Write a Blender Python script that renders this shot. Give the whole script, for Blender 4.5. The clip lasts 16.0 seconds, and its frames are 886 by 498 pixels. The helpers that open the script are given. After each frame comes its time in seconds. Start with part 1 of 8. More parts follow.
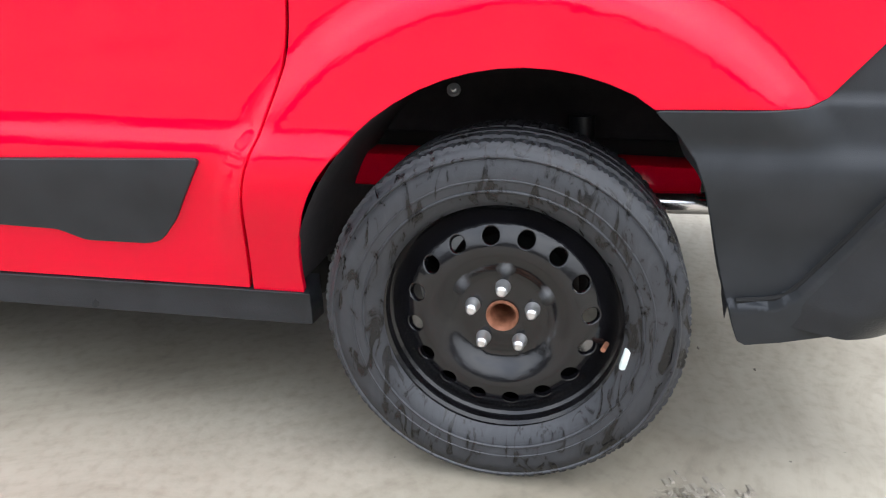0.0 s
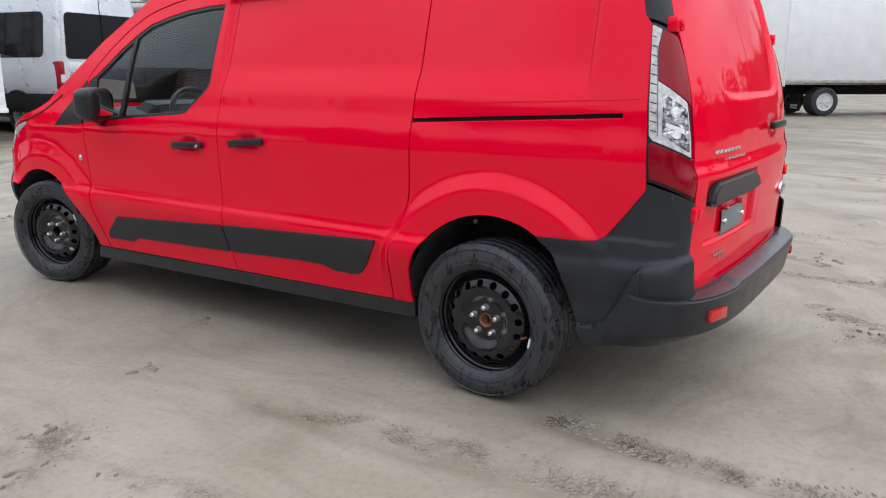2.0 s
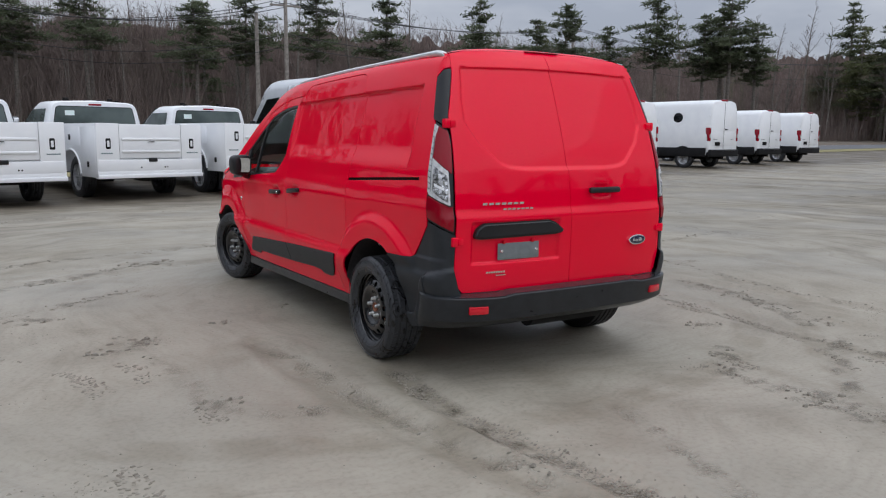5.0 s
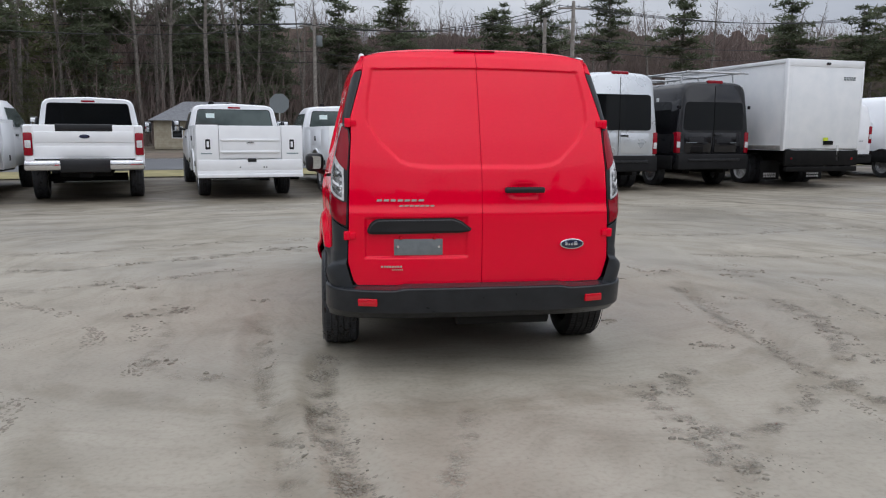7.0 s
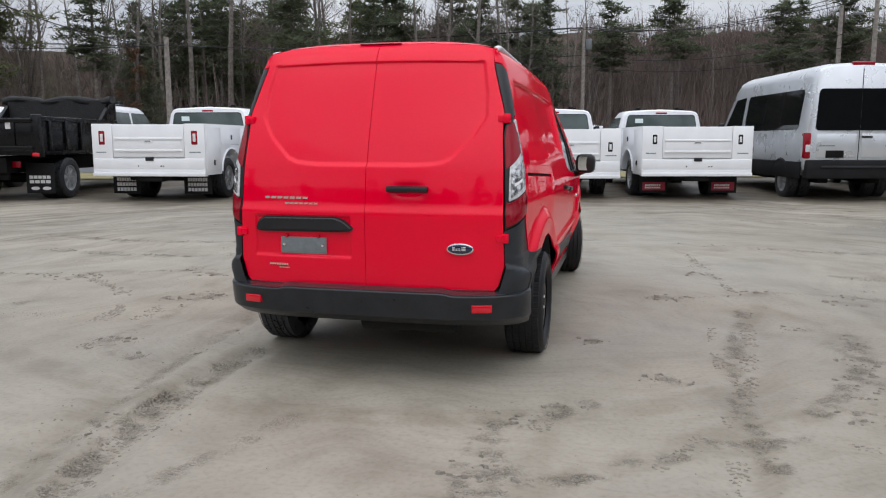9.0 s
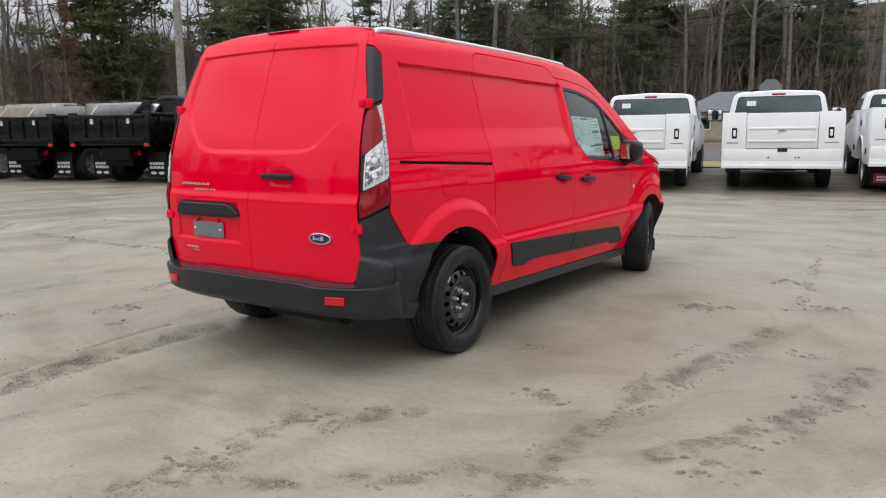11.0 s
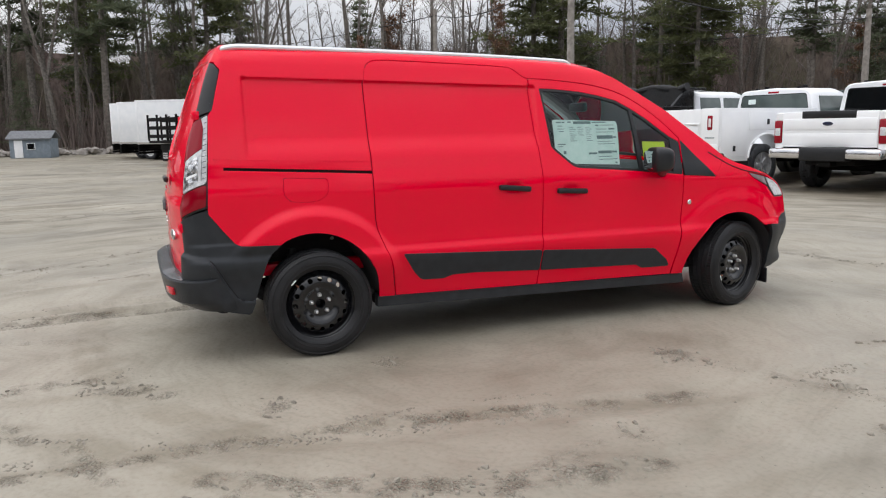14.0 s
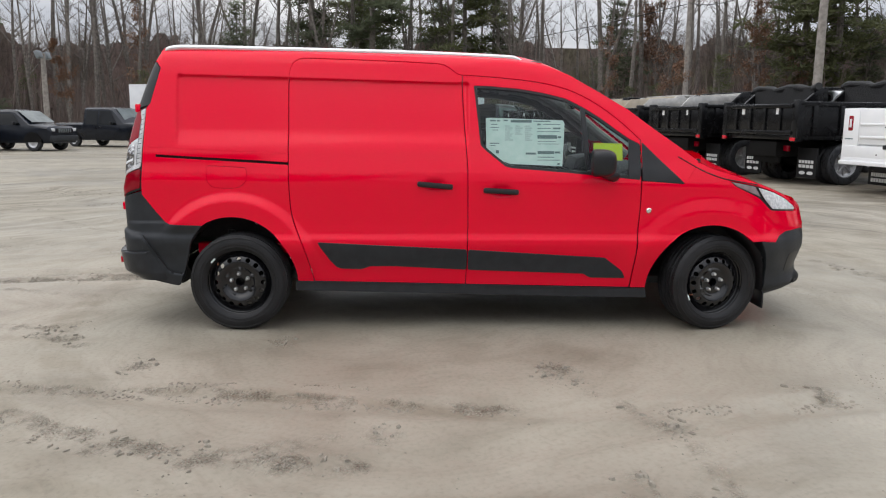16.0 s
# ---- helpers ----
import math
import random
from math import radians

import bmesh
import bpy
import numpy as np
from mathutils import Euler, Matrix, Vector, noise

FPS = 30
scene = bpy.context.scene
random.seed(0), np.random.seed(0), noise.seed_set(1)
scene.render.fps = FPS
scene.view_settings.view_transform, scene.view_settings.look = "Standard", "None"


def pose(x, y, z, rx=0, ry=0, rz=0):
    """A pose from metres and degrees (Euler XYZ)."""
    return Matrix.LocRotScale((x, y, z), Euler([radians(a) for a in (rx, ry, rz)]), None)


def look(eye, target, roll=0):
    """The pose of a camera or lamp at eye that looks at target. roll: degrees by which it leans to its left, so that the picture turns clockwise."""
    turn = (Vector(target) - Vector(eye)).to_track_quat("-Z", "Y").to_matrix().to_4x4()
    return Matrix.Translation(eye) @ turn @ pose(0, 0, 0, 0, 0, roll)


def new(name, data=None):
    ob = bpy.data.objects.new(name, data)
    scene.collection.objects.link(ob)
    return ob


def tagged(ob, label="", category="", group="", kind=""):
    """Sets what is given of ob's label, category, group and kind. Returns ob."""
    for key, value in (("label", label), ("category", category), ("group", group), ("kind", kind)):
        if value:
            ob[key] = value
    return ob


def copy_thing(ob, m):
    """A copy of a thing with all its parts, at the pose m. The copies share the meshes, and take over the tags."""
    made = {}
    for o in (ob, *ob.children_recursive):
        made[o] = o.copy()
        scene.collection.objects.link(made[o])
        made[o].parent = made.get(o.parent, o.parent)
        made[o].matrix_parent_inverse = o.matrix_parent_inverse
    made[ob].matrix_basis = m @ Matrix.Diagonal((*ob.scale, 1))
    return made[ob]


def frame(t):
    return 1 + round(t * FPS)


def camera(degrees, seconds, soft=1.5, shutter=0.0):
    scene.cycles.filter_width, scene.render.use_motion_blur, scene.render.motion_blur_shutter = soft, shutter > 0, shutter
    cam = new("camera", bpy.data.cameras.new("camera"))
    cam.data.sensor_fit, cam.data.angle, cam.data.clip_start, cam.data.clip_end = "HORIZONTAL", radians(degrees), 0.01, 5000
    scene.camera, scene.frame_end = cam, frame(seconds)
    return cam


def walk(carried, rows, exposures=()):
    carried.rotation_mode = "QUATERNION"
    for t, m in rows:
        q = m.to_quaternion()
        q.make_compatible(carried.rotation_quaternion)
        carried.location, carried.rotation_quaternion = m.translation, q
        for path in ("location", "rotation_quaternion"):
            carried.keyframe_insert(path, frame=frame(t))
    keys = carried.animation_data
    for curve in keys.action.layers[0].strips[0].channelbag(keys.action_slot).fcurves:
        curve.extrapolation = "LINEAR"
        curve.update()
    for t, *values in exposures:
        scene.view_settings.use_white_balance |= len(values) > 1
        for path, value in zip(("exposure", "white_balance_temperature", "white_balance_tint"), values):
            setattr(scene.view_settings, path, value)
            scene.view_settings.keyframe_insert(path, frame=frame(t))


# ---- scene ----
from mathutils.geometry import delaunay_2d_cdt

# camera and its walk round the van; the van's rear axle is the origin, +y is ahead


def at(x, y, z, yaw, pitch, roll):
    return pose(x, y, z, 90 + pitch, 0, yaw) @ pose(0, 0, 0, 0, 0, roll)


cam = camera(60.05, 16.0, 1.15)
PATH = [
    (0.0, at(-2.042, -0.133, 0.887, -78.38, -20.38, -0.09)),
    (0.5, at(-2.369, -0.428, 0.943, -69.75, -17.79, -1.74)),
    (1.0, at(-2.702, -0.764, 1.146, -63.37, -16.83, -1.99)),
    (1.5, at(-3.025, -1.072, 1.226, -59.66, -14.99, -1.26)),
    (2.0, at(-3.306, -1.447, 1.262, -55.97, -12.99, 0.10)),
    (2.5, at(-3.590, -1.841, 1.300, -52.93, -11.91, 1.27)),
    (3.0, at(-3.742, -2.248, 1.342, -50.02, -10.51, 1.40)),
    (3.5, at(-3.753, -2.716, 1.352, -46.56, -9.17, 1.35)),
    (4.0, at(-3.595, -3.199, 1.359, -42.04, -8.50, 1.09)),
    (4.5, at(-3.268, -3.678, 1.355, -36.66, -8.31, 0.71)),
    (5.0, at(-2.835, -4.102, 1.348, -30.89, -8.37, 0.42)),
    (5.5, at(-2.355, -4.476, 1.323, -25.10, -8.45, 0.36)),
    (6.0, at(-1.891, -4.735, 1.342, -19.48, -8.54, 0.41)),
    (6.5, at(-1.371, -4.829, 1.360, -13.92, -8.46, 0.32)),
    (7.0, at(-0.810, -4.945, 1.344, -8.04, -8.38, 0.25)),
    (7.5, at(-0.288, -4.883, 1.314, -2.31, -8.26, 0.19)),
    (8.0, at(0.254, -4.824, 1.314, 3.07, -8.15, 0.28)),
    (8.5, at(0.810, -4.782, 1.315, 8.24, -8.05, 0.15)),
    (9.0, at(1.349, -4.625, 1.303, 13.44, -8.08, -0.02)),
    (9.5, at(1.864, -4.467, 1.270, 18.67, -8.06, -0.29)),
    (10.0, at(2.347, -4.240, 1.260, 23.88, -8.23, -0.47)),
    (10.5, at(2.796, -3.947, 1.263, 29.15, -8.49, -0.60)),
    (11.0, at(3.219, -3.592, 1.279, 34.54, -8.80, -0.67)),
    (11.5, at(3.629, -3.191, 1.326, 40.20, -9.20, -0.76)),
    (12.0, at(4.029, -2.763, 1.339, 45.70, -9.41, -0.67)),
    (12.5, at(4.340, -2.309, 1.321, 51.51, -9.41, -0.92)),
    (13.0, at(4.717, -1.888, 1.305, 57.35, -9.01, -0.92)),
    (13.5, at(5.008, -1.435, 1.302, 63.11, -8.81, -1.04)),
    (14.0, at(5.210, -0.933, 1.326, 68.47, -8.94, -0.87)),
    (14.5, at(5.445, -0.425, 1.353, 73.62, -8.99, -0.63)),
    (15.0, at(5.566, 0.103, 1.335, 78.60, -9.12, -0.31)),
    (15.5, at(5.689, 0.657, 1.350, 83.57, -9.27, 0.08)),
    (16.0, at(5.708, 1.178, 1.350, 88.44, -9.50, 0.39)),
]
walk(cam, PATH, [(0.0, 1.52, 6200, 9.5), (0.5, 1.20, 6200, 9.5), (1.0, .86, 6200, 9.5), (1.5, .63, 6200, 9.5), (2.0, .46, 6240, 10), (3.0, .23, 6330, 10), (5.5, -.12, 6020, 10.5), (7.0, -.02, 6120, 10.5), (9.0, .12, 6230, 10.5), (11.5, .29, 6480, 10), (16.0, .36, 6480, 10)])

# ---- sky, sun and exposure: a bright overcast day ----
world = bpy.data.worlds.new("overcast_sky")
scene.world = world
world.use_nodes = True
wn, wl = world.node_tree.nodes, world.node_tree.links
wbg = wn["Background"]
sky = wn.new("ShaderNodeTexSky")
sky.sky_type, sky.sun_disc = 'NISHITA', False
sky.sun_elevation, sky.sun_rotation = radians(58), radians(169)
sky.air_density, sky.dust_density = 1.0, 3.0
wcoord = wn.new("ShaderNodeTexCoord")
wmap = wn.new("ShaderNodeMapping")
wmap.inputs["Scale"].default_value = (1.0, 1.0, 3.2)
wl.new(wcoord.outputs["Generated"], wmap.inputs[0])
wnoise = wn.new("ShaderNodeTexNoise")
wnoise.inputs["Scale"].default_value, wnoise.inputs["Detail"].default_value = 2.2, 5.0
wl.new(wmap.outputs[0], wnoise.inputs[0])
wramp = wn.new("ShaderNodeValToRGB")
wramp.color_ramp.elements[0].position, wramp.color_ramp.elements[0].color = 0.38, (5.7, 6.0, 6.7, 1)
wramp.color_ramp.elements[1].position, wramp.color_ramp.elements[1].color = 0.64, (10.1, 10.1, 10.2, 1)
wl.new(wnoise.outputs[0], wramp.inputs[0])
wmix = wn.new("ShaderNodeMixRGB")
wmix.inputs[0].default_value = 0.9
wl.new(sky.outputs[0], wmix.inputs[1])
wl.new(wramp.outputs[0], wmix.inputs[2])
# an overcast sky is three times as bright overhead as at the horizon
wsep, wlift = wn.new("ShaderNodeSeparateXYZ"), wn.new("ShaderNodeMapRange")
wl.new(wcoord.outputs["Generated"], wsep.inputs[0])
wlift.inputs["To Min"].default_value, wlift.inputs["To Max"].default_value = 0.46, 1.42
wl.new(wsep.outputs[2], wlift.inputs[0])
wgrad = wn.new("ShaderNodeVectorMath")
wgrad.operation = 'SCALE'
wl.new(wmix.outputs[0], wgrad.inputs[0])
wl.new(wlift.outputs[0], wgrad.inputs["Scale"])
wl.new(wgrad.outputs[0], wbg.inputs[0])
wbg.inputs[1].default_value = 0.128
sun = new("sun", bpy.data.lights.new("sun", 'SUN'))
sun.data.energy, sun.data.angle, sun.data.color = 0.6, radians(84), (1.0, 0.97, 0.92)
sun.matrix_world = look((0, 0, 30), (-2.2, 11, 12))
scene.view_settings.exposure = 0.0

# ---- materials ----


def shader(name, colour, rough=0.5, metal=0.0, coat=0.0, spec=0.5):
    m = bpy.data.materials.new(name)
    m.use_nodes = True
    b = m.node_tree.nodes["Principled BSDF"]
    b.inputs["Base Color"].default_value = (*colour, 1)
    b.inputs["Roughness"].default_value, b.inputs["Metallic"].default_value = rough, metal
    b.inputs["Coat Weight"].default_value, b.inputs["Coat Roughness"].default_value = coat, 0.03
    b.inputs["Specular IOR Level"].default_value = spec
    return m, m.node_tree.nodes, m.node_tree.links, b


def noise_node(nodes, links, scale, detail=4.0, coord="Object", stretch=None):
    tc = nodes.new("ShaderNodeTexCoord")
    n = nodes.new("ShaderNodeTexNoise")
    n.inputs["Scale"].default_value, n.inputs["Detail"].default_value = scale, detail
    if stretch:
        mp = nodes.new("ShaderNodeMapping")
        mp.inputs["Scale"].default_value = stretch
        links.new(tc.outputs[coord], mp.inputs[0])
        links.new(mp.outputs[0], n.inputs[0])
    else:
        links.new(tc.outputs[coord], n.inputs[0])
    return n


def ramp(nodes, links, source, stops):
    r = nodes.new("ShaderNodeValToRGB")
    e = r.color_ramp.elements
    while len(e) < len(stops):
        e.new(0.5)
    for k, (p, c) in zip(e, stops):
        k.position, k.color = p, (*c, 1)
    links.new(source, r.inputs[0])
    return r


def bump(nodes, links, b, source, strength, dist):
    n = nodes.new("ShaderNodeBump")
    n.inputs["Strength"].default_value, n.inputs["Distance"].default_value = strength, dist
    links.new(source, n.inputs["Height"])
    links.new(n.outputs[0], b.inputs["Normal"])
    return n


def varied(name, c1, c2, scale, rough=(0.5, 0.7), metal=0.0, coat=0.0, bump_scale=0, bump_dist=0.001, detail=5.0, spec=0.5, lo=0.35, hi=0.65):
    m, n, l, b = shader(name, c1, rough[0], metal, coat, spec)
    a = noise_node(n, l, scale, detail)
    r = ramp(n, l, a.outputs[0], [(lo, c1), (hi, c2)])
    l.new(r.outputs[0], b.inputs["Base Color"])
    mr = n.new("ShaderNodeMapRange")
    mr.inputs["To Min"].default_value, mr.inputs["To Max"].default_value = rough
    l.new(a.outputs[0], mr.inputs[0])
    l.new(mr.outputs[0], b.inputs["Roughness"])
    if bump_scale:
        f = noise_node(n, l, bump_scale, 3.0)
        bump(n, l, b, f.outputs[0], 0.6, bump_dist)
    return m


# red van paint under clear coat, with fine rain drops
RED, n_, l_, b_ = shader("red_paint", (0.84, 0.0, 0.027), 0.5, 0.0, 0.64, 0.0)
d_ = n_.new("ShaderNodeTexVoronoi")
d_.inputs["Scale"].default_value = 95.0
t_ = n_.new("ShaderNodeTexCoord")
l_.new(t_.outputs["Object"], d_.inputs[0])
r_ = ramp(n_, l_, d_.outputs["Distance"], [(0.0, (1, 1, 1)), (0.2, (0, 0, 0))])
w_ = noise_node(n_, l_, 9.0, 3.0)
k_ = ramp(n_, l_, w_.outputs[0], [(0.50, (0, 0, 0)), (0.60, (1, 1, 1))])
x_ = n_.new("ShaderNodeMixRGB")
x_.blend_type, x_.inputs[0].default_value = 'MULTIPLY', 1.0
l_.new(r_.outputs[0], x_.inputs[1])
l_.new(k_.outputs[0], x_.inputs[2])
bp_ = n_.new("ShaderNodeBump")
bp_.inputs["Strength"].default_value, bp_.inputs["Distance"].default_value = 0.35, 0.0012
l_.new(x_.outputs[0], bp_.inputs["Height"])
wv_ = noise_node(n_, l_, 2.6, 4.0)
bw_ = n_.new("ShaderNodeBump")
bw_.inputs["Strength"].default_value, bw_.inputs["Distance"].default_value = 0.22, 0.03
l_.new(wv_.outputs[0], bw_.inputs["Height"])
l_.new(bw_.outputs[0], bp_.inputs["Normal"])
l_.new(bp_.outputs[0], b_.inputs["Coat Normal"])

PLASTIC = varied("grey_plastic", (0.020, 0.023, 0.027), (0.028, 0.031, 0.036), 14, (0.40, 0.55), bump_scale=900, bump_dist=0.0004, spec=0.34)
WETSTEP = varied("wet_step_plastic", (0.020, 0.022, 0.026), (0.036, 0.039, 0.045), 40, (0.10, 0.34), bump_scale=110, bump_dist=0.0022, spec=0.75)
WETPLASTIC = varied("wet_grey_plastic", (0.016, 0.018, 0.021), (0.024, 0.026, 0.030), 14, (0.20, 0.46), bump_scale=240, bump_dist=0.0010, spec=0.36)
BLACK = varied("black_trim", (0.011, 0.012, 0.014), (0.018, 0.018, 0.020), 8, (0.28, 0.42), spec=0.4)
LINER = varied("felt_arch_liner", (0.020, 0.018, 0.021), (0.034, 0.030, 0.033), 40, (0.8, 0.95), bump_scale=300, bump_dist=0.001)
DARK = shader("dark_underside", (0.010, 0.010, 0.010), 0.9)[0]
GLOSSBLACK = varied("black_steel_paint", (0.004, 0.004, 0.005), (0.007, 0.007, 0.009), 20, (0.12, 0.26), coat=0.36, spec=0.40, bump_scale=70, bump_dist=0.0006)
SILVER = varied("silver_rail", (0.72, 0.73, 0.75), (0.80, 0.80, 0.82), 20, (0.28, 0.4), metal=0.6)
CHROME = varied("chrome", (0.75, 0.75, 0.77), (0.85, 0.85, 0.86), 30, (0.08, 0.2), metal=1.0)
ZINC = varied("zinc_nut", (0.62, 0.62, 0.62), (0.78, 0.78, 0.78), 60, (0.25, 0.4), metal=0.9)
RUST = varied("rusty_hub", (0.20, 0.075, 0.035), (0.33, 0.14, 0.08), 60, (0.6, 0.9), bump_scale=200)
LIGHTRED = shader("red_lens", (0.26, 0.0, 0.010), 0.12, 0, 0.25, 0.25)[0]
LIGHTRED2 = shader("bright_red_lens", (0.60, 0.0, 0.014), 0.15, 0, 0.6)[0]
CLEAR = varied("clear_lens", (0.48, 0.49, 0.51), (0.74, 0.74, 0.75), 60, (0.10, 0.25), coat=0.6)
# bright and dark glints of the bowl are mottled into the colour
REFLECT = varied("lamp_reflector", (0.06, 0.06, 0.065), (0.92, 0.92, 0.93), 48, (0.06, 0.2), metal=0.85, bump_scale=40, bump_dist=0.006)
# the pinkish cast is a red body reflection put into the lens colour
SMOKED = varied("smoked_lens", (0.22, 0.16, 0.17), (0.34, 0.27, 0.28), 20, (0.12, 0.2), coat=0.5)
PLATE = varied("grey_plate", (0.16, 0.18, 0.19), (0.20, 0.22, 0.23), 30, (0.3, 0.45))
BLUE = shader("blue_oval", (0.004, 0.010, 0.05), 0.15, 0, 1)[0]
PAPER = varied("pale_paper", (0.68, 0.80, 0.77), (0.78, 0.86, 0.84), 20, (0.6, 0.8))
INK = shader("grey_ink", (0.17, 0.23, 0.24), 0.7)[0]
YELLOW = shader("yellow_paper", (0.62, 0.74, 0.04), 0.6)[0]
SEAT = varied("seat_cloth", (0.022, 0.022, 0.024), (0.04, 0.04, 0.042), 40, (0.8, 0.95))
TRIM = varied("pale_grey_lining", (0.20, 0.205, 0.20), (0.27, 0.275, 0.27), 12, (0.7, 0.9))
DASH = varied("dash_plastic", (0.03, 0.033, 0.037), (0.045, 0.048, 0.052), 30, (0.45, 0.6))
MIRROR = shader("mirror_glass", (0.68, 0.69, 0.70), 0.03, 1.0)[0]

# tinted window glass
GLASS = bpy.data.materials.new("window_glass")
GLASS.use_nodes = True
gn, gl = GLASS.node_tree.nodes, GLASS.node_tree.links
gn.remove(gn["Principled BSDF"])
g1, g2, g3, g4 = gn.new("ShaderNodeBsdfTransparent"), gn.new("ShaderNodeBsdfGlossy"), gn.new("ShaderNodeMixShader"), gn.new("ShaderNodeFresnel")
g1.inputs[0].default_value = (0.87, 0.96, 0.93, 1)
g2.inputs["Roughness"].default_value = 0.02
g4.inputs[0].default_value = 1.46
gl.new(g4.outputs[0], g3.inputs[0])
gl.new(g1.outputs[0], g3.inputs[1])
gl.new(g2.outputs[0], g3.inputs[2])
gl.new(g3.outputs[0], gn["Material Output"].inputs[0])
TINT = shader("dark_tinted_glass", (0.006, 0.007, 0.008), 0.04, 0, 0, 0.28)[0]
CABGLASS = varied("cab_glass", (0.060, 0.076, 0.074), (0.125, 0.150, 0.146), 1.6, (0.04, 0.06), spec=0.5)

# tyre rubber: wet dark smears on dusty grey
TYRE, n_, l_, b_ = shader("tyre_rubber", (0.02, 0.02, 0.02), 0.6, 0, 0, 0.45)
a_ = noise_node(n_, l_, 19.0, 10.0, stretch=(1, 1.5, .6))
a_.inputs["Distortion"].default_value, a_.inputs["Roughness"].default_value = 1.6, 0.62
r_ = ramp(n_, l_, a_.outputs[0], [(0.43, (0.007, 0.007, 0.008)), (0.455, (0.031, 0.033, 0.038)), (0.75, (0.047, 0.049, 0.055))])
l_.new(r_.outputs[0], b_.inputs["Base Color"])
q_ = n_.new("ShaderNodeMapRange")
q_.inputs["From Min"].default_value, q_.inputs["From Max"].default_value = 0.40, 0.52
q_.inputs["To Min"].default_value, q_.inputs["To Max"].default_value = 0.26, 0.52
l_.new(a_.outputs[0], q_.inputs[0])
l_.new(q_.outputs[0], b_.inputs["Roughness"])
f_ = noise_node(n_, l_, 300.0, 2.0)
bump(n_, l_, b_, f_.outputs[0], 0.3, 0.0008)

CLEANTYRE = varied("clean_tyre_rubber", (0.008, 0.008, 0.009), (0.017, 0.017, 0.019), 9, (0.42, 0.6), spec=0.35, bump_scale=300, bump_dist=0.0008)
WHITE = varied("white_paint", (0.83, 0.84, 0.86), (0.88, 0.89, 0.90), 3, (0.25, 0.4), coat=0.4)
DULLWHITE = varied("white_box_panel", (0.76, 0.78, 0.80), (0.83, 0.84, 0.85), 2.5, (0.4, 0.6))
SILVERPAINT = varied("silver_grey_paint", (0.60, 0.625, 0.65), (0.66, 0.685, 0.71), 3, (0.24, 0.32), metal=0.55, coat=0.6)
BLACKPAINT = varied("black_paint", (0.006, 0.006, 0.008), (0.011, 0.011, 0.013), 3, (0.08, 0.14), coat=0.5, spec=0.3)
NAVY = varied("dark_blue_paint", (0.007, 0.009, 0.014), (0.012, 0.015, 0.022), 3, (0.2, 0.3), coat=0.3, spec=0.15)
CHASSIS = varied("chassis_black", (0.006, 0.006, 0.006), (0.012, 0.011, 0.011), 6, (0.5, 0.8), spec=0.12)
BLACKSTEEL = varied("gloss_black_steel", (0.0035, 0.0035, 0.004), (0.007, 0.007, 0.008), 5, (0.16, 0.36), spec=0.28)
STEEL = varied("stainless_steel", (0.45, 0.44, 0.42), (0.60, 0.58, 0.55), 6, (0.3, 0.5), metal=0.7)
WOODBED = varied("plywood_liner", (0.42, 0.36, 0.27), (0.52, 0.46, 0.37), 5, (0.6, 0.8))
ALU = varied("alloy_rim", (0.42, 0.43, 0.44), (0.58, 0.58, 0.60), 12, (0.3, 0.45), metal=0.7)
TARP = varied("black_tarp", (0.012, 0.012, 0.013), (0.022, 0.022, 0.023), 9, (0.6, 0.8), bump_scale=25, bump_dist=0.02)
REDFLAP = shader("red_print", (0.35, 0.02, 0.04), 0.6)[0]
WHITEPRINT = shader("white_print", (0.7, 0.7, 0.7), 0.6)[0]
RUBBER = varied("flap_rubber", (0.010, 0.010, 0.011), (0.016, 0.016, 0.017), 7, (0.6, 0.8), spec=0.2)
WOOD = varied("weathered_pole", (0.20, 0.18, 0.16), (0.32, 0.29, 0.26), 6, (0.8, 0.95), bump_scale=60, bump_dist=0.01)
WIRE = shader("black_cable", (0.02, 0.02, 0.02), 0.6)[0]
SIDING = varied("tan_siding", (0.34, 0.30, 0.22), (0.42, 0.38, 0.29), 3, (0.7, 0.9))
SHINGLE = varied("grey_shingles", (0.13, 0.135, 0.145), (0.20, 0.205, 0.215), 6, (0.8, 0.95), bump_scale=40, bump_dist=0.02)
SHEDBLUE = varied("pale_blue_boards", (0.17, 0.21, 0.25), (0.24, 0.28, 0.32), 4, (0.7, 0.9))
BARK = varied("bark", (0.105, 0.092, 0.080), (0.205, 0.182, 0.160), 7, (0.85, 0.98), bump_scale=30, bump_dist=0.02)
TWIG = varied("twigs", (0.110, 0.090, 0.079), (0.175, 0.146, 0.130), 2, (0.85, 0.98))
NEEDLE = varied("pine_needles", (0.088, 0.106, 0.062), (0.138, 0.156, 0.094), 1.2, (0.6, 0.85))
NEEDLE2 = varied("yellowish_needles", (0.102, 0.114, 0.052), (0.150, 0.158, 0.076), 1.2, (0.6, 0.85))
for m_ in (NEEDLE, NEEDLE2):
    n_, l_ = m_.node_tree.nodes, m_.node_tree.links
    tr_, ms_ = n_.new("ShaderNodeBsdfTranslucent"), n_.new("ShaderNodeMixShader")
    src_ = n_["Principled BSDF"].inputs["Base Color"].links[0].from_socket
    l_.new(src_, tr_.inputs[0])
    ms_.inputs[0].default_value = 0.58
    l_.new(n_["Principled BSDF"].outputs[0], ms_.inputs[1])
    l_.new(tr_.outputs[0], ms_.inputs[2])
    l_.new(ms_.outputs[0], n_["Material Output"].inputs[0])
LEAF = varied("dry_brown_leaves", (0.15, 0.080, 0.046), (0.24, 0.130, 0.076), 2, (0.7, 0.9))
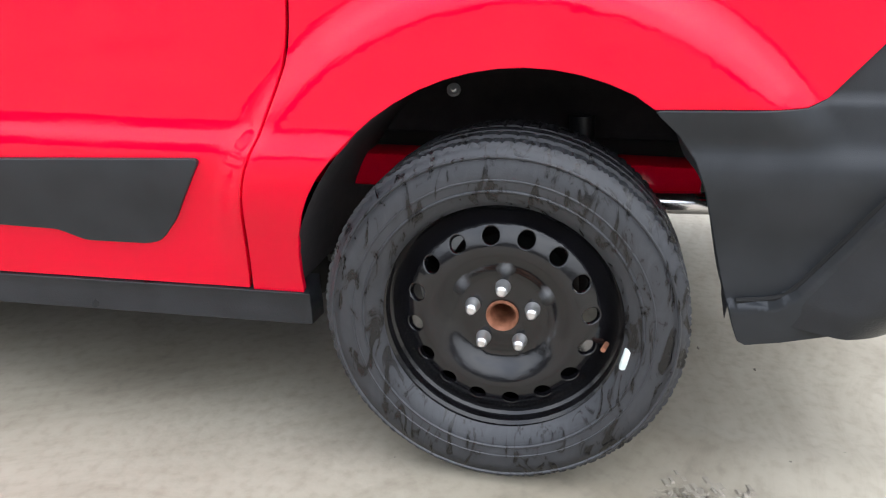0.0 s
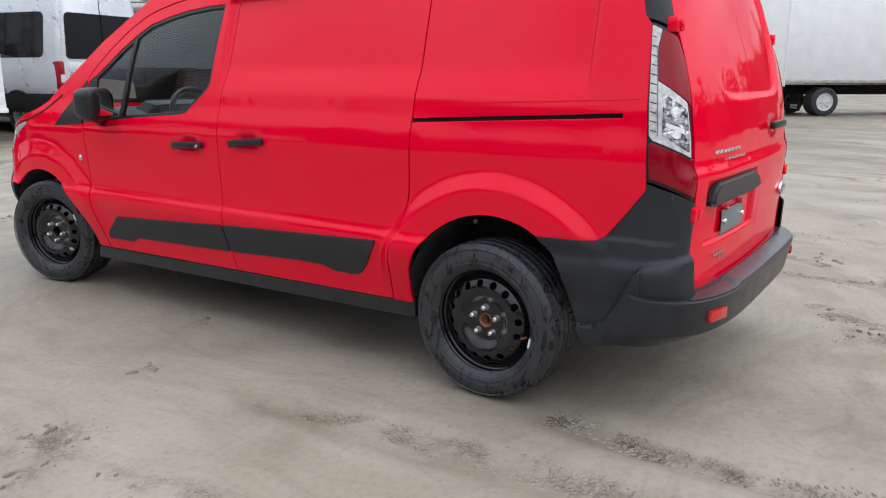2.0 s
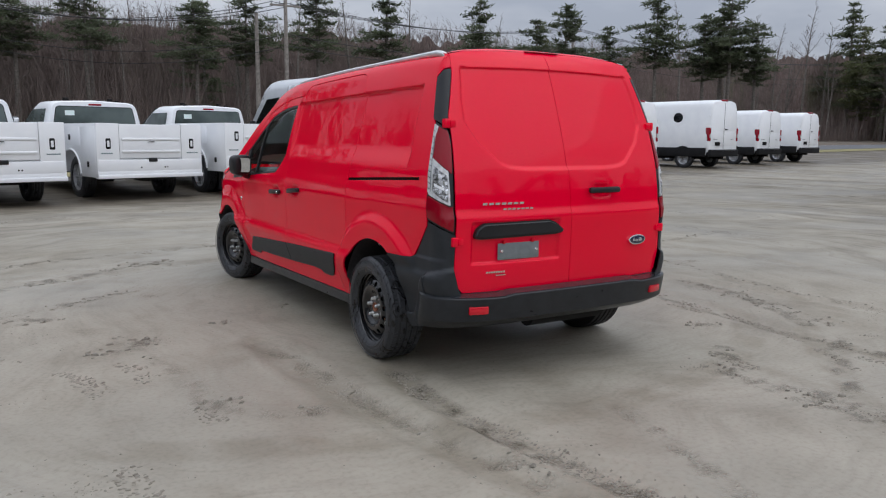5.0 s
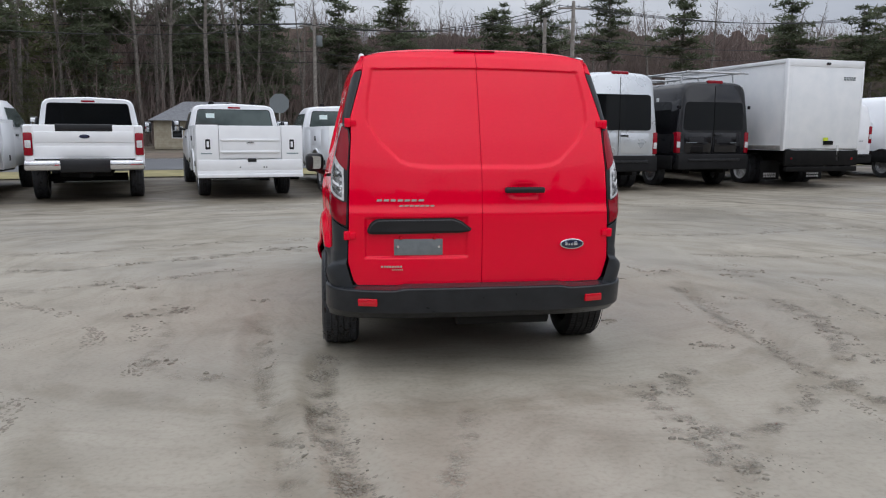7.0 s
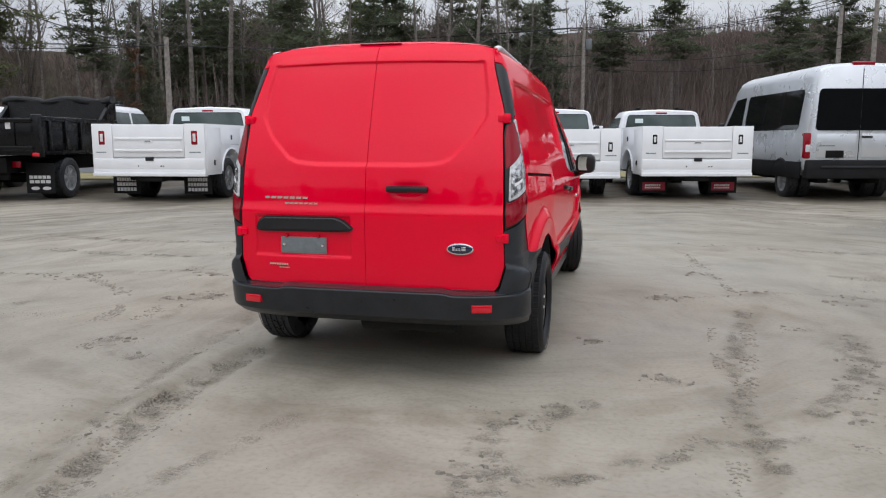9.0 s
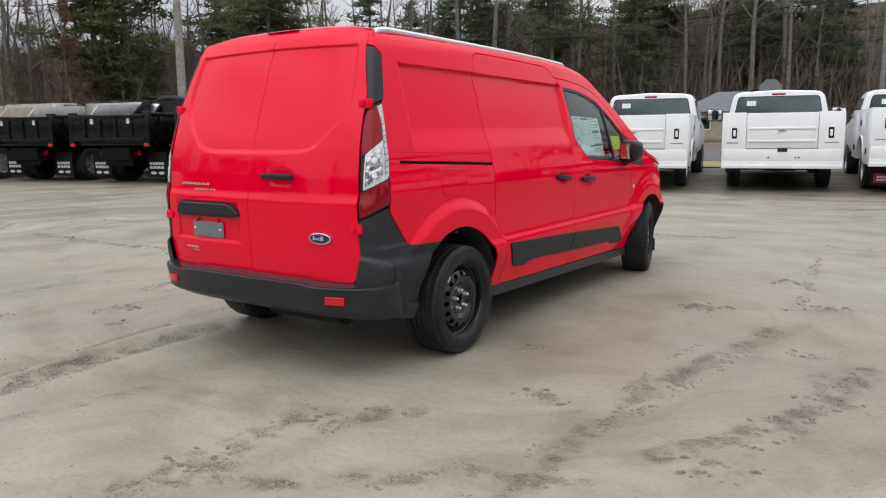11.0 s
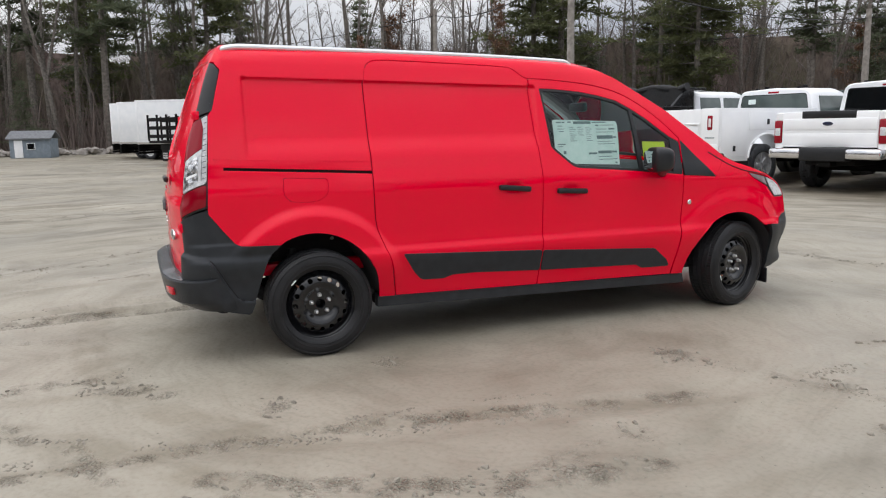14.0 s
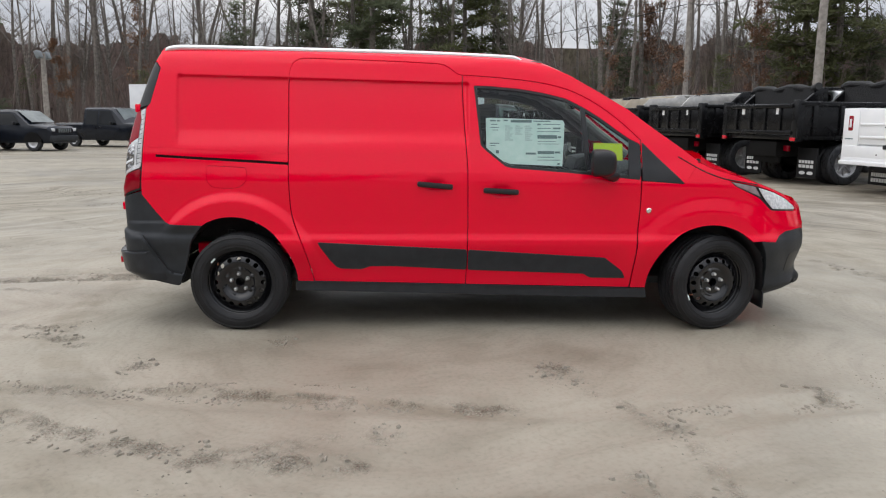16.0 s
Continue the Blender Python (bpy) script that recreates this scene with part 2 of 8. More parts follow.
BRUSH = varied("brown_brush", (0.112, 0.086, 0.076), (0.190, 0.148, 0.130), 0.8, (0.9, 1.0))
FAR, n_, l_, b_ = shader("far_forest", (0.06, 0.05, 0.045), 1.0, 0, 0, 0.1)
a_ = noise_node(n_, l_, 2.2, 10.0, stretch=(1, 1, 0.42))
a_.inputs["Roughness"].default_value = 0.7
c_ = noise_node(n_, l_, 0.12, 6.0)
r1_ = ramp(n_, l_, a_.outputs[0], [(0.36, (0.128, 0.096, 0.087)), (0.50, (0.215, 0.160, 0.146)), (0.66, (0.30, 0.228, 0.208))])
r2_ = ramp(n_, l_, c_.outputs[0], [(0.46, (1, 1, 1)), (0.64, (0.68, 0.85, 0.64))])
x_ = n_.new("ShaderNodeMixRGB")
x_.blend_type, x_.inputs[0].default_value = 'MULTIPLY', 1.0
l_.new(r1_.outputs[0], x_.inputs[1])
l_.new(r2_.outputs[0], x_.inputs[2])
l_.new(x_.outputs[0], b_.inputs["Base Color"])
STONE = varied("field_stone", (0.20, 0.18, 0.16), (0.36, 0.33, 0.30), 3, (0.8, 0.95))
LITTER = varied("leaf_litter", (0.10, 0.078, 0.058), (0.17, 0.128, 0.092), 2, (0.8, 1.0))
GRASS = varied("dry_grass", (0.20, 0.18, 0.075), (0.30, 0.26, 0.125), 1.5, (0.85, 1.0))
ASPHALT = varied("asphalt", (0.075, 0.078, 0.085), (0.115, 0.118, 0.125), 0.6, (0.45, 0.75), bump_scale=60, bump_dist=0.004)
LINE = shader("road_paint", (0.55, 0.55, 0.5), 0.7)[0]

# yard: wet clay mud, sheen where wet, darker crumbs and ruts
MUD, n_, l_, b_ = shader("yard_mud", (0.26, 0.24, 0.20), 0.8)
big = noise_node(n_, l_, 0.22, 6.0)
mid = noise_node(n_, l_, 1.7, 8.0)
fine = noise_node(n_, l_, 38.0, 4.0)
r1 = ramp(n_, l_, big.outputs[0], [(0.30, (0.268, 0.243, 0.196)), (0.52, (0.322, 0.293, 0.238)), (0.72, (0.366, 0.335, 0.275))])
r2 = ramp(n_, l_, mid.outputs[0], [(0.28, (0.74, 0.72, 0.69)), (0.46, (0.94, 0.935, 0.92)), (0.72, (1.07, 1.07, 1.07))])
r3 = ramp(n_, l_, fine.outputs[0], [(0.25, (0.72, 0.71, 0.70)), (0.5, (1, 1, 1)), (0.75, (1.08, 1.08, 1.08))])
m1, m2 = n_.new("ShaderNodeMixRGB"), n_.new("ShaderNodeMixRGB")
m1.blend_type = m2.blend_type = 'MULTIPLY'
m1.inputs[0].default_value, m2.inputs[0].default_value = 1.0, 0.55
l_.new(r1.outputs[0], m1.inputs[1])
l_.new(r2.outputs[0], m1.inputs[2])
# streaks left by wheels turning round the yard
tc_, sx_, sy_ = n_.new("ShaderNodeTexCoord"), n_.new("ShaderNodeVectorMath"), n_.new("ShaderNodeVectorMath")
sx_.operation, sx_.inputs[1].default_value = 'SUBTRACT', (0.3, 1.2, 0)
l_.new(tc_.outputs["Object"], sx_.inputs[0])
ln_, nv_, cb_, ad_ = n_.new("ShaderNodeVectorMath"), n_.new("ShaderNodeVectorMath"), n_.new("ShaderNodeCombineXYZ"), n_.new("ShaderNodeVectorMath")
ln_.operation, nv_.operation = 'LENGTH', 'NORMALIZE'
l_.new(sx_.outputs[0], ln_.inputs[0])
l_.new(sx_.outputs[0], nv_.inputs[0])
wob_ = noise_node(n_, l_, 0.30, 3.0)
add_ = n_.new("ShaderNodeMath")
add_.operation = 'MULTIPLY_ADD'
add_.inputs[1].default_value = 3.5
l_.new(wob_.outputs[0], add_.inputs[0])
l_.new(ln_.outputs["Value"], add_.inputs[2])
mu_ = n_.new("ShaderNodeMath")
mu_.operation = 'MULTIPLY'
mu_.inputs[1].default_value = 2.4
l_.new(add_.outputs[0], mu_.inputs[0])
l_.new(mu_.outputs[0], cb_.inputs[0])
sy_.operation, sy_.inputs[1].default_value = 'MULTIPLY', (0, 2.6, 2.6)
spx_ = n_.new("ShaderNodeSeparateXYZ")
l_.new(nv_.outputs[0], spx_.inputs[0])
c2_ = n_.new("ShaderNodeCombineXYZ")
l_.new(spx_.outputs[0], c2_.inputs[1])
l_.new(spx_.outputs[1], c2_.inputs[2])
l_.new(c2_.outputs[0], sy_.inputs[0])
ad_.operation = 'ADD'
l_.new(cb_.outputs[0], ad_.inputs[0])
l_.new(sy_.outputs[0], ad_.inputs[1])
streak = n_.new("ShaderNodeTexNoise")
streak.inputs["Scale"].default_value, streak.inputs["Detail"].default_value, streak.inputs["Roughness"].default_value = 1.0, 7.0, 0.62
l_.new(ad_.outputs[0], streak.inputs[0])
r4 = ramp(n_, l_, streak.outputs[0], [(0.37, (0.72, 0.70, 0.67)), (0.46, (0.90, 0.895, 0.885)), (0.54, (1, 1, 1)), (0.66, (1.12, 1.12, 1.12))])
mp5 = n_.new("ShaderNodeMapping")
mp5.inputs["Scale"].default_value = (4.2, 1.4, 1.4)
l_.new(ad_.outputs[0], mp5.inputs[0])
st5 = n_.new("ShaderNodeTexNoise")
st5.inputs["Scale"].default_value, st5.inputs["Detail"].default_value, st5.inputs["Roughness"].default_value = 1.0, 6.0, 0.7
l_.new(mp5.outputs[0], st5.inputs[0])
r5 = ramp(n_, l_, st5.outputs[0], [(0.37, (0.50, 0.48, 0.45)), (0.45, (0.80, 0.785, 0.765)), (0.52, (1, 1, 1)), (0.68, (1.10, 1.10, 1.10))])
m5 = n_.new("ShaderNodeMixRGB")
m5.blend_type, m5.inputs[0].default_value = 'MULTIPLY', 0.85
far_ = n_.new("ShaderNodeMapRange")
far_.inputs["From Min"].default_value, far_.inputs["From Max"].default_value = 4.2, 10.0
far_.inputs["To Min"].default_value, far_.inputs["To Max"].default_value = 0.20, 1.0
l_.new(ln_.outputs["Value"], far_.inputs[0])
l_.new(far_.outputs[0], m5.inputs[0])
l_.new(m1.outputs[0], m5.inputs[1])
l_.new(r5.outputs[0], m5.inputs[2])
m3 = n_.new("ShaderNodeMixRGB")
m3.blend_type = 'MULTIPLY'
l_.new(far_.outputs[0], m3.inputs[0])
l_.new(m5.outputs[0], m3.inputs[1])
l_.new(r4.outputs[0], m3.inputs[2])
# darker ground from just before the row of trucks outwards, with a noisy edge
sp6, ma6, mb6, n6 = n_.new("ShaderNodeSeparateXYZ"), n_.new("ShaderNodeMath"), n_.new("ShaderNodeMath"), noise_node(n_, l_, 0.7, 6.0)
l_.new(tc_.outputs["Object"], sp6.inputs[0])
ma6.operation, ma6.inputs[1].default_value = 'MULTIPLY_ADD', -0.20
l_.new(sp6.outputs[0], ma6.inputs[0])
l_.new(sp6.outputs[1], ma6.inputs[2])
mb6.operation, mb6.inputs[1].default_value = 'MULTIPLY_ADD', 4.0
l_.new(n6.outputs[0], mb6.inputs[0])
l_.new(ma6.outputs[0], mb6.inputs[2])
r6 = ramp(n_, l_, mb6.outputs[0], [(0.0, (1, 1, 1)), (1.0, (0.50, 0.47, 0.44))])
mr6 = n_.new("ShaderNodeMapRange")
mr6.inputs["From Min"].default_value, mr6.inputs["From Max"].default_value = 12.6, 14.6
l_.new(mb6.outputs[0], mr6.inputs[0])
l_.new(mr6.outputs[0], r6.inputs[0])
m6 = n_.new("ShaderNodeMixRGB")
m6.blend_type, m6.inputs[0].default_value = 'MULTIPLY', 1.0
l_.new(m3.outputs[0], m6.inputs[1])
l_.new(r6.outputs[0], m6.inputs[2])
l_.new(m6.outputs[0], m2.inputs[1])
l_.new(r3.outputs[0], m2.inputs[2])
# the clay's colour is darkened along the tyre bands, broken up by noise
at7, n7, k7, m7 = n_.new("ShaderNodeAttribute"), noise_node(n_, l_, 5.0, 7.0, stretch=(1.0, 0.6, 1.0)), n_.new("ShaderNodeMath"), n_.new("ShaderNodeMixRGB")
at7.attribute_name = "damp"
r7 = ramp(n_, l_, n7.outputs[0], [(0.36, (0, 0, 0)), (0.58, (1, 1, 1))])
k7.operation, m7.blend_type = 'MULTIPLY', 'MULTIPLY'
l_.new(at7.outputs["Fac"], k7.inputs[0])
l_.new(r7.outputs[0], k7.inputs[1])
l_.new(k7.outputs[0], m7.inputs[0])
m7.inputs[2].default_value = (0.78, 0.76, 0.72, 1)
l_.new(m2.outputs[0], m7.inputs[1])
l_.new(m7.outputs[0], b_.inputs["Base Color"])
wet = noise_node(n_, l_, 0.45, 5.0)
q_ = n_.new("ShaderNodeMapRange")
q_.inputs["From Min"].default_value, q_.inputs["From Max"].default_value = 0.36, 0.62
q_.inputs["To Min"].default_value, q_.inputs["To Max"].default_value = 0.38, 0.78
l_.new(wet.outputs[0], q_.inputs[0])
l_.new(q_.outputs[0], b_.inputs["Roughness"])
b_.inputs["Specular IOR Level"].default_value = 0.35
grit = noise_node(n_, l_, 1.3, 5.0)
gr_ = ramp(n_, l_, grit.outputs[0], [(0.40, (0.03, 0.03, 0.03)), (0.66, (0.34, 0.34, 0.34))])
bn_ = bump(n_, l_, b_, fine.outputs[0], 0.5, 0.008)
l_.new(gr_.outputs[0], bn_.inputs["Strength"])
# churned lumps where tread blocks have torn the clay
at8, n8, k8 = n_.new("ShaderNodeAttribute"), noise_node(n_, l_, 7.0, 8.0), n_.new("ShaderNodeMath")
at8.attribute_name = "churn"
r8 = ramp(n_, l_, n8.outputs[0], [(0.44, (0, 0, 0)), (0.62, (1, 1, 1))])
k8.operation = 'MULTIPLY'
l_.new(at8.outputs["Fac"], k8.inputs[0])
l_.new(r8.outputs[0], k8.inputs[1])
w8, ad8 = noise_node(n_, l_, 30.0, 3.0), n_.new("ShaderNodeVectorMath")
ad8.operation = 'MULTIPLY_ADD'
ad8.inputs[1].default_value = (0.03, 0.03, 0.03)
l_.new(w8.outputs["Color"], ad8.inputs[0])
l_.new(tc_.outputs["Object"], ad8.inputs[2])
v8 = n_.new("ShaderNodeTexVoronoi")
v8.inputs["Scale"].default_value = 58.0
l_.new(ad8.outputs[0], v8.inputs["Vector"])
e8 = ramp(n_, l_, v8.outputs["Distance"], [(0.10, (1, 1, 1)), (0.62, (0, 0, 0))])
h8 = n_.new("ShaderNodeMath")
h8.operation = 'MULTIPLY'
l_.new(e8.outputs[0], h8.inputs[0])
l_.new(k8.outputs[0], h8.inputs[1])
b8 = n_.new("ShaderNodeBump")
b8.inputs["Strength"].default_value, b8.inputs["Distance"].default_value = 1.0, 0.020
l_.new(h8.outputs[0], b8.inputs["Height"])
l_.new(bn_.outputs[0], b8.inputs["Normal"])
l_.new(b8.outputs[0], b_.inputs["Normal"])
# shade in the gaps between the lumps is put into the mud colour
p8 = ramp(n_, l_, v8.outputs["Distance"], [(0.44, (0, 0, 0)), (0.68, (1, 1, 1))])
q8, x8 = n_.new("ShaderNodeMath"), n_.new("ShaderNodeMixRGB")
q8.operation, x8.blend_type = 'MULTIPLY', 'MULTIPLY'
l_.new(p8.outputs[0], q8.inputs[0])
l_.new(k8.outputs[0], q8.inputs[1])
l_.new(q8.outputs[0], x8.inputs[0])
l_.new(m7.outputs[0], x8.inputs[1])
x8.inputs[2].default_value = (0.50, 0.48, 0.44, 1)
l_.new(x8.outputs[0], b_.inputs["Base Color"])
CRUMB = varied("dark_mud_clods", (0.165, 0.148, 0.120), (0.29, 0.263, 0.215), 20, (0.7, 0.95), bump_scale=90, bump_dist=0.004)
PRINT = varied("pressed_mud", (0.19, 0.168, 0.136), (0.285, 0.257, 0.21), 9, (0.6, 0.85))

# ---- building helpers ----


def finish(name, me, material, parent, label="", smooth=35):
    for p in me.polygons:
        p.use_smooth = smooth > 0
    if smooth > 0:
        me.set_sharp_from_angle(angle=radians(smooth))
    me.materials.append(material)
    ob = new(name, me)
    ob.parent = parent
    return tagged(ob, label=label)


def part(name, bm, material, parent, label="", smooth=35):
    me = bpy.data.meshes.new(name)
    bm.to_mesh(me)
    bm.free()
    return finish(name, me, material, parent, label, smooth)


def thing(name, label, category, m=None, group="", kind=""):
    ob = new(name)
    ob.empty_display_size = 0.2
    if m is not None:
        ob.matrix_world = m
    return tagged(ob, label, category, group, kind)


def add_box(bm, x0, x1, y0, y1, z0, z1, bevel=0.0, m=None, seg=2):
    r = bmesh.ops.create_cube(bm, size=1)
    vs = r["verts"]
    for v in vs:
        v.co = Vector((x0 + (v.co.x + .5) * (x1 - x0), y0 + (v.co.y + .5) * (y1 - y0), z0 + (v.co.z + .5) * (z1 - z0)))
        if m is not None:
            v.co = m @ v.co
    if bevel > 0:
        es = list({e for v in vs for e in v.link_edges})
        bmesh.ops.bevel(bm, geom=es, offset=bevel, segments=seg, profile=0.5, affect='EDGES')
    return bm


def box(x0, x1, y0, y1, z0, z1, bevel=0.0, m=None):
    return add_box(bmesh.new(), x0, x1, y0, y1, z0, z1, bevel, m)


def add_tube(bm, pts, radii, seg=10, cap=True):
    pts = [Vector(p) for p in pts]
    if isinstance(radii, (int, float)):
        radii = [radii] * len(pts)
    rings, ref = [], None
    for i, p in enumerate(pts):
        d = (pts[min(i + 1, len(pts) - 1)] - pts[max(i - 1, 0)]).normalized()
        if ref is None:
            ref = d.orthogonal().normalized()
        ref = (ref - d * ref.dot(d)).normalized()
        s = d.cross(ref)
        rings.append([bm.verts.new(p + radii[i] * (math.cos(a) * ref + math.sin(a) * s)) for a in (2 * math.pi * k / seg for k in range(seg))])
    for a, b in zip(rings, rings[1:]):
        for k in range(seg):
            bm.faces.new((a[k], a[(k + 1) % seg], b[(k + 1) % seg], b[k]))
    if cap:
        bm.faces.new(rings[0][::-1])
        bm.faces.new(rings[-1])
    return bm


def tube(pts, radii, seg=10):
    return add_tube(bmesh.new(), pts, radii, seg)


def add_lathe(bm, prof, seg=48, cx=0.0, wobble=None):
    """Spins (radius, x) round the x axis."""
    rings = []
    for j, (r, x) in enumerate(prof):
        ring = []
        for k in range(seg):
            a = 2 * math.pi * k / seg
            rr = r + (wobble(j, k) if wobble else 0)
            ring.append(bm.verts.new((cx + x, rr * math.cos(a), rr * math.sin(a))))
        rings.append(ring)
    for a, b in zip(rings, rings[1:]):
        for k in range(seg):
            bm.faces.new((a[k], a[(k + 1) % seg], b[(k + 1) % seg], b[k]))
    return bm


def lathe(prof, seg=48, cx=0.0, wobble=None):
    return add_lathe(bmesh.new(), prof, seg, cx, wobble)


def add_prism(bm, poly, x0, x1, bevel=0.0, seg=2):
    """A side outline in (y, z), pushed from x0 to x1."""
    a = [bm.verts.new((x0, y, z)) for y, z in poly]
    b = [bm.verts.new((x1, y, z)) for y, z in poly]
    n = len(poly)
    fs = [bm.faces.new(a[::-1]), bm.faces.new(b)]
    fs += [bm.faces.new((a[i], a[(i + 1) % n], b[(i + 1) % n], b[i])) for i in range(n)]
    bmesh.ops.recalc_face_normals(bm, faces=fs)
    if bevel > 0:
        es = [e for v in a + b for e in v.link_edges if (e.verts[0] in a) != (e.verts[1] in b) or True]
        es = list({e for e in es if all(v in a for v in e.verts) or all(v in b for v in e.verts)})
        bmesh.ops.bevel(bm, geom=es, offset=bevel, segments=seg, profile=0.5, affect='EDGES')
    return bm


def prism(poly, x0, x1, bevel=0.0, seg=2):
    return add_prism(bmesh.new(), poly, x0, x1, bevel, seg)


def grid_sheet(rows, thick=0.0):
    """A quad sheet through rows of points."""
    bm = bmesh.new()
    vs = [[bm.verts.new(p) for p in r] for r in rows]
    for a, b in zip(vs, vs[1:]):
        for k in range(len(a) - 1):
            bm.faces.new((a[k], a[k + 1], b[k + 1], b[k]))
    if thick:
        bmesh.ops.solidify(bm, geom=bm.faces[:], thickness=thick)
    bmesh.ops.recalc_face_normals(bm, faces=bm.faces[:])
    return bm


def sm(a, b, x):
    t = np.clip((np.asarray(x, float) - a) / (b - a), 0, 1)
    return t * t * (3 - 2 * t)


def inside(poly, p):
    """Which of the points p lie in the polygon."""
    q = np.asarray(poly, float)
    r = np.roll(q, -1, 0)
    px, py = p[:, 0][:, None], p[:, 1][:, None]
    cross = ((q[:, 1] > py) != (r[:, 1] > py)) & (px < (r[:, 0] - q[:, 0]) * (py - q[:, 1]) / (r[:, 1] - q[:, 1] + 1e-12) + q[:, 0])
    return cross.sum(1) % 2 == 1


def shrunk(poly, d):
    """A polygon drawn in by d."""
    q = [Vector(p) for p in poly]
    area = sum(a.x * b.y - b.x * a.y for a, b in zip(q, q[1:] + q[:1]))
    s = 1 if area > 0 else -1
    out = []
    for a, b, c in zip(q[-1:] + q[:-1], q, q[1:] + q[:1]):
        n1, n2 = (b - a).normalized(), (c - b).normalized()
        n1, n2 = Vector((-n1.y, n1.x)) * s, Vector((-n2.y, n2.x)) * s
        m = n1 + n2
        k = d / max(0.35, (1 + n1.dot(n2)) / 2) / 2
        out.append(tuple(b + m * k))
    return out


def rounded(poly, r, seg=4):
    """A polygon with its corners rounded off."""
    q = [Vector(p) for p in poly]
    out = []
    for a, b, c in zip(q[-1:] + q[:-1], q, q[1:] + q[:1]):
        u, v = a - b, c - b
        k = min(r, u.length * .45, v.length * .45)
        s, e = b + u.normalized() * k, b + v.normalized() * k
        for i in range(seg + 1):
            t = i / seg
            out.append(tuple((1 - t) ** 2 * s + 2 * t * (1 - t) * b + t * t * e))
    return out


def curve(pts, n=6):
    """A smooth open curve through the points."""
    p = [Vector(x) for x in pts]
    p = [2 * p[0] - p[1]] + p + [2 * p[-1] - p[-2]]
    out = []
    for a, b, c, d in zip(p, p[1:], p[2:], p[3:]):
        for i in range(n):
            t = i / n
            out.append(tuple(.5 * ((2 * b) + (c - a) * t + (2 * a - 5 * b + 4 * c - d) * t * t + (3 * b - a - 3 * c + d) * t ** 3)))
    return out + [tuple(p[-2])]


def spaced(poly, h):
    out = []
    for a, b in zip(poly, list(poly[1:]) + [poly[0]]):
        n = max(1, int(math.hypot(b[0] - a[0], b[1] - a[1]) / h))
        out += [(a[0] + (b[0] - a[0]) * i / n, a[1] + (b[1] - a[1]) * i / n) for i in range(n)]
    return out


def skin(name, outer, surf, material, parent, holes=(), off=0.0, depth=0.012, h=0.03, mirror=False, label="", lines=(), stretch=1.0):
    """A panel: the plane outline, filled with a fine net and laid on the surface surf(u, v) -> xyz, with its edges turned in."""
    loops = [spaced(l, h * .7) for l in (outer, *holes)]
    pts, edges = [], []
    for l in loops:
        k = len(pts)
        pts += l
        edges += [(k + i, k + (i + 1) % len(l)) for i in range(len(l))]
    allp = np.array(pts)
    lo, hi = np.array(loops[0]).min(0), np.array(loops[0]).max(0)
    gu, gv = np.meshgrid(np.arange(lo[0] + h * .5, hi[0], h * stretch), np.arange(lo[1] + h * .5, hi[1], h))
    g = np.stack([gu.ravel(), gv.ravel()], 1)
    extra = [q for l in lines for q in spaced(l, h)[:-1]] if lines else []
    if extra:
        e = np.array(extra)
        if len(g):
            g = g[np.min(np.abs(g[:, None] - e[None]).max(2), 1) > h * .4] if len(g) * len(e) < 4e6 else g
        g = np.concatenate([g, e])
    if len(g):
        ok = inside(loops[0], g)
        for l in loops[1:]:
            ok &= ~inside(l, g)
        g = g[ok]
        if len(g):
            dist = np.array([np.min(np.hypot(allp[:, 0] - p[0], allp[:, 1] - p[1])) for p in g])
            g = g[dist > h * .33]
    co = [Vector(p) for p in pts] + [Vector(p) for p in g]
    v2, _, faces, *_ = delaunay_2d_cdt(co, edges, [], 0, 1e-6)
    v2 = np.array([tuple(v) for v in v2])
    cen = np.array([v2[list(f)].mean(0) for f in faces])
    ok = inside(loops[0], cen)
    for l in loops[1:]:
        ok &= ~inside(l, cen)
    faces = [f for f, k in zip(faces, ok) if k]
    u, v = v2[:, 0], v2[:, 1]
    e = 0.002
    pos = surf(u, v)
    nor = np.cross(surf(u + e, v) - surf(u - e, v), surf(u, v + e) - surf(u, v - e))
    nor /= np.linalg.norm(nor, axis=1)[:, None] + 1e-12
    if (nor * (pos - np.array([0, 1.5, 0.9]))).sum() < 0:
        nor = -nor
    pos = pos + nor * off
    # face winding by the normal
    tri = np.array([f[:3] for f in faces])
    w = np.cross(pos[tri[:, 1]] - pos[tri[:, 0]], pos[tri[:, 2]] - pos[tri[:, 0]])
    if (w * nor[tri[:, 0]]).sum() < 0:
        faces = [f[::-1] for f in faces]
    count = {}
    for f in faces:
        for a, b in zip(f, list(f[1:]) + [f[0]]):
            count[(a, b)] = 1
    rim = [(a, b) for a, b in count if (b, a) not in count]
    verts, norms, polys = list(pos), list(nor), [tuple(f) for f in faces]
    bev = 0.004 if depth > 0.006 else 0.0
    mid = {}
    for a, b in rim:
        t = pos[b] - pos[a]
        o = np.cross(t / (np.linalg.norm(t) + 1e-12), nor[a])
        for q in (a, b):
            mid.setdefault(q, []).append(o)
    low = {}
    for q, os_ in mid.items():
        o = np.mean(os_, 0)
        low[q] = (len(verts), len(verts) + 1, len(verts) + 2)
        ro = nor[q] * .5 + o
        ro /= np.linalg.norm(ro) + 1e-12
        verts += [pos[q] + o * bev * .5 - nor[q] * bev * .6, pos[q] + o * bev * .5 - nor[q] * bev * .6, pos[q] + o * bev * .5 - nor[q] * depth]
        norms += [ro, o, o]
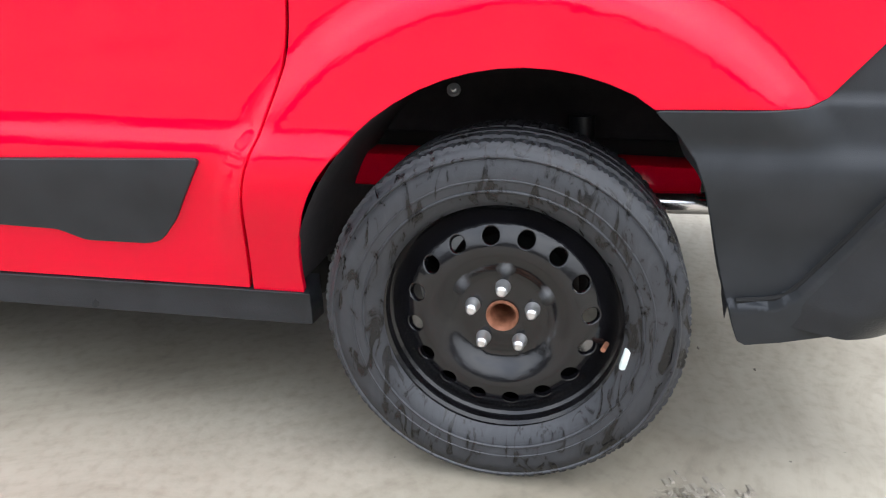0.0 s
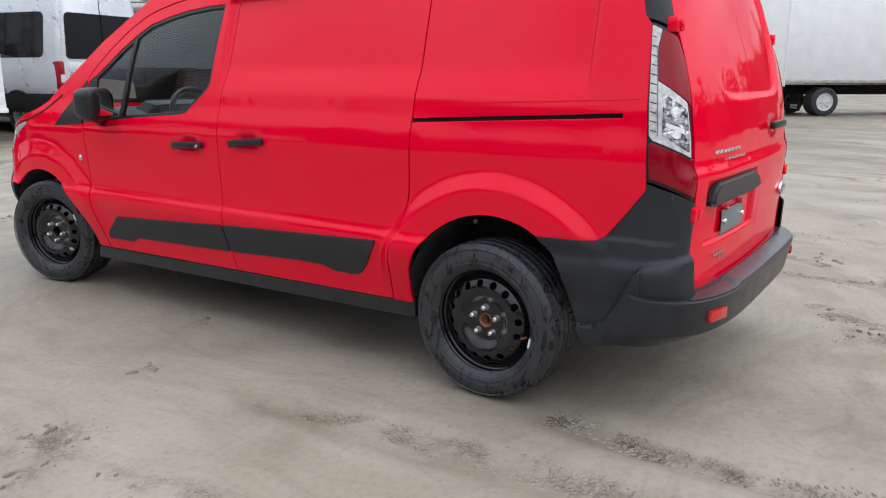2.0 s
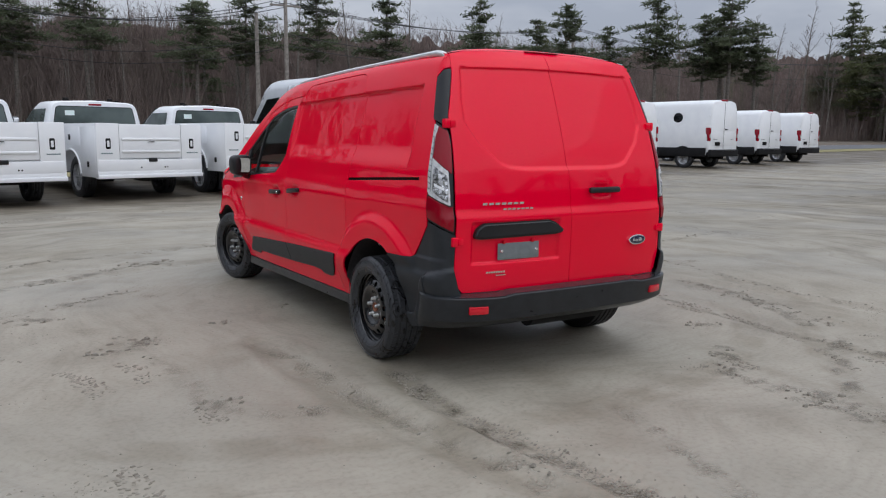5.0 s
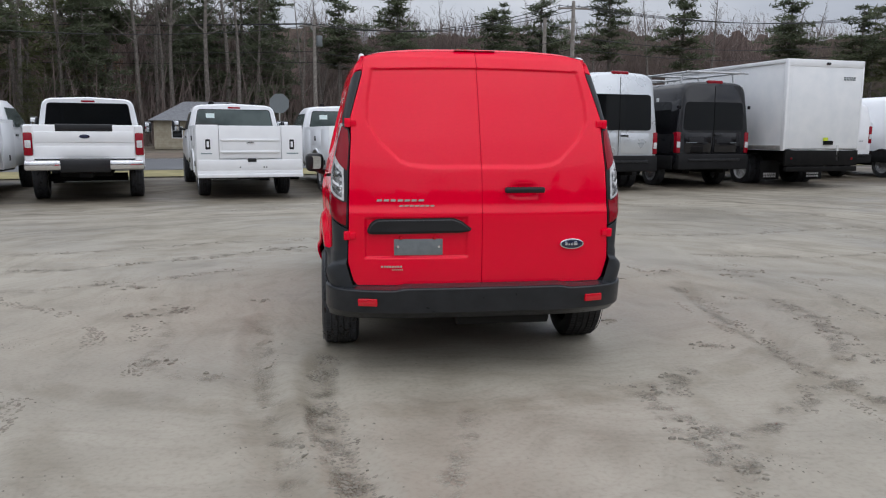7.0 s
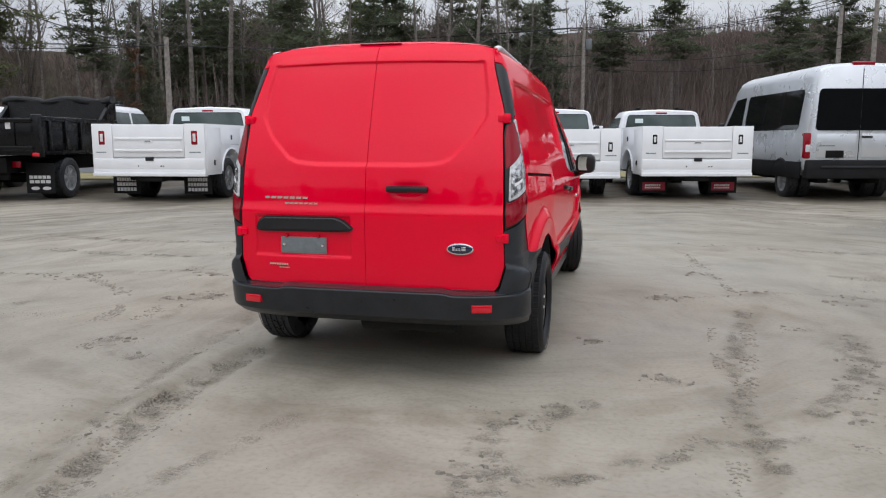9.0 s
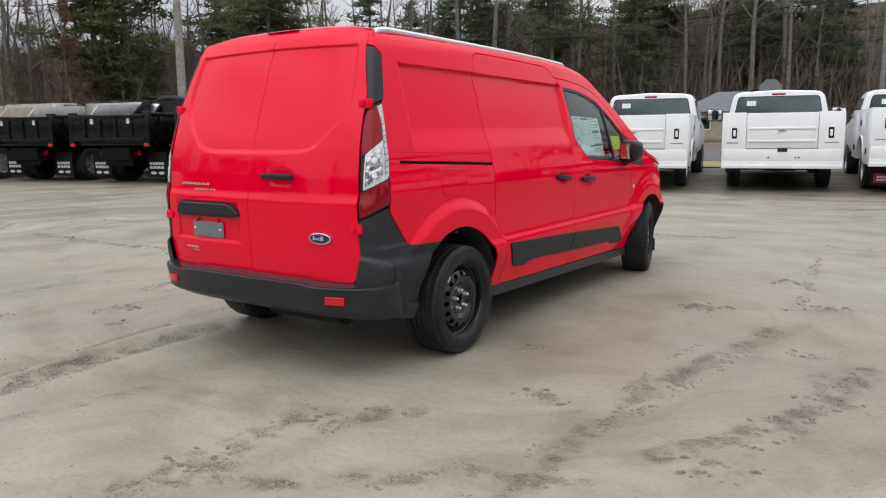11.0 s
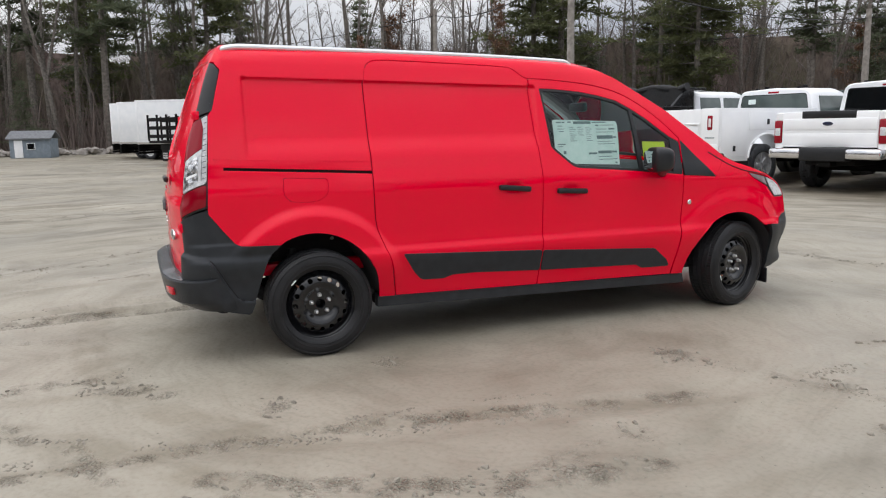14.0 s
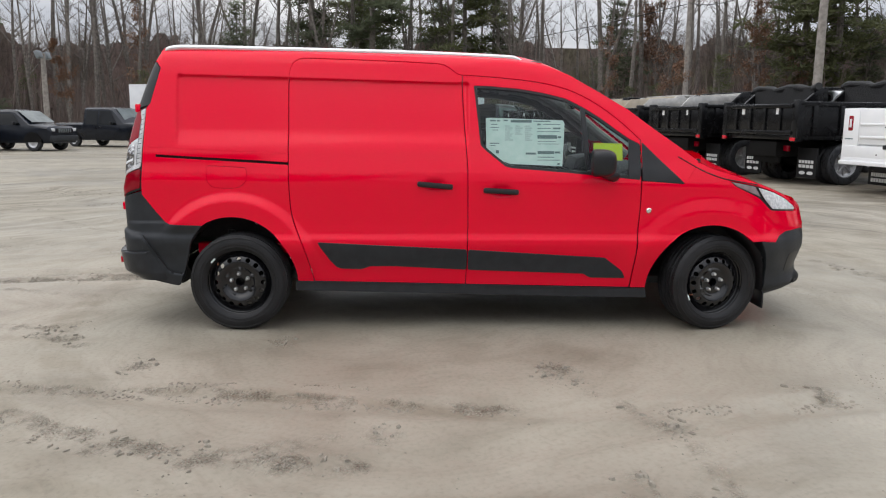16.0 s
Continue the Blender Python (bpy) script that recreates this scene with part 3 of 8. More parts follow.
    for a, b in rim:
        if bev:
            polys.append((b, a, low[a][0], low[b][0]))
        else:
            polys.append((b, a, low[a][1], low[b][1]))
        polys.append((low[b][1], low[a][1], low[a][2], low[b][2]))
    verts, norms = np.array(verts), np.array(norms)
    if mirror:
        verts[:, 0] *= -1
        norms[:, 0] *= -1
        polys = [p[::-1] for p in polys]
    me = bpy.data.meshes.new(name)
    me.from_pydata(verts.tolist(), [], [list(p) for p in polys])
    for p in me.polygons:
        p.use_smooth = True
    me.normals_split_custom_set_from_vertices([tuple(x) for x in norms])
    me.materials.append(material)
    ob = new(name, me)
    ob.parent = parent
    return tagged(ob, label=label)

# ---- the red cargo van ----
ZT = [.10, .18, .24, .30, .36, .44, .52, .57, .605, .632, .70, .85, .97, 1.03, 1.10, 1.25, 1.40, 1.56, 1.66, 1.72, 1.75, 1.775, 1.79, 1.80, 1.82]
XT = [.74, .775, .80, .822, .838, .858, .886, .900, .902, .885, .885, .893, .899, .893, .874, .845, .812, .774, .746, .727, .713, .694, .675, .655, .61]
zf = np.arange(.10, 1.82, .002)
xf = np.interp(zf, ZT, XT)
kern = np.exp(-.5 * (np.arange(-15, 16) / 5.0) ** 2)
kern2 = np.exp(-.5 * (np.arange(-60, 61) / 20.0) ** 2)
xw = np.convolve(np.pad(xf, 60, mode="edge"), kern2 / kern2.sum(), mode="valid")
xf = np.convolve(np.pad(xf, 15, mode="edge"), kern / kern.sum(), mode="valid")
mix_x = sm(1.10, 1.20, zf) * sm(1.70, 1.60, zf)
xf = xf * (1 - mix_x) + xw * mix_x
DZ = ([.15, .20, .245, .275, .30, .35, .40, .53, .68, .80, .88, .93, 1.0, 1.1], [.50, .66, .82, .885, .89, .845, .835, .87, .86, .82, .74, .68, .60, .5])
RAILX = .645
HANDLES = ((1.257, .949), (1.672, .9145))


def drop(y):
    """How far the roof has fallen towards the nose."""
    return np.interp(y, [-.6, -.3, .6, 1.37, 1.75, 1.95, 2.3], [0, 0, .012, .028, .045, .07, .10])


def side_x(y, z):
    y, z = np.asarray(y, float), np.asarray(z, float)
    x = np.interp(z + drop(y) * sm(1.2, 1.65, z), zf, xf)
    x = x - .035 * np.clip((.4 - y) / .9, 0, 1.3) ** 1.5
    x = x - .016 * sm(.36, .05, y) * sm(1.16, 1.03, z) * sm(.35, .5, z)
    r = np.hypot(y + .02, (z - .31) * .95)
    x = x + .036 * sm(.572, .496, r) * sm(.30, .55, z) * (1 - sm(-.14, -.30, y) * (1 - sm(.60, .71, z)))
    r = np.hypot(y - 3.02, z - .30)
    x = x + .022 * sm(.60, .47, r) * sm(.30, .5, z)
    x = x - np.clip(z - .95, 0, 1) * .10 * np.clip((y - 1.6) / 1.4, 0, 1.2)
    line = 1.617 - .023 * y
    x = x - .025 * sm(line + .004, line - .008, z) * sm(1.16, 1.30, z) * sm(-.372, -.350, y) * sm(1.475, 1.455, y)
    for yc, zc in HANDLES:
        x = x - .015 * np.exp(-((y - yc) / .055) ** 4 - ((z - zc - .004) / .032) ** 4)
    d = np.interp(z, *DZ)
    q = np.clip((y - 3.0) / d, 0, .985)
    return x * (1 - q ** 3) ** (1 / 3)


def on_side(y, z):
    return np.stack([side_x(y, z), y + 0 * z, z + 0 * y], 1)


RZ = ([.30, .50, .70, .90, .925, .955, 1.05, 1.18, 1.30, 1.42, 1.60, 1.72, 1.78, 1.82, 1.84], [-.757, -.766, -.773, -.780, -.780, -.765, -.757, -.738, -.705, -.664, -.600, -.551, -.512, -.468, -.435])
rzf = np.arange(.30, 1.842, .002)
ryf = np.convolve(np.pad(np.interp(rzf, *RZ), 15, mode="edge"), kern / kern.sum(), mode="valid")
wide = np.exp(-.5 * (np.arange(-60, 61) / 20.0) ** 2)
ryw = np.interp(rzf, *RZ)
ryw = np.convolve(np.concatenate([ryw[0] - np.arange(60, 0, -1) * 0, ryw, ryw[-1] + np.arange(1, 61) * (ryw[-1] - ryw[-2])]), wide / wide.sum(), mode="valid")
blend = sm(1.05, 1.16, rzf) * sm(1.80, 1.70, rzf)
ryf = ryf * (1 - blend) + ryw * blend


REC_LOW = ([0, .28, .40, .454, .568, .63], [1.172, 1.172, 1.183, 1.205, 1.314, 1.42])
REC_SIDE = ([1.3, 1.41, 1.55, 1.70], [.65, .632, .626, .600])


def rear_y(x, z):
    x, z = np.asarray(x, float), np.asarray(z, float)
    ax = np.abs(x)
    y = np.interp(z, rzf, ryf) + .06 * (ax / .8) ** 3
    top = 1.727 - .012 * (ax / .6) ** 2
    zb, xe = np.interp(ax, *REC_LOW), np.interp(z, *REC_SIDE)
    rec = sm(top + .004, top - .010, z) * sm(xe + .012, xe - .014, ax) * sm(zb - .012, zb + .018, z)
    y = y + .017 * rec
    y = y + .012 * np.exp(-((x - .237) / .065) ** 4 - ((z - 1.045) / .034) ** 4)
    pl = sm(-.655, -.640, x) * sm(-.075, -.09, x) * sm(.672, .685, z) * sm(.90, .885, z)
    return y + .014 * pl


def on_rear(x, z):
    return np.stack([x + 0 * z, rear_y(x, z), z + 0 * x], 1)


def corner_ends(z):
    ya = np.interp(z, [.3, .90, 1.10, 1.425, 1.445, 1.673, 1.80], [-.600, -.592, -.578, -.555, -.530, -.470, -.462])
    xb = np.interp(z, [.50, .55, .65, .84, 1.15, 1.347, 1.45, 1.687, 1.75, 1.80], [.70, .722, .749, .742, .734, .722, .722, .655, .646, .637])
    return ya, xb


def on_corner(v, z):
    v, z = np.asarray(v, float), np.asarray(z, float)
    ya, xb = corner_ends(z)
    ax, by = np.maximum(side_x(ya, z), xb + .012), rear_y(xb, z)
    cx, cy = ax - .006, by + .010
    x = (1 - v) ** 2 * ax + 2 * v * (1 - v) * cx + v * v * xb
    y = (1 - v) ** 2 * ya + 2 * v * (1 - v) * cy + v * v * by
    return np.stack([x, y, z + 0 * v], 1)


# the lower half of the rear bumper's side stands proud below a slanting crease
HEM = [(-.372, .364), (-.432, .373), (-.463, .397), (-.518, .484), (-.578, .590), (-.5965, .614)]


def hem(y):
    return np.interp(y, [p[0] for p in HEM[::-1]], [p[1] for p in HEM[::-1]])


def hem_corner(v):
    return 0.614 + .044 * np.clip(v, 0, 1) ** .6


def horn_side(y, z):
    p = on_side(y, z)
    h = hem(y)
    p[:, 0] += .026 * sm(h + .004, h - .006, z) - .010 * sm(.690, .712, z) * sm(-.36, -.46, y)
    return p


def horn_corner(v, z):
    p = on_corner(v, z)
    h = hem_corner(v)
    k = .020 * sm(h + .012, h - .016, z)
    p[:, 0] += k * (1 - .6 * np.asarray(v)) - .010 * sm(.690, .712, z) * (1 - np.asarray(v))
    p[:, 1] -= k * np.asarray(v)
    return p


def on_sill(y, z):
    """The sill's face leans out at its foot, so that it catches the sky."""
    p = on_side(y, z)
    p[:, 0] += .030 * np.clip((.316 - .02 * (p[:, 1] - .366) - p[:, 2]) / .07, 0, 1.2)
    return p


van = thing("cargo_van", "red panel van with grey plastic bumpers, wet from rain", "van")

SLIDE_REAR = curve([(.481, .320), (.462, .42), (.432, .55), (.392, .653), (.354, .767), (.344, .90), (.341, 1.04), (.336, 1.40), (.334, 1.57), (.339, 1.645), (.355, 1.695), (.39, 1.724), (.45, 1.734), (.644, 1.730), (1.0, 1.719), (1.27, 1.706), (1.33, 1.690), (1.37, 1.662), (1.40, 1.642), (1.43, 1.634)], 4)
SLIDE_FRONT = [(1.43, 1.634), (1.428, 1.584), (1.435, 1.405), (1.449, 1.227), (1.462, 1.05), (1.467, .694), (1.464, .509), (1.459, .300)]
DOOR_TOP = curve([(1.43, 1.634), (1.544, 1.630), (1.726, 1.616), (1.908, 1.596), (2.09, 1.555), (2.236, 1.491), (2.38, 1.396), (2.48, 1.312), (2.561, 1.237)], 4)
DOOR_FRONT = [(2.561, 1.237), (2.561, 1.02), (2.563, .917), (2.562, .80), (2.555, .663), (2.545, .474), (2.534, .278)]
WINDOW = rounded([(1.498, 1.574), (1.518, 1.405), (1.540, 1.20), (1.575, 1.165), (1.700, 1.066), (1.74, 1.057), (2.08, 1.031), (2.557, .987), (2.557, 1.215), (2.49, 1.247), (2.413, 1.300), (2.306, 1.378), (2.198, 1.443), (2.089, 1.497), (1.943, 1.531), (1.797, 1.554), (1.62, 1.569)], .012, 2)
ARCH_R = [(-.02 + .398 * math.cos(radians(a)), .318 + .428 * math.sin(radians(a))) for a in range(0, 181, 6)]
ARCH_F = [(3.035 - .395 * math.cos(radians(a)), .285 + .418 * math.sin(radians(a))) for a in range(0, 138, 6)]
WIND = [(1.99, 1.695), (2.112, 1.645), (2.189, 1.602), (2.303, 1.538), (2.496, 1.422), (2.653, 1.305), (2.81, 1.195), (2.93, 1.105)]
HOOD = curve([(2.93, 1.105), (3.02, 1.060), (3.15, 1.022), (3.30, .975), (3.45, .925), (3.56, .880), (3.63, .840)], 3)
TOPY = [-.478, -.35, 0, .3, .6, 1.0, 1.37, 1.6, 1.75, 1.85, 1.95]
top_edge = [(y, 1.777 - float(drop(y))) for y in TOPY]


def crease(y0, y1, dz):
    return [(y0, 1.617 - .023 * y0 + dz), (y1, 1.617 - .023 * y1 + dz)]


FUEL = rounded([(-.178, 1.066), (.068, 1.055), (.080, 1.035), (.076, .965), (.035, .928), (-.05, .915), (-.145, .926), (-.180, .968)], .02, 3)
SLOT = [(-.497, 1.132), (.3415, 1.090), (.3415, 1.070), (-.497, 1.112)]

FLARE = [[(-.02 + r * math.cos(radians(a)), .31 + r * math.sin(radians(a)) / .95) for a in range(0, 181, 4)] for r in (.490, .503, .516, .529, .542, .555, .570)]
i_cut = [k for k, p in enumerate(ARCH_R) if p[0] < -.20][0]
quarter = ARCH_R[:i_cut] + [(-.212, .688), (-.322, .690), (-.428, .693), (-.455, .706), (-.521, .788), (-.590, .880), (-.5885, .935), (-.570, 1.20), (-.555, 1.415), (-.530, 1.448), (-.470, 1.673), (-.466, 1.74)] + top_edge + WIND + [(2.845, .975), (2.572, .985), (2.566, 1.24)] + [(y + .002, z + .004) for y, z in DOOR_TOP[::-1][1:-1]] + [(y, z + .004) if z > 1.6 else (y - .005, z) for y, z in SLIDE_REAR[::-1]]

for s in (1, -1):
    mir = s < 0
    holes = [SLOT, [(-.547, 1.177), (.330, 1.1415), (.330, 1.1375), (-.547, 1.173)]]
    if not mir:
        holes.append(FUEL)
    skin("body_side", quarter, on_side, RED, van, holes, mirror=mir, h=.018, lines=[crease(-.33, .33, .007), crease(-.33, .33, -.008), crease(-.33, .33, 0), [(-.349, 1.30), (-.349, 1.62)], [(-.371, 1.28), (-.371, 1.62)]] + FLARE)
    skin("slot_channel", shrunk(SLOT, -.01), on_side, DARK, van, off=-.018, mirror=mir, h=.08, depth=.002, label="black sliding door track")
    skin("slot_channel", [(-.56, 1.182), (.331, 1.145), (.331, 1.135), (-.56, 1.168)], on_side, DARK, van, off=-.010, mirror=mir, h=.08, depth=.002, label="dark panel joint")
    if not mir:
        skin("fuel_door", shrunk(FUEL, .0055), on_side, RED, van, h=.03, label="red fuel filler door")
        skin("fuel_recess", shrunk(FUEL, -.004), on_side, DARK, van, off=-.010, h=.06, depth=.002)
    slide = SLIDE_REAR + SLIDE_FRONT[1:]
    sd = skin("sliding_door", shrunk(slide, .0042), on_side, RED, van, mirror=mir, h=.017, label="red windowless sliding side door", lines=[crease(.36, 1.40, .007), crease(.36, 1.40, -.008), crease(.36, 1.40, 0)] + FLARE)
    skin("door_lining", shrunk(slide, .02), on_side, DASH, sd, off=-.035, mirror=mir, h=.06, depth=.004, label="grey inner door lining")
    door = SLIDE_FRONT[::-1] + DOOR_TOP[1:] + DOOR_FRONT[1:]
    fd = skin("front_door", shrunk(door, .0042), on_side, RED, van, [WINDOW], mirror=mir, h=.019, label="red front door with a window")
    skin("door_lining", shrunk(door, .016), on_side, DASH, fd, [shrunk(WINDOW, .008)], off=-.024, mirror=mir, h=.05, depth=.004, label="grey inner door lining")
    skin("side_lining", [(1.41, 1.60), (1.41, 1.735), (1.90, 1.70), (2.10, 1.635), (2.30, 1.53), (2.56, 1.33), (2.75, 1.20), (2.60, 1.20), (2.30, 1.42), (2.05, 1.54), (1.70, 1.59)], on_side, TRIM, van, off=-.024, mirror=mir, h=.05, depth=.004, label="pale grey lining over the door")
    # window: rubber frame, bar, panes
    inner = shrunk(WINDOW, .016)
    skin("window_frame", shrunk(WINDOW, .0005), on_side, BLACK, fd, [inner], off=-.004, mirror=mir, h=.03, depth=.02)
    skin("window_bar", [(2.183, 1.445), (2.208, 1.433), (2.243, 1.015), (2.216, 1.018)], on_side, BLACK, fd, off=-.003, mirror=mir, h=.03, depth=.02)
    skin("sail", [(2.488, 1.24), (2.552, 1.208), (2.552, .992), (2.482, .998)], on_side, BLACK, fd, off=-.002, mirror=mir, h=.03)
    pane = skin("window_pane", [(2.20, 1.440), (2.089, 1.487), (1.943, 1.520), (1.797, 1.543), (1.62, 1.558), (1.512, 1.562), (1.530, 1.405), (1.552, 1.205), (1.583, 1.176), (1.706, 1.078), (1.74, 1.069), (2.08, 1.043), (2.226, 1.030)], on_side, GLASS, fd, off=-.011, mirror=mir, h=.06, depth=.003, label="greenish window glass with rain drops")
    pane.visible_shadow = False
    pane = skin("window_pane", [(2.205, 1.430), (2.306, 1.366), (2.413, 1.288), (2.486, 1.236), (2.482, 1.004), (2.235, 1.028)], on_side, GLASS, fd, off=-.011, mirror=mir, h=.06, depth=.003, label="small fixed window glass")
    pane.visible_shadow = False
    # door mouldings
    skin("moulding", rounded([(.515, .584), (.591, .467), (.632, .421), (.66, .412), (.788, .409), (.843, .429), (1.0, .430), (1.459, .406), (1.459, .540)], .012, 3), on_side, PLASTIC, sd, off=.009, mirror=mir, depth=.016, label="grey plastic door moulding")
    skin("moulding", rounded([(1.472, .538), (1.472, .405), (2.221, .380), (2.268, .353), (2.495, .350), (2.469, .396), (2.352, .485)], .012, 3), on_side, PLASTIC, fd, off=.009, mirror=mir, depth=.016, label="grey plastic door moulding")
    skin("sill", [(.366, .322), (2.639, .272), (2.649, .212), (.362, .264)], on_sill, WETPLASTIC, van, off=.006, mirror=mir, depth=.06, label="grey plastic sill")
    # wing, headlamp, front bumper side
    LAMP = rounded([(3.12, .988), (3.317, .955), (3.45, .915), (3.56, .868), (3.645, .815), (3.66, .775), (3.427, .790), (3.335, .872), (3.17, .946)], .012, 2)
    wing = [(2.568, .982), (2.845, .972), (2.93, 1.100)] + HOOD[1:] + [(3.67, .79), (3.70, .74), (3.70, .66), (3.558, .652), (3.50, .625), (3.466, .588), (3.36, .598)] + ARCH_F[::-1] + [(2.64, .276), (2.540, .278)] + [(y + .004, z) for y, z in DOOR_FRONT[::-1][1:-2]]
    skin("front_wing", shrunk(wing, .002), on_side, RED, van, [LAMP], mirror=mir, h=.03, label="red front wing")
    hl = skin("headlamp", shrunk(LAMP, .002), on_side, BLACK, van, off=-.012, mirror=mir, h=.03, label="headlamp with clear lens")
    skin("lens", shrunk(rounded([(3.325, .945), (3.45, .911), (3.56, .864), (3.636, .813), (3.648, .785), (3.44, .800), (3.372, .872)], .01, 2), .003), on_side, CLEAR, hl, off=-.003, mirror=mir, h=.02, depth=.004)
    skin("lens_tail", shrunk([(3.14, .981), (3.308, .951), (3.352, .880), (3.335, .882), (3.18, .946)], .004), on_side, SMOKED, hl, off=-.004, mirror=mir, h=.02, depth=.004, label="smoked tapering lamp tail with a red reflection in its colour")
    gp = on_side(np.array([2.80, 2.84, 2.94, 3.02, 3.10, 3.20, 3.32]), np.array([1.135, 1.112, 1.056, 1.022, .997, .979, .959]))
    part("bonnet_joint", tube([(s * (p[0] + .001), p[1], p[2]) for p in curve(gp.tolist(), 3)], .0038, 6), DARK, van, "dark joint between bonnet and wing")
    skin("sail_panel", rounded([(2.570, 1.222), (2.664, 1.130), (2.838, .966), (2.570, .986)], .008, 2), on_side, BLACK, van, off=.003, mirror=mir, h=.04, label="black triangular mirror panel")
    plug = lathe([(0, .010), (.012, .010), (.017, .006), (.019, -.01)], 20)
    bmesh.ops.transform(plug, matrix=pose(s * (float(side_x(2.618, .795)) + .000), 2.618, .795, 0, 0, 0 if s > 0 else 180), verts=plug.verts)
    part("wing_badge", plug, CHROME, van, "small round silver badge")
    fb = skin("front_bumper_side", [(3.36, .596), (3.466, .586), (3.50, .622), (3.558, .650), (3.71, .657), (3.71, .34), (3.66, .275), (3.60, .235), (3.52, .205), (3.44, .20), (3.445, .30), (3.43, .42), (3.40, .52)], on_side, PLASTIC, van, off=.004, mirror=mir, h=.03, depth=.03, label="grey plastic front bumper wing")
    skin("fog_recess", rounded([(3.60, .50), (3.69, .51), (3.69, .385), (3.59, .37)], .02, 3), on_side, BLACK, fb, off=.006, mirror=mir, h=.03, depth=.004)
    # rear corner: lamp, black pillar, plastic bumper horn
    tl = skin("tail_lamp", rounded([(0, .912), (.97, .842), (.97, 1.345), (.86, 1.385), (.55, 1.402), (0, 1.425)], .01, 2), on_corner, BLACK, van, off=-.006, mirror=mir, h=.022, stretch=5, label="tall red and clear tail lamp")
    skin("clear_lens", rounded([(.04, 1.412), (.30, 1.398), (.17, 1.350), (.15, 1.235), (.80, 1.165), (.86, .990), (.10, 1.045), (.04, 1.06)], .01, 2), on_corner, CLEAR, tl, off=.003, mirror=mir, h=.022, depth=.008, stretch=5)
    skin("red_lens", rounded([(.18, 1.238), (.20, 1.348), (.34, 1.396), (.84, 1.374), (.94, 1.30), (.93, 1.155), (.83, 1.170)], .01, 2), on_corner, LIGHTRED, tl, off=.003, mirror=mir, h=.022, depth=.008, stretch=5)
    skin("red_lens", rounded([(.05, 1.034), (.10, 1.034), (.86, .978), (.94, .985), (.92, .856), (.05, .922)], .01, 2), on_corner, LIGHTRED, tl, off=.003, mirror=mir, h=.022, depth=.008, stretch=5)
    skin("reflector_bowl", rounded([(.26, 1.195), (.50, 1.172), (.77, 1.142), (.80, 1.006), (.50, 1.032), (.24, 1.062)], .012, 2), on_corner, REFLECT, tl, off=.0045, mirror=mir, h=.018, depth=.004, stretch=5, label="mirror-bright reflector, its glints mottled into the colour")
    for zc, rr in ((1.135, .017), (1.065, .014)):
        skin("lamp_bulb", [(.50 + rr * 6 * math.cos(2 * math.pi * k / 20), zc + rr * math.sin(2 * math.pi * k / 20)) for k in range(20)], on_corner, CHROME, tl, off=.0062, mirror=mir, h=.02, depth=.003, stretch=5)
    skin("lamp_shelf", [(.30, 1.104), (.66, 1.080), (.66, 1.066), (.30, 1.090)], on_corner, WHITE, tl, off=.0064, mirror=mir, h=.02, depth=.003, stretch=5)
    for k in range(11):
        z0 = 1.380 - .030 * k
        skin("lens_rib", [(.05, z0), (.15, z0 - .006), (.15, z0 - .009), (.05, z0 - .003)], on_corner, DARK, tl, off=.0045, mirror=mir, h=.02, depth=.003, stretch=5)
    skin("lens_seam", [(.155, 1.345), (.175, 1.345), (.175, 1.060), (.155, 1.060)], on_corner, PLATE, tl, off=.0042, mirror=mir, h=.02, depth=.003, stretch=5)
    skin("pillar_trim", rounded([(.02, 1.437), (.55, 1.415), (.97, 1.408), (.97, 1.706), (.45, 1.698), (.06, 1.662)], .012, 3), on_corner, BLACK, van, off=.000, mirror=mir, h=.022, stretch=5, label="black rear pillar trim")
    skin("roof_corner", [(-.03, 1.66), (.05, 1.675), (.45, 1.709), (1.0, 1.717), (1.0, 1.790), (-.03, 1.790)], on_corner, RED, van, off=-.001, mirror=mir, h=.02, stretch=4)
    skin("bumper_horn", [(0, .50), (1.0, .50), (1.0, .835), (0, .9)], horn_corner, PLASTIC, van, off=.003, mirror=mir, h=.010, stretch=6, depth=.006, label="grey plastic bumper corner")
    horn = [(-.5973, .50), (-.592, .895), (-.521, .783), (-.455, .701), (-.428, .689), (-.322, .686), (-.214, .684), (-.250, .650), (-.280, .608), (-.300, .562), (-.321, .492), (-.346, .405), (-.372, .326), (-.384, .297), (-.396, .290), (-.45, .300), (-.61, .342), (-.60, .42)]
    skin("bumper_side", horn, horn_side, PLASTIC, van, off=.003, mirror=mir, h=.009, depth=.034, label="grey plastic bumper side", lines=[[(y, z + d) for y, z in HEM] for d in (.005, -.007)])
    # thin dark tube stands in for the shade line along the bumper crease
    hp = horn_side(np.array([p[0] for p in HEM]), np.array([p[1] + .004 for p in HEM]))
    part("hem_groove", tube([(s * (p[0] + .007), p[1], p[2]) for p in curve(hp.tolist(), 4)], .0055, 6), DARK, van, "dark line put in for the shade of the bumper crease")
    # rear door
    RD = [(.003, .514), (.685, .514), (.715, .548), (.743, .65), (.7365, .84), (.728, 1.15), (.716, 1.347), (.7165, 1.45), (.6495, 1.687), (.6405, 1.75), (.631, 1.790), (.55, 1.809), (.30, 1.824), (.003, 1.830)]
    top = lambda dz: [(.01, 1.726 + dz), (.30, 1.723 + dz), (.56, 1.715 + dz)]
    if mir:
        f = lambda x, z: on_rear(-np.asarray(x), z) * np.array([-1, 1, 1])
    else:
        f = on_rear
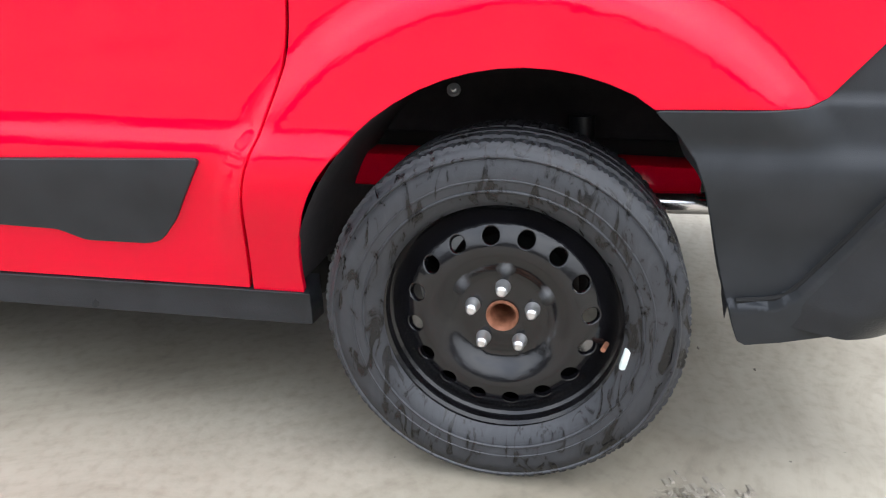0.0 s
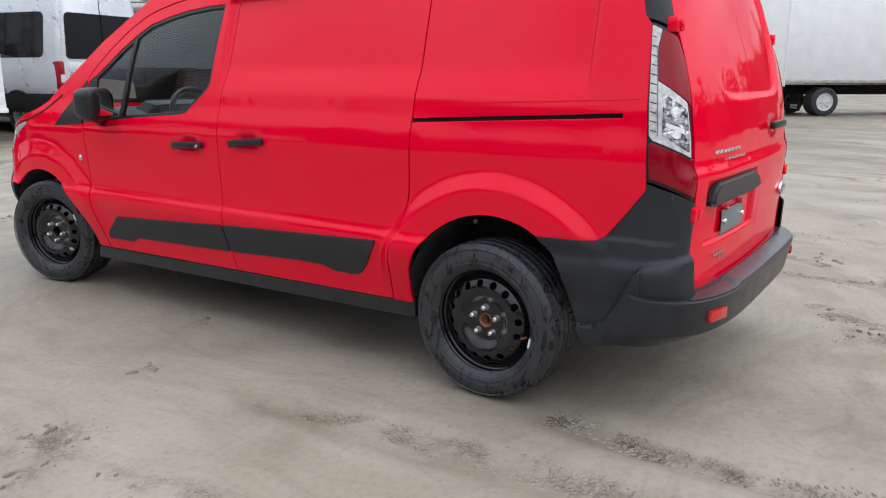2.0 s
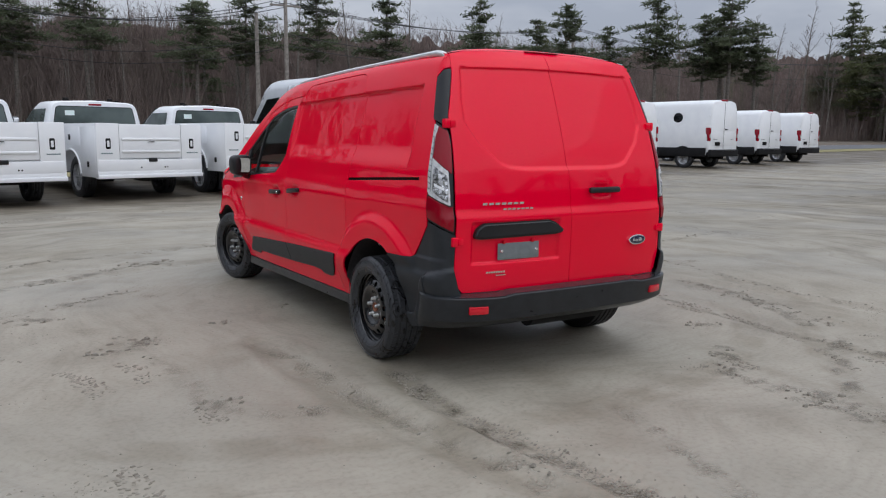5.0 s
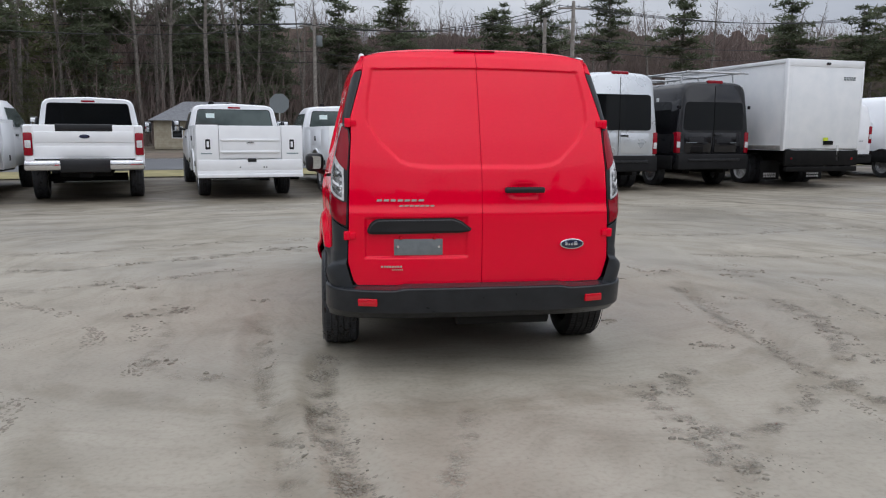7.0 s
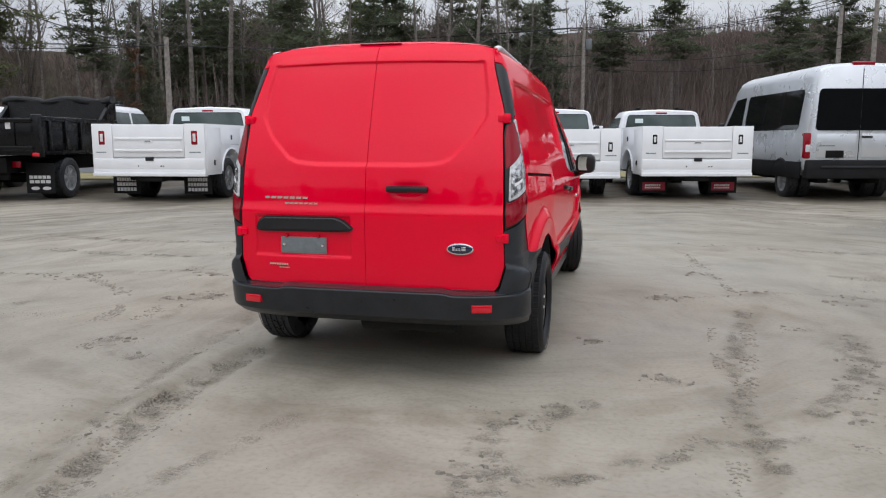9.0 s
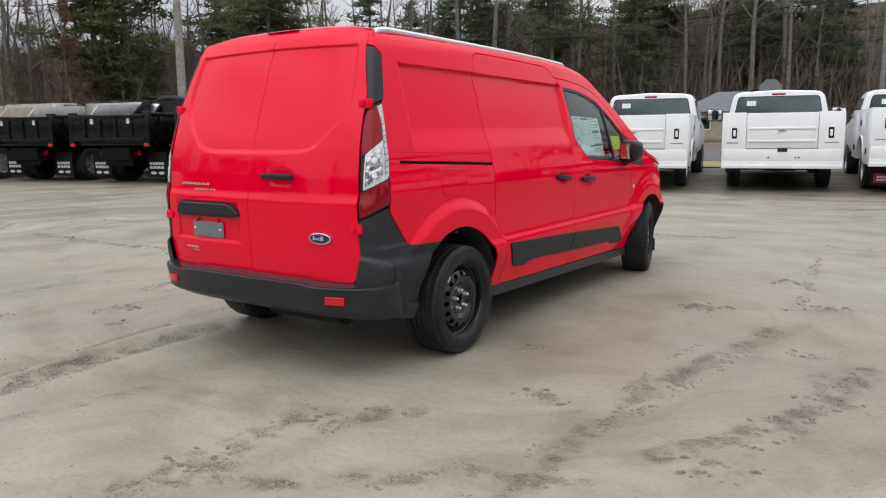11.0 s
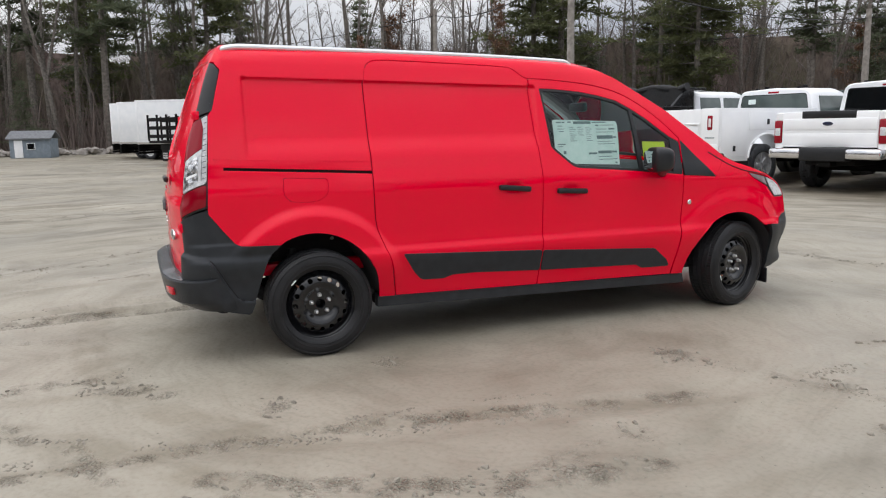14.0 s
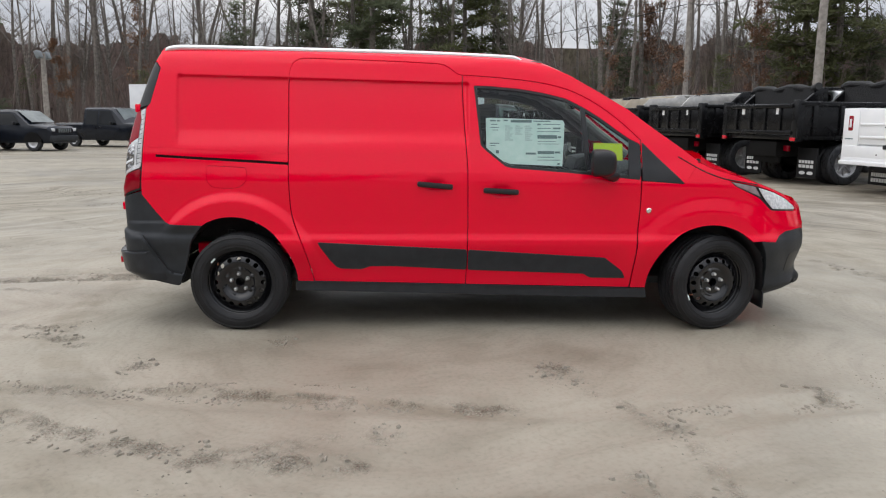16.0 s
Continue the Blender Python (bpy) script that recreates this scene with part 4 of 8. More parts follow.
    rd = skin("rear_door", RD, f, RED, van, mirror=mir, h=.013, label="red windowless rear door", lines=[top(.007), top(-.008), top(0), [(.01, .918), (.70, .918)], [(.01, .962), (.70, .962)]] + [[(x, z + d) for x, z in zip(*REC_LOW)] for d in (-.012, .003, .018)] + [[(x + d, z) for z, x in zip(*REC_SIDE)] for d in (-.014, .0, .012)])
    for zc, xc in ((1.415, .735), (.800, .748)):
        yc = float(rear_y(xc, zc))
        b = box(s * xc - .018, s * xc + .018, yc - .015, yc + .02, zc - .025, zc + .025, .006)
        add_box(b, s * (xc - .03) - .016, s * (xc - .03) + .016, yc - .020, yc + .01, zc - .018, zc + .018, .004)
        part("hinge", b, RED, rd, "red painted door hinge")
    # door handles
    for k, (yc, zc) in enumerate(HANDLES):
        xs = float(side_x(yc - .15, zc)) + .012
        m = pose(s * xs, yc, zc, -5 if k == 0 else -3, 0, 0)
        hb = box(-.014, .014, -.112, .112, -.017, .017, .011, m)
        part("handle", hb, BLACK, sd if k == 0 else fd, "black plastic pull handle")
        if k == 1 and mir:
            lk = lathe([(0, .004), (.009, .004), (.010, 0)], 16)
            bmesh.ops.transform(lk, matrix=pose(s * (xs + .014), yc - .085, zc, 0, 0, 180), verts=lk.verts)
            part("lock", lk, CHROME, fd)
    # mirror
    mb = bmesh.new()
    bmesh.ops.create_uvsphere(mb, u_segments=24, v_segments=16, radius=1)
    for v in mb.verts:
        c = v.co
        q = lambda a, e: math.copysign(abs(a) ** e, a)
        v.co = Vector((q(c.x, .55) * .082, (q(c.y, .7) * .105) if c.y > 0 else q(c.y, .4) * .050, q(c.z, .55) * .084))
    bmesh.ops.transform(mb, matrix=pose(s * .992, 2.265, 1.10, 0, 0, -s * 8), verts=mb.verts)
    mr = part("wing_mirror", mb, BLACK, van, "black wing mirror")
    gb = bmesh.new()
    add_prism(gb, rounded([(-.060, -.056), (.060, -.058), (.063, .044), (.050, .060), (-.060, .058)], .02, 3), -.002, .002)
    bmesh.ops.transform(gb, matrix=pose(s * .992, 2.2140, 1.10, 2, 0, 90 + s * 9), verts=gb.verts)
    part("mirror_glass", gb, MIRROR, mr)
    arm = tube([(s * .865, 2.40, 1.005), (s * .92, 2.36, 1.012), (s * .975, 2.30, 1.035)], [.035, .03, .028], 12)
    part("mirror_arm", arm, BLACK, mr)
    # roof rail
    pts = [(s * RAILX, -.47, 1.762), (s * RAILX, -.44, 1.785), (s * RAILX, -.38, 1.796)] + [(s * (RAILX - .02 * t), -.3 + 2.0 * t, 1.798 - float(drop(-.3 + 2.0 * t))) for t in (0, .25, .5, .75, 1)] + [(s * (RAILX - .021), 1.78, 1.745), (s * (RAILX - .022), 1.84, 1.715)]
    cp = curve(pts, 4)
    rb = tube(cp, [.0175 * min(1, .3 + k / 5, .3 + (len(cp) - 1 - k) / 5) for k in range(len(cp))], 10)
    part("roof_rail", rb, SILVER, van, "silver roof rail")

# rear doors' shared furniture
rh = box(.122, .352, -.795, -.768, 1.032, 1.066, .012)
part("handle", rh, BLACK, van, "black rear door handle")
bar = bmesh.new()
prof = [(-.640, .828), (-.622, .868), (-.585, .893), (-.165, .897), (-.118, .880), (-.060, .835), (-.075, .822), (-.120, .815), (-.600, .808), (-.632, .812)]
vs_a = [bar.verts.new((x, float(rear_y(x, .95)) - .030, z)) for x, z in rounded(prof, .012, 3)]
vs_b = [bar.verts.new((x, float(rear_y(x, .95)) + .03, z)) for x, z in rounded(prof, .012, 3)]
bar.faces.new(vs_a), bar.faces.new(vs_b[::-1])
for i in range(len(vs_a)):
    bar.faces.new((vs_a[i], vs_b[i], vs_b[(i + 1) % len(vs_a)], vs_a[(i + 1) % len(vs_a)]))
bmesh.ops.recalc_face_normals(bar, faces=bar.faces[:])
bmesh.ops.bevel(bar, geom=[e for e in bar.edges if all(v in vs_a for v in e.verts)], offset=.012, segments=3, affect='EDGES')
part("plate_bar", bar, BLACK, van, "black number plate lamp bar")
pl = box(-.492, -.222, -.7635, -.7605, .690, .780, .001, pose(0, .0, 0, 0, 0, 0) @ Matrix.Translation((0, 0, 0)))
bmesh.ops.rotate(pl, cent=(-.357, -.762, .735), matrix=Matrix.Rotation(radians(-1.8), 3, 'Z'), verts=pl.verts)
np_ = part("number_plate", pl, PLATE, van, "blank grey number plate")
for x, z, mt in ((-.470, .738, CHROME), (-.243, .737, CHROME), (-.455, .786, LIGHTRED2), (-.268, .786, LIGHTRED2)):
    b = lathe([(0, .006), (.007, .006), (.010, .002), (.011, -.006)], 12)
    bmesh.ops.transform(b, matrix=pose(x, -.768 + (x + .357) * -.03, z, 0, 0, -90), verts=b.verts)
    part("screw", b, mt, np_)
for sx, sz, y0, y1, mt, nm in ((.072, .031, -.775, -.755, CHROME, "badge_ring"), (.064, .025, -.778, -.757, BLUE, "badge_field")):
    o = bmesh.new()
    add_prism(o, [(sx * math.cos(2 * math.pi * k / 40), sz * math.sin(2 * math.pi * k / 40)) for k in range(40)], -.010, .010, .004)
    bmesh.ops.transform(o, matrix=pose(.519, (y0 + y1) / 2, .742, 0, 0, 90 + 4), verts=o.verts)
    part(nm, o, mt, van, "oval dark blue badge with chrome rim" if nm == "badge_field" else "")
o = bmesh.new()
for k, (x0, w) in enumerate(((.478, .014), (.497, .011), (.512, .011), (.528, .022))):
    add_box(o, x0, x0 + w, -.7805, -.777, .734, .742 + (.012 if k in (0, 3) else .004), .001)
part("badge_script", o, CHROME, van)


def bars(name, x0, x1, z0, z1, n, gap, mt, slant=.25, yoff=-.004):
    """Raised lettering that is shown as plain strokes."""
    o = bmesh.new()
    w = (x1 - x0) / n
    for k in range(n):
        a, b = x0 + w * k, x0 + w * (k + 1) - gap
        for (p, q, r, t) in ((a, b, z0, z1),):
            y = float(rear_y((p + q) / 2, (r + t) / 2))
            r2 = bmesh.ops.create_cube(o, size=1)
            for v in r2["verts"]:
                zz = r + (v.co.z + .5) * (t - r)
                v.co = Vector((p + (v.co.x + .5) * (q - p) + slant * (zz - z0), y + yoff + v.co.y * .006, zz))
    return part(name, o, mt, van, "chrome lettering shown as plain strokes", 0)


bars("model_badge", -.586, -.320, .988, 1.000, 7, .009, CHROME)
bars("model_badge", -.462, -.262, .960, .969, 7, .008, CHROME)
bars("dealer_badge", -.564, -.445, .622, .632, 8, .005, CHROME, .1)
bars("dealer_badge", -.505, -.440, .606, .612, 6, .004, CHROME, .1)

# roof, wind screen, bonnet and front
rows = []
ys = [-.478, -.47, -.455, -.435, -.41, -.38, -.34, -.28, -.15, 0, .3, .6, .9, 1.2, 1.4, 1.6, 1.75, 1.85, 1.95, 2.02, 2.08]
for y in ys:
    zc = 1.843 - float(drop(y)) - .30 * max(0, -.38 - y) ** 1.3 - .9 * max(0, y - 1.8) ** 2
    ze = 1.777 - float(drop(y))
    if y > 1.95:
        ze = float(np.interp(y, [1.95, 2.112], [1.707, 1.645]))
    xe = float(side_x(y, ze))
    r = []
    for k in range(-20, 21):
        t = k / 20
        u = math.copysign(1 - (1 - abs(t)) ** 1.35, t)
        r.append((xe * u, y, ze + (zc - ze) * (1 - abs(u) ** 4.2)))
    rows.append(r)
first = []
for x, _, _ in rows[0]:
    zt = float(np.interp(abs(x), [.0, .30, .55, .66, .694, .72], [1.832, 1.826, 1.811, 1.790, 1.774, 1.76]))
    first.append((x, float(rear_y(x, zt)), zt))
fil = [tuple(.5 * (a[i] + b[i]) + (.006 if i == 2 else 0) for i in range(3)) for a, b in zip(first, rows[4])]
rows = [first, fil] + rows[4:]
part("roof", grid_sheet(rows), RED, van, "red roof", 60)
rows = []
for i in range(13):
    t = i / 12
    L = WIND[1:]
    q = t * (len(L) - 1)
    k = min(int(q), len(L) - 2)
    ye, ze = [L[k][j] + (L[k + 1][j] - L[k][j]) * (q - k) for j in (0, 1)]
    xe = float(side_x(ye, ze)) - .004
    rows.append([(xe * u, ye + (.04 + .10 * t) * (1 - abs(u) ** 2.2), ze + .002 - .03 * t * (1 - u * u)) for u in np.linspace(-1, 1, 21)])
scr = part("wind_screen", grid_sheet(rows), GLASS, van, "raked wind screen")
scr.visible_shadow = False
for s in (1, -1):
    edge = [(s * (float(side_x(y, z)) - .062), y - .035, z - .030) for y, z in WIND[1:]]
    part("pillar_lining", tube(curve(edge, 3), .040, 10), TRIM, van, "pale grey windscreen pillar lining")
    sill = [(s * (float(side_x(y, z)) - .045), y, z) for y, z in ((1.50, 1.19), (1.70, 1.055), (1.78, 1.035), (2.10, 1.012), (2.46, .990))]
    part("sill_lining", tube(sill, .036, 8), DASH, van, "dark grey lining of the window sill")
rows = []
for i in range(12):
    t = i / 11
    q = t * (len(HOOD) - 1)
    k = min(int(q), len(HOOD) - 2)
    ye, ze = [HOOD[k][j] + (HOOD[k + 1][j] - HOOD[k][j]) * (q - k) for j in (0, 1)]
    xe = float(side_x(ye, ze)) - .003
    rows.append([(xe * u, ye + (.20 - .06 * t) * (1 - abs(u) ** 2.2), ze + .002 + (.04 - .05 * t) * (1 - u * u) - .05 * t * (1 - abs(u) ** 3)) for u in np.linspace(-1, 1, 21)])
part("bonnet", grid_sheet(rows, .004), RED, van, "red bonnet")
cw_ = float(side_x(2.93, 1.105)) - .02
part("wiper_cowl", tube([(cw_ * u, 2.935 + .14 * (1 - abs(u) ** 2.2), 1.108 - .03 * (1 - u * u)) for u in np.linspace(-1, 1, 21)], .016, 8), BLACK, van, "black plastic cowl under the screen")
rows, rows2 = [], []
for z in np.arange(.20, .86, .015):
    d = float(np.interp(z, *DZ))
    w = float(np.interp(z, zf, xf))
    r = [(w * .80 * u, 3.0 + d * (1 - (.80 * abs(u)) ** 3) ** (1 / 3), float(z)) for u in np.linspace(-1, 1, 25)]
    (rows if z < .66 else rows2).append(r)
rows2.insert(0, rows[-1])
part("front_bumper", grid_sheet(rows, .004), PLASTIC, van, "grey plastic front bumper")
part("nose", grid_sheet(rows2, .004), RED, van, "red nose panel")
gb = bmesh.new()
for z in (.70, .735, .77):
    add_box(gb, -.30, .30, 3.79, 3.858, z, z + .018, .004)
part("grille", gb, BLACK, van, "black grille bars")
for s in (1, -1):
    part("air_deflector", box(s * .70 - .11, s * .70 + .11, 3.425, 3.437, .135, .25, .004), BLACK, van, "black rubber deflector flap")

# rear bumper with its step
prof = [(.322, -.05, .0), (.348, .006, .02), (.362, .036, .05), (.376, .056, .08), (.44, .068, .092), (.494, .079, .095), (.502, .080, .093), (.508, .075, .086), (.515, .040, .05), (.522, .0, .0), (.522, -.05, -.06)]


def bumper_row(z, ro, so, span=1.0, lift=0.0):
    """One level line of the rear bumper from side to side."""
    r = []
    for k in range(-40, 41):
        a = span * k / 40 * math.pi / 2 * .975
        c, sn = math.copysign(abs(math.sin(a)) ** .5, a), math.cos(a) ** .5
        x = c * (.868 + .30 * max(0, so) * sn)
        y = min(-.34 - sn * (.435 + ro), -.452 - .576 * max(0, z - .365))
        x = math.copysign(min(abs(x), float(side_x(y, max(z, .34))) + .0235 + .45 * (-.452 - .576 * max(0, z - .365) - y)), x)
        dz = (.012 * float(sm(.50, .43, abs(x))) - .004) if .49 <= z <= .521 else 0
        zz = z + dz + (.016 * (1 - sn) if z < .4 else 0) + (.012 * (1 - sn) if z > .5 else 0)
        r.append((x, y, zz + lift))
    return r


rows = [bumper_row(*p) for p in prof]
rbp = part("rear_bumper", grid_sheet(rows), WETPLASTIC, van, "grey plastic rear bumper with a wet step", 34)
part("step_pad", grid_sheet([bumper_row(*p, .56, .0025) for p in ((.5085, .072, .083), (.512, .055, .065), (.515, .040, .05), (.5185, .020, .025), (.521, .004, .005))]), WETSTEP, rbp, "wet ribbed top of the step", 50)
for s in (1, -1):
    b = box(-.054, .054, -.016, .016, -.021, .021, .005, pose(s * .640, -.801, .438, 0, 0, s * 15))
    part("reflector", b, LIGHTRED2, rbp, "red reflector")

# high brake lamp
part("brake_lamp", box(-.12, .12, -.468, -.435, 1.828, 1.834, .003), LIGHTRED, van, "dark red high brake lamp")

# added inner shell, floor and rear sheet, near black to make gaps look dark; wheel housings
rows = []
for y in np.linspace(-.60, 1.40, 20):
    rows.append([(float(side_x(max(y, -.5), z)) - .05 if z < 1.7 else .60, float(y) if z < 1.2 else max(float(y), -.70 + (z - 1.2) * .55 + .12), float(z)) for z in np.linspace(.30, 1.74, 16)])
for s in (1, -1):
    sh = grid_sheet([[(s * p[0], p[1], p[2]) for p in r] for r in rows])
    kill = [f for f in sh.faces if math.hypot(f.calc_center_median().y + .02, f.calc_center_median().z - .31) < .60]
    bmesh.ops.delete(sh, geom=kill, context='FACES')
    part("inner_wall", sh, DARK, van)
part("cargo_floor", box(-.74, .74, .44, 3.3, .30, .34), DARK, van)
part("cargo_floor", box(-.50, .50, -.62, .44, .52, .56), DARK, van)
for s in (1, -1):
    house = [(-.02 + .40 * math.cos(radians(k)), .318 + .43 * math.sin(radians(k))) for k in range(26, 155, 8)]
    part("wheel_house", prism(house, min(s * .46, s * .49), max(s * .46, s * .49)), LINER, van, "black inner wheel housing")
    house = [(3.035 + .40 * math.cos(radians(k)), .285 + .42 * math.sin(radians(k))) for k in range(-6, 187, 8)]
    part("wheel_house", prism(house, min(s * .46, s * .49), max(s * .46, s * .49)), BLACK, van, "black inner wheel housing")
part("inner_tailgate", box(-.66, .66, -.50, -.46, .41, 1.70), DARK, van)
part("bulkhead", box(-.70, .70, 1.36, 1.40, .34, 1.72), DASH, van, "grey cargo bulkhead")
part("head_lining", box(-.62, .62, 1.38, 1.95, 1.725, 1.735), TRIM, van, "pale grey roof lining")
for s in (1, -1):
    for yc, a, r0 in ((-.02, .397, "rear"), (3.035, .395, "front")):
        hs = bmesh.new()
        prev = None
        for k in range(0, 37):
            an = radians((-6 if yc > 1 else 4) + (192 if yc > 1 else 136) * k / 36)
            y, z = yc + a * math.cos(an), (.318 if yc < 1 else .285) + (.427 if yc < 1 else .417) * math.sin(an)
            xo = min(float(side_x(min(y, 3.42), max(z, .30))) - .006, .885)
            cur = [hs.verts.new((s * xi, y, z)) for xi in (xo, .62, .40)]
            if prev:
                for i in (0, 1):
                    hs.faces.new((prev[i], prev[i + 1], cur[i + 1], cur[i]))
            prev = cur
        lin = part("arch_liner", hs, LINER, van, "black felt wheel arch liner")
        bt = lathe([(0, .006), (.005, .006), (.006, .002), (.0115, .002), (.012, -.004)], 14)
        bmesh.ops.transform(bt, matrix=pose(s * .77, yc + .13, .305 + .386, 0, s * 42, 0 if s > 0 else 180), verts=bt.verts)
        part("liner_clip", bt, ZINC, lin)
# underside
ub = box(-.62, .62, .42, 2.62, .215, .30, .02)
part("underbody", ub, DARK, van, "dark underbody")
part("rear_axle", tube([(-.72, .02, .30), (-.4, -.05, .29), (.4, -.05, .29), (.72, .02, .30)], .045, 12), DARK, van, "black rear axle beam")
for s in (1, -1):
    part("trailing_arm", tube([(s * .62, .02, .30), (s * .60, .40, .33)], .035, 10), BLACK, van)
    part("body_rail", box(s * .52 - .06, s * .52 + .06, -.33, .46, .46, .53, .01), RED, van, "red chassis rail")
    part("shock_absorber", tube([(s * .60, -.12, .26), (s * .58, -.10, .62)], .025, 12), BLACK, van)
part("silencer", tube([(-.10, -.50, .30), (.45, -.50, .30)], .075, 20), DARK, van, "dark steel silencer")
part("exhaust_pipe", tube(curve([(-.58, -.10, .455), (-.60, -.25, .465), (-.60, -.42, .468), (-.50, -.52, .42), (-.25, -.54, .33), (-.1, -.5, .30)], 4), .021, 12), CHROME, van, "bare steel exhaust pipe")

# cab
part("dashboard", prism([(2.42, .70), (2.40, 1.00), (2.50, 1.045), (2.72, 1.06), (2.86, 1.04), (2.86, .70)], -.74, .74, .02), DASH, van, "grey plastic dashboard")
part("binnacle", prism([(2.33, .99), (2.36, 1.08), (2.48, 1.10), (2.58, 1.06), (2.50, .98)], -.56, -.18, .02), DASH, van)
sw = bmesh.new()
add_tube(sw, [(.185 * math.cos(2 * math.pi * k / 28), .185 * math.sin(2 * math.pi * k / 28), 0) for k in range(29)], .016, 10)
add_tube(sw, [(-.18, 0, 0), (0, 0, -.04), (.18, 0, 0)], .018, 8)
add_tube(sw, [(0, 0, -.04), (0, -.18, 0)], .018, 8)
add_tube(sw, [(0, 0, -.03), (0, 0, -.25)], .03, 8)
bmesh.ops.transform(sw, matrix=pose(-.37, 2.22, 1.00, 62, 0, 0), verts=sw.verts)
part("steering_wheel", sw, BLACK, van, "black steering wheel")
for x in (-.37, .37):
    sb = box(-.25, .25, -.25, .25, -.07, .07, .05, pose(x, 1.85, .70, 4, 0, 0))
    st = part("seat", sb, SEAT, van, "dark grey cloth seat")
    part("seat_back", box(-.24, .24, -.06, .06, -.30, .30, .05, pose(x, 1.58, 1.00, -14, 0, 0)), SEAT, st)
    part("head_rest", box(-.13, .13, -.05, .05, -.09, .09, .04, pose(x, 1.47, 1.42, -10, 0, 0)), SEAT, st)
part("rear_view_mirror", box(-.11, .11, -.02, .02, -.035, .035, .015, pose(0, 2.26, 1.47)), BLACK, van)

# papers in the passenger window
ps = skin("price_sheet", [(1.577, 1.372), (1.600, 1.375), (2.07, 1.362), (2.08, 1.34), (2.062, 1.075), (1.73, 1.088), (1.58, 1.140)], on_side, PAPER, van, off=-.016, h=.04, depth=.001, label="pale green price sheet in the window")
ink = [(1.605, 1.360, 1.640, 1.352), (1.648, 1.360, 1.668, 1.352), (1.612, 1.335, 1.650, 1.331), (1.606, 1.316, 1.662, 1.312), (1.620, 1.300, 1.655, 1.296), (1.602, 1.218, 1.660, 1.212), (1.602, 1.202, 1.640, 1.198), (1.640, 1.172, 1.660, 1.152),
       (1.690, 1.362, 1.716, 1.354), (1.735, 1.362, 1.870, 1.346), (1.880, 1.358, 1.990, 1.352), (1.905, 1.340, 1.926, 1.330), (1.94, 1.338, 2.052, 1.334), (1.905, 1.312, 1.99, 1.308), (2.005, 1.316, 2.052, 1.306), (1.905, 1.292, 2.05, 1.289), (1.905, 1.268, 2.030, 1.246), (2.034, 1.262, 2.056, 1.250), (1.905, 1.230, 2.02, 1.227), (1.905, 1.214, 2.04, 1.211),
       (1.905, 1.168, 2.010, 1.150), (2.014, 1.166, 2.050, 1.154), (1.830, 1.158, 1.895, 1.146), (1.905, 1.132, 2.01, 1.128), (1.905, 1.114, 2.05, 1.110), (2.030, 1.094, 2.045, 1.084)]
ink += [(1.70 + .062 * c, 1.325 - .0125 * r, 1.70 + .062 * c + .030 + .018 * ((r * 5 + c * 3) % 3) / 2, 1.3222 - .0125 * r) for c in range(3) for r in range(5 + 3 * (c != 1))]
for k, (y0, z0, y1, z1) in enumerate(ink):
    skin("print_bar", [(y0, z0), (y1, z0), (y1, z1), (y0, z1)], on_side, INK, ps, off=-.0148, h=.05, depth=.0005)
skin("yellow_note", [(2.262, 1.222), (2.448, 1.218), (2.448, 1.112), (2.262, 1.112)], on_side, YELLOW, van, off=-.016, h=.05, depth=.001, label="bright yellow note in the window")


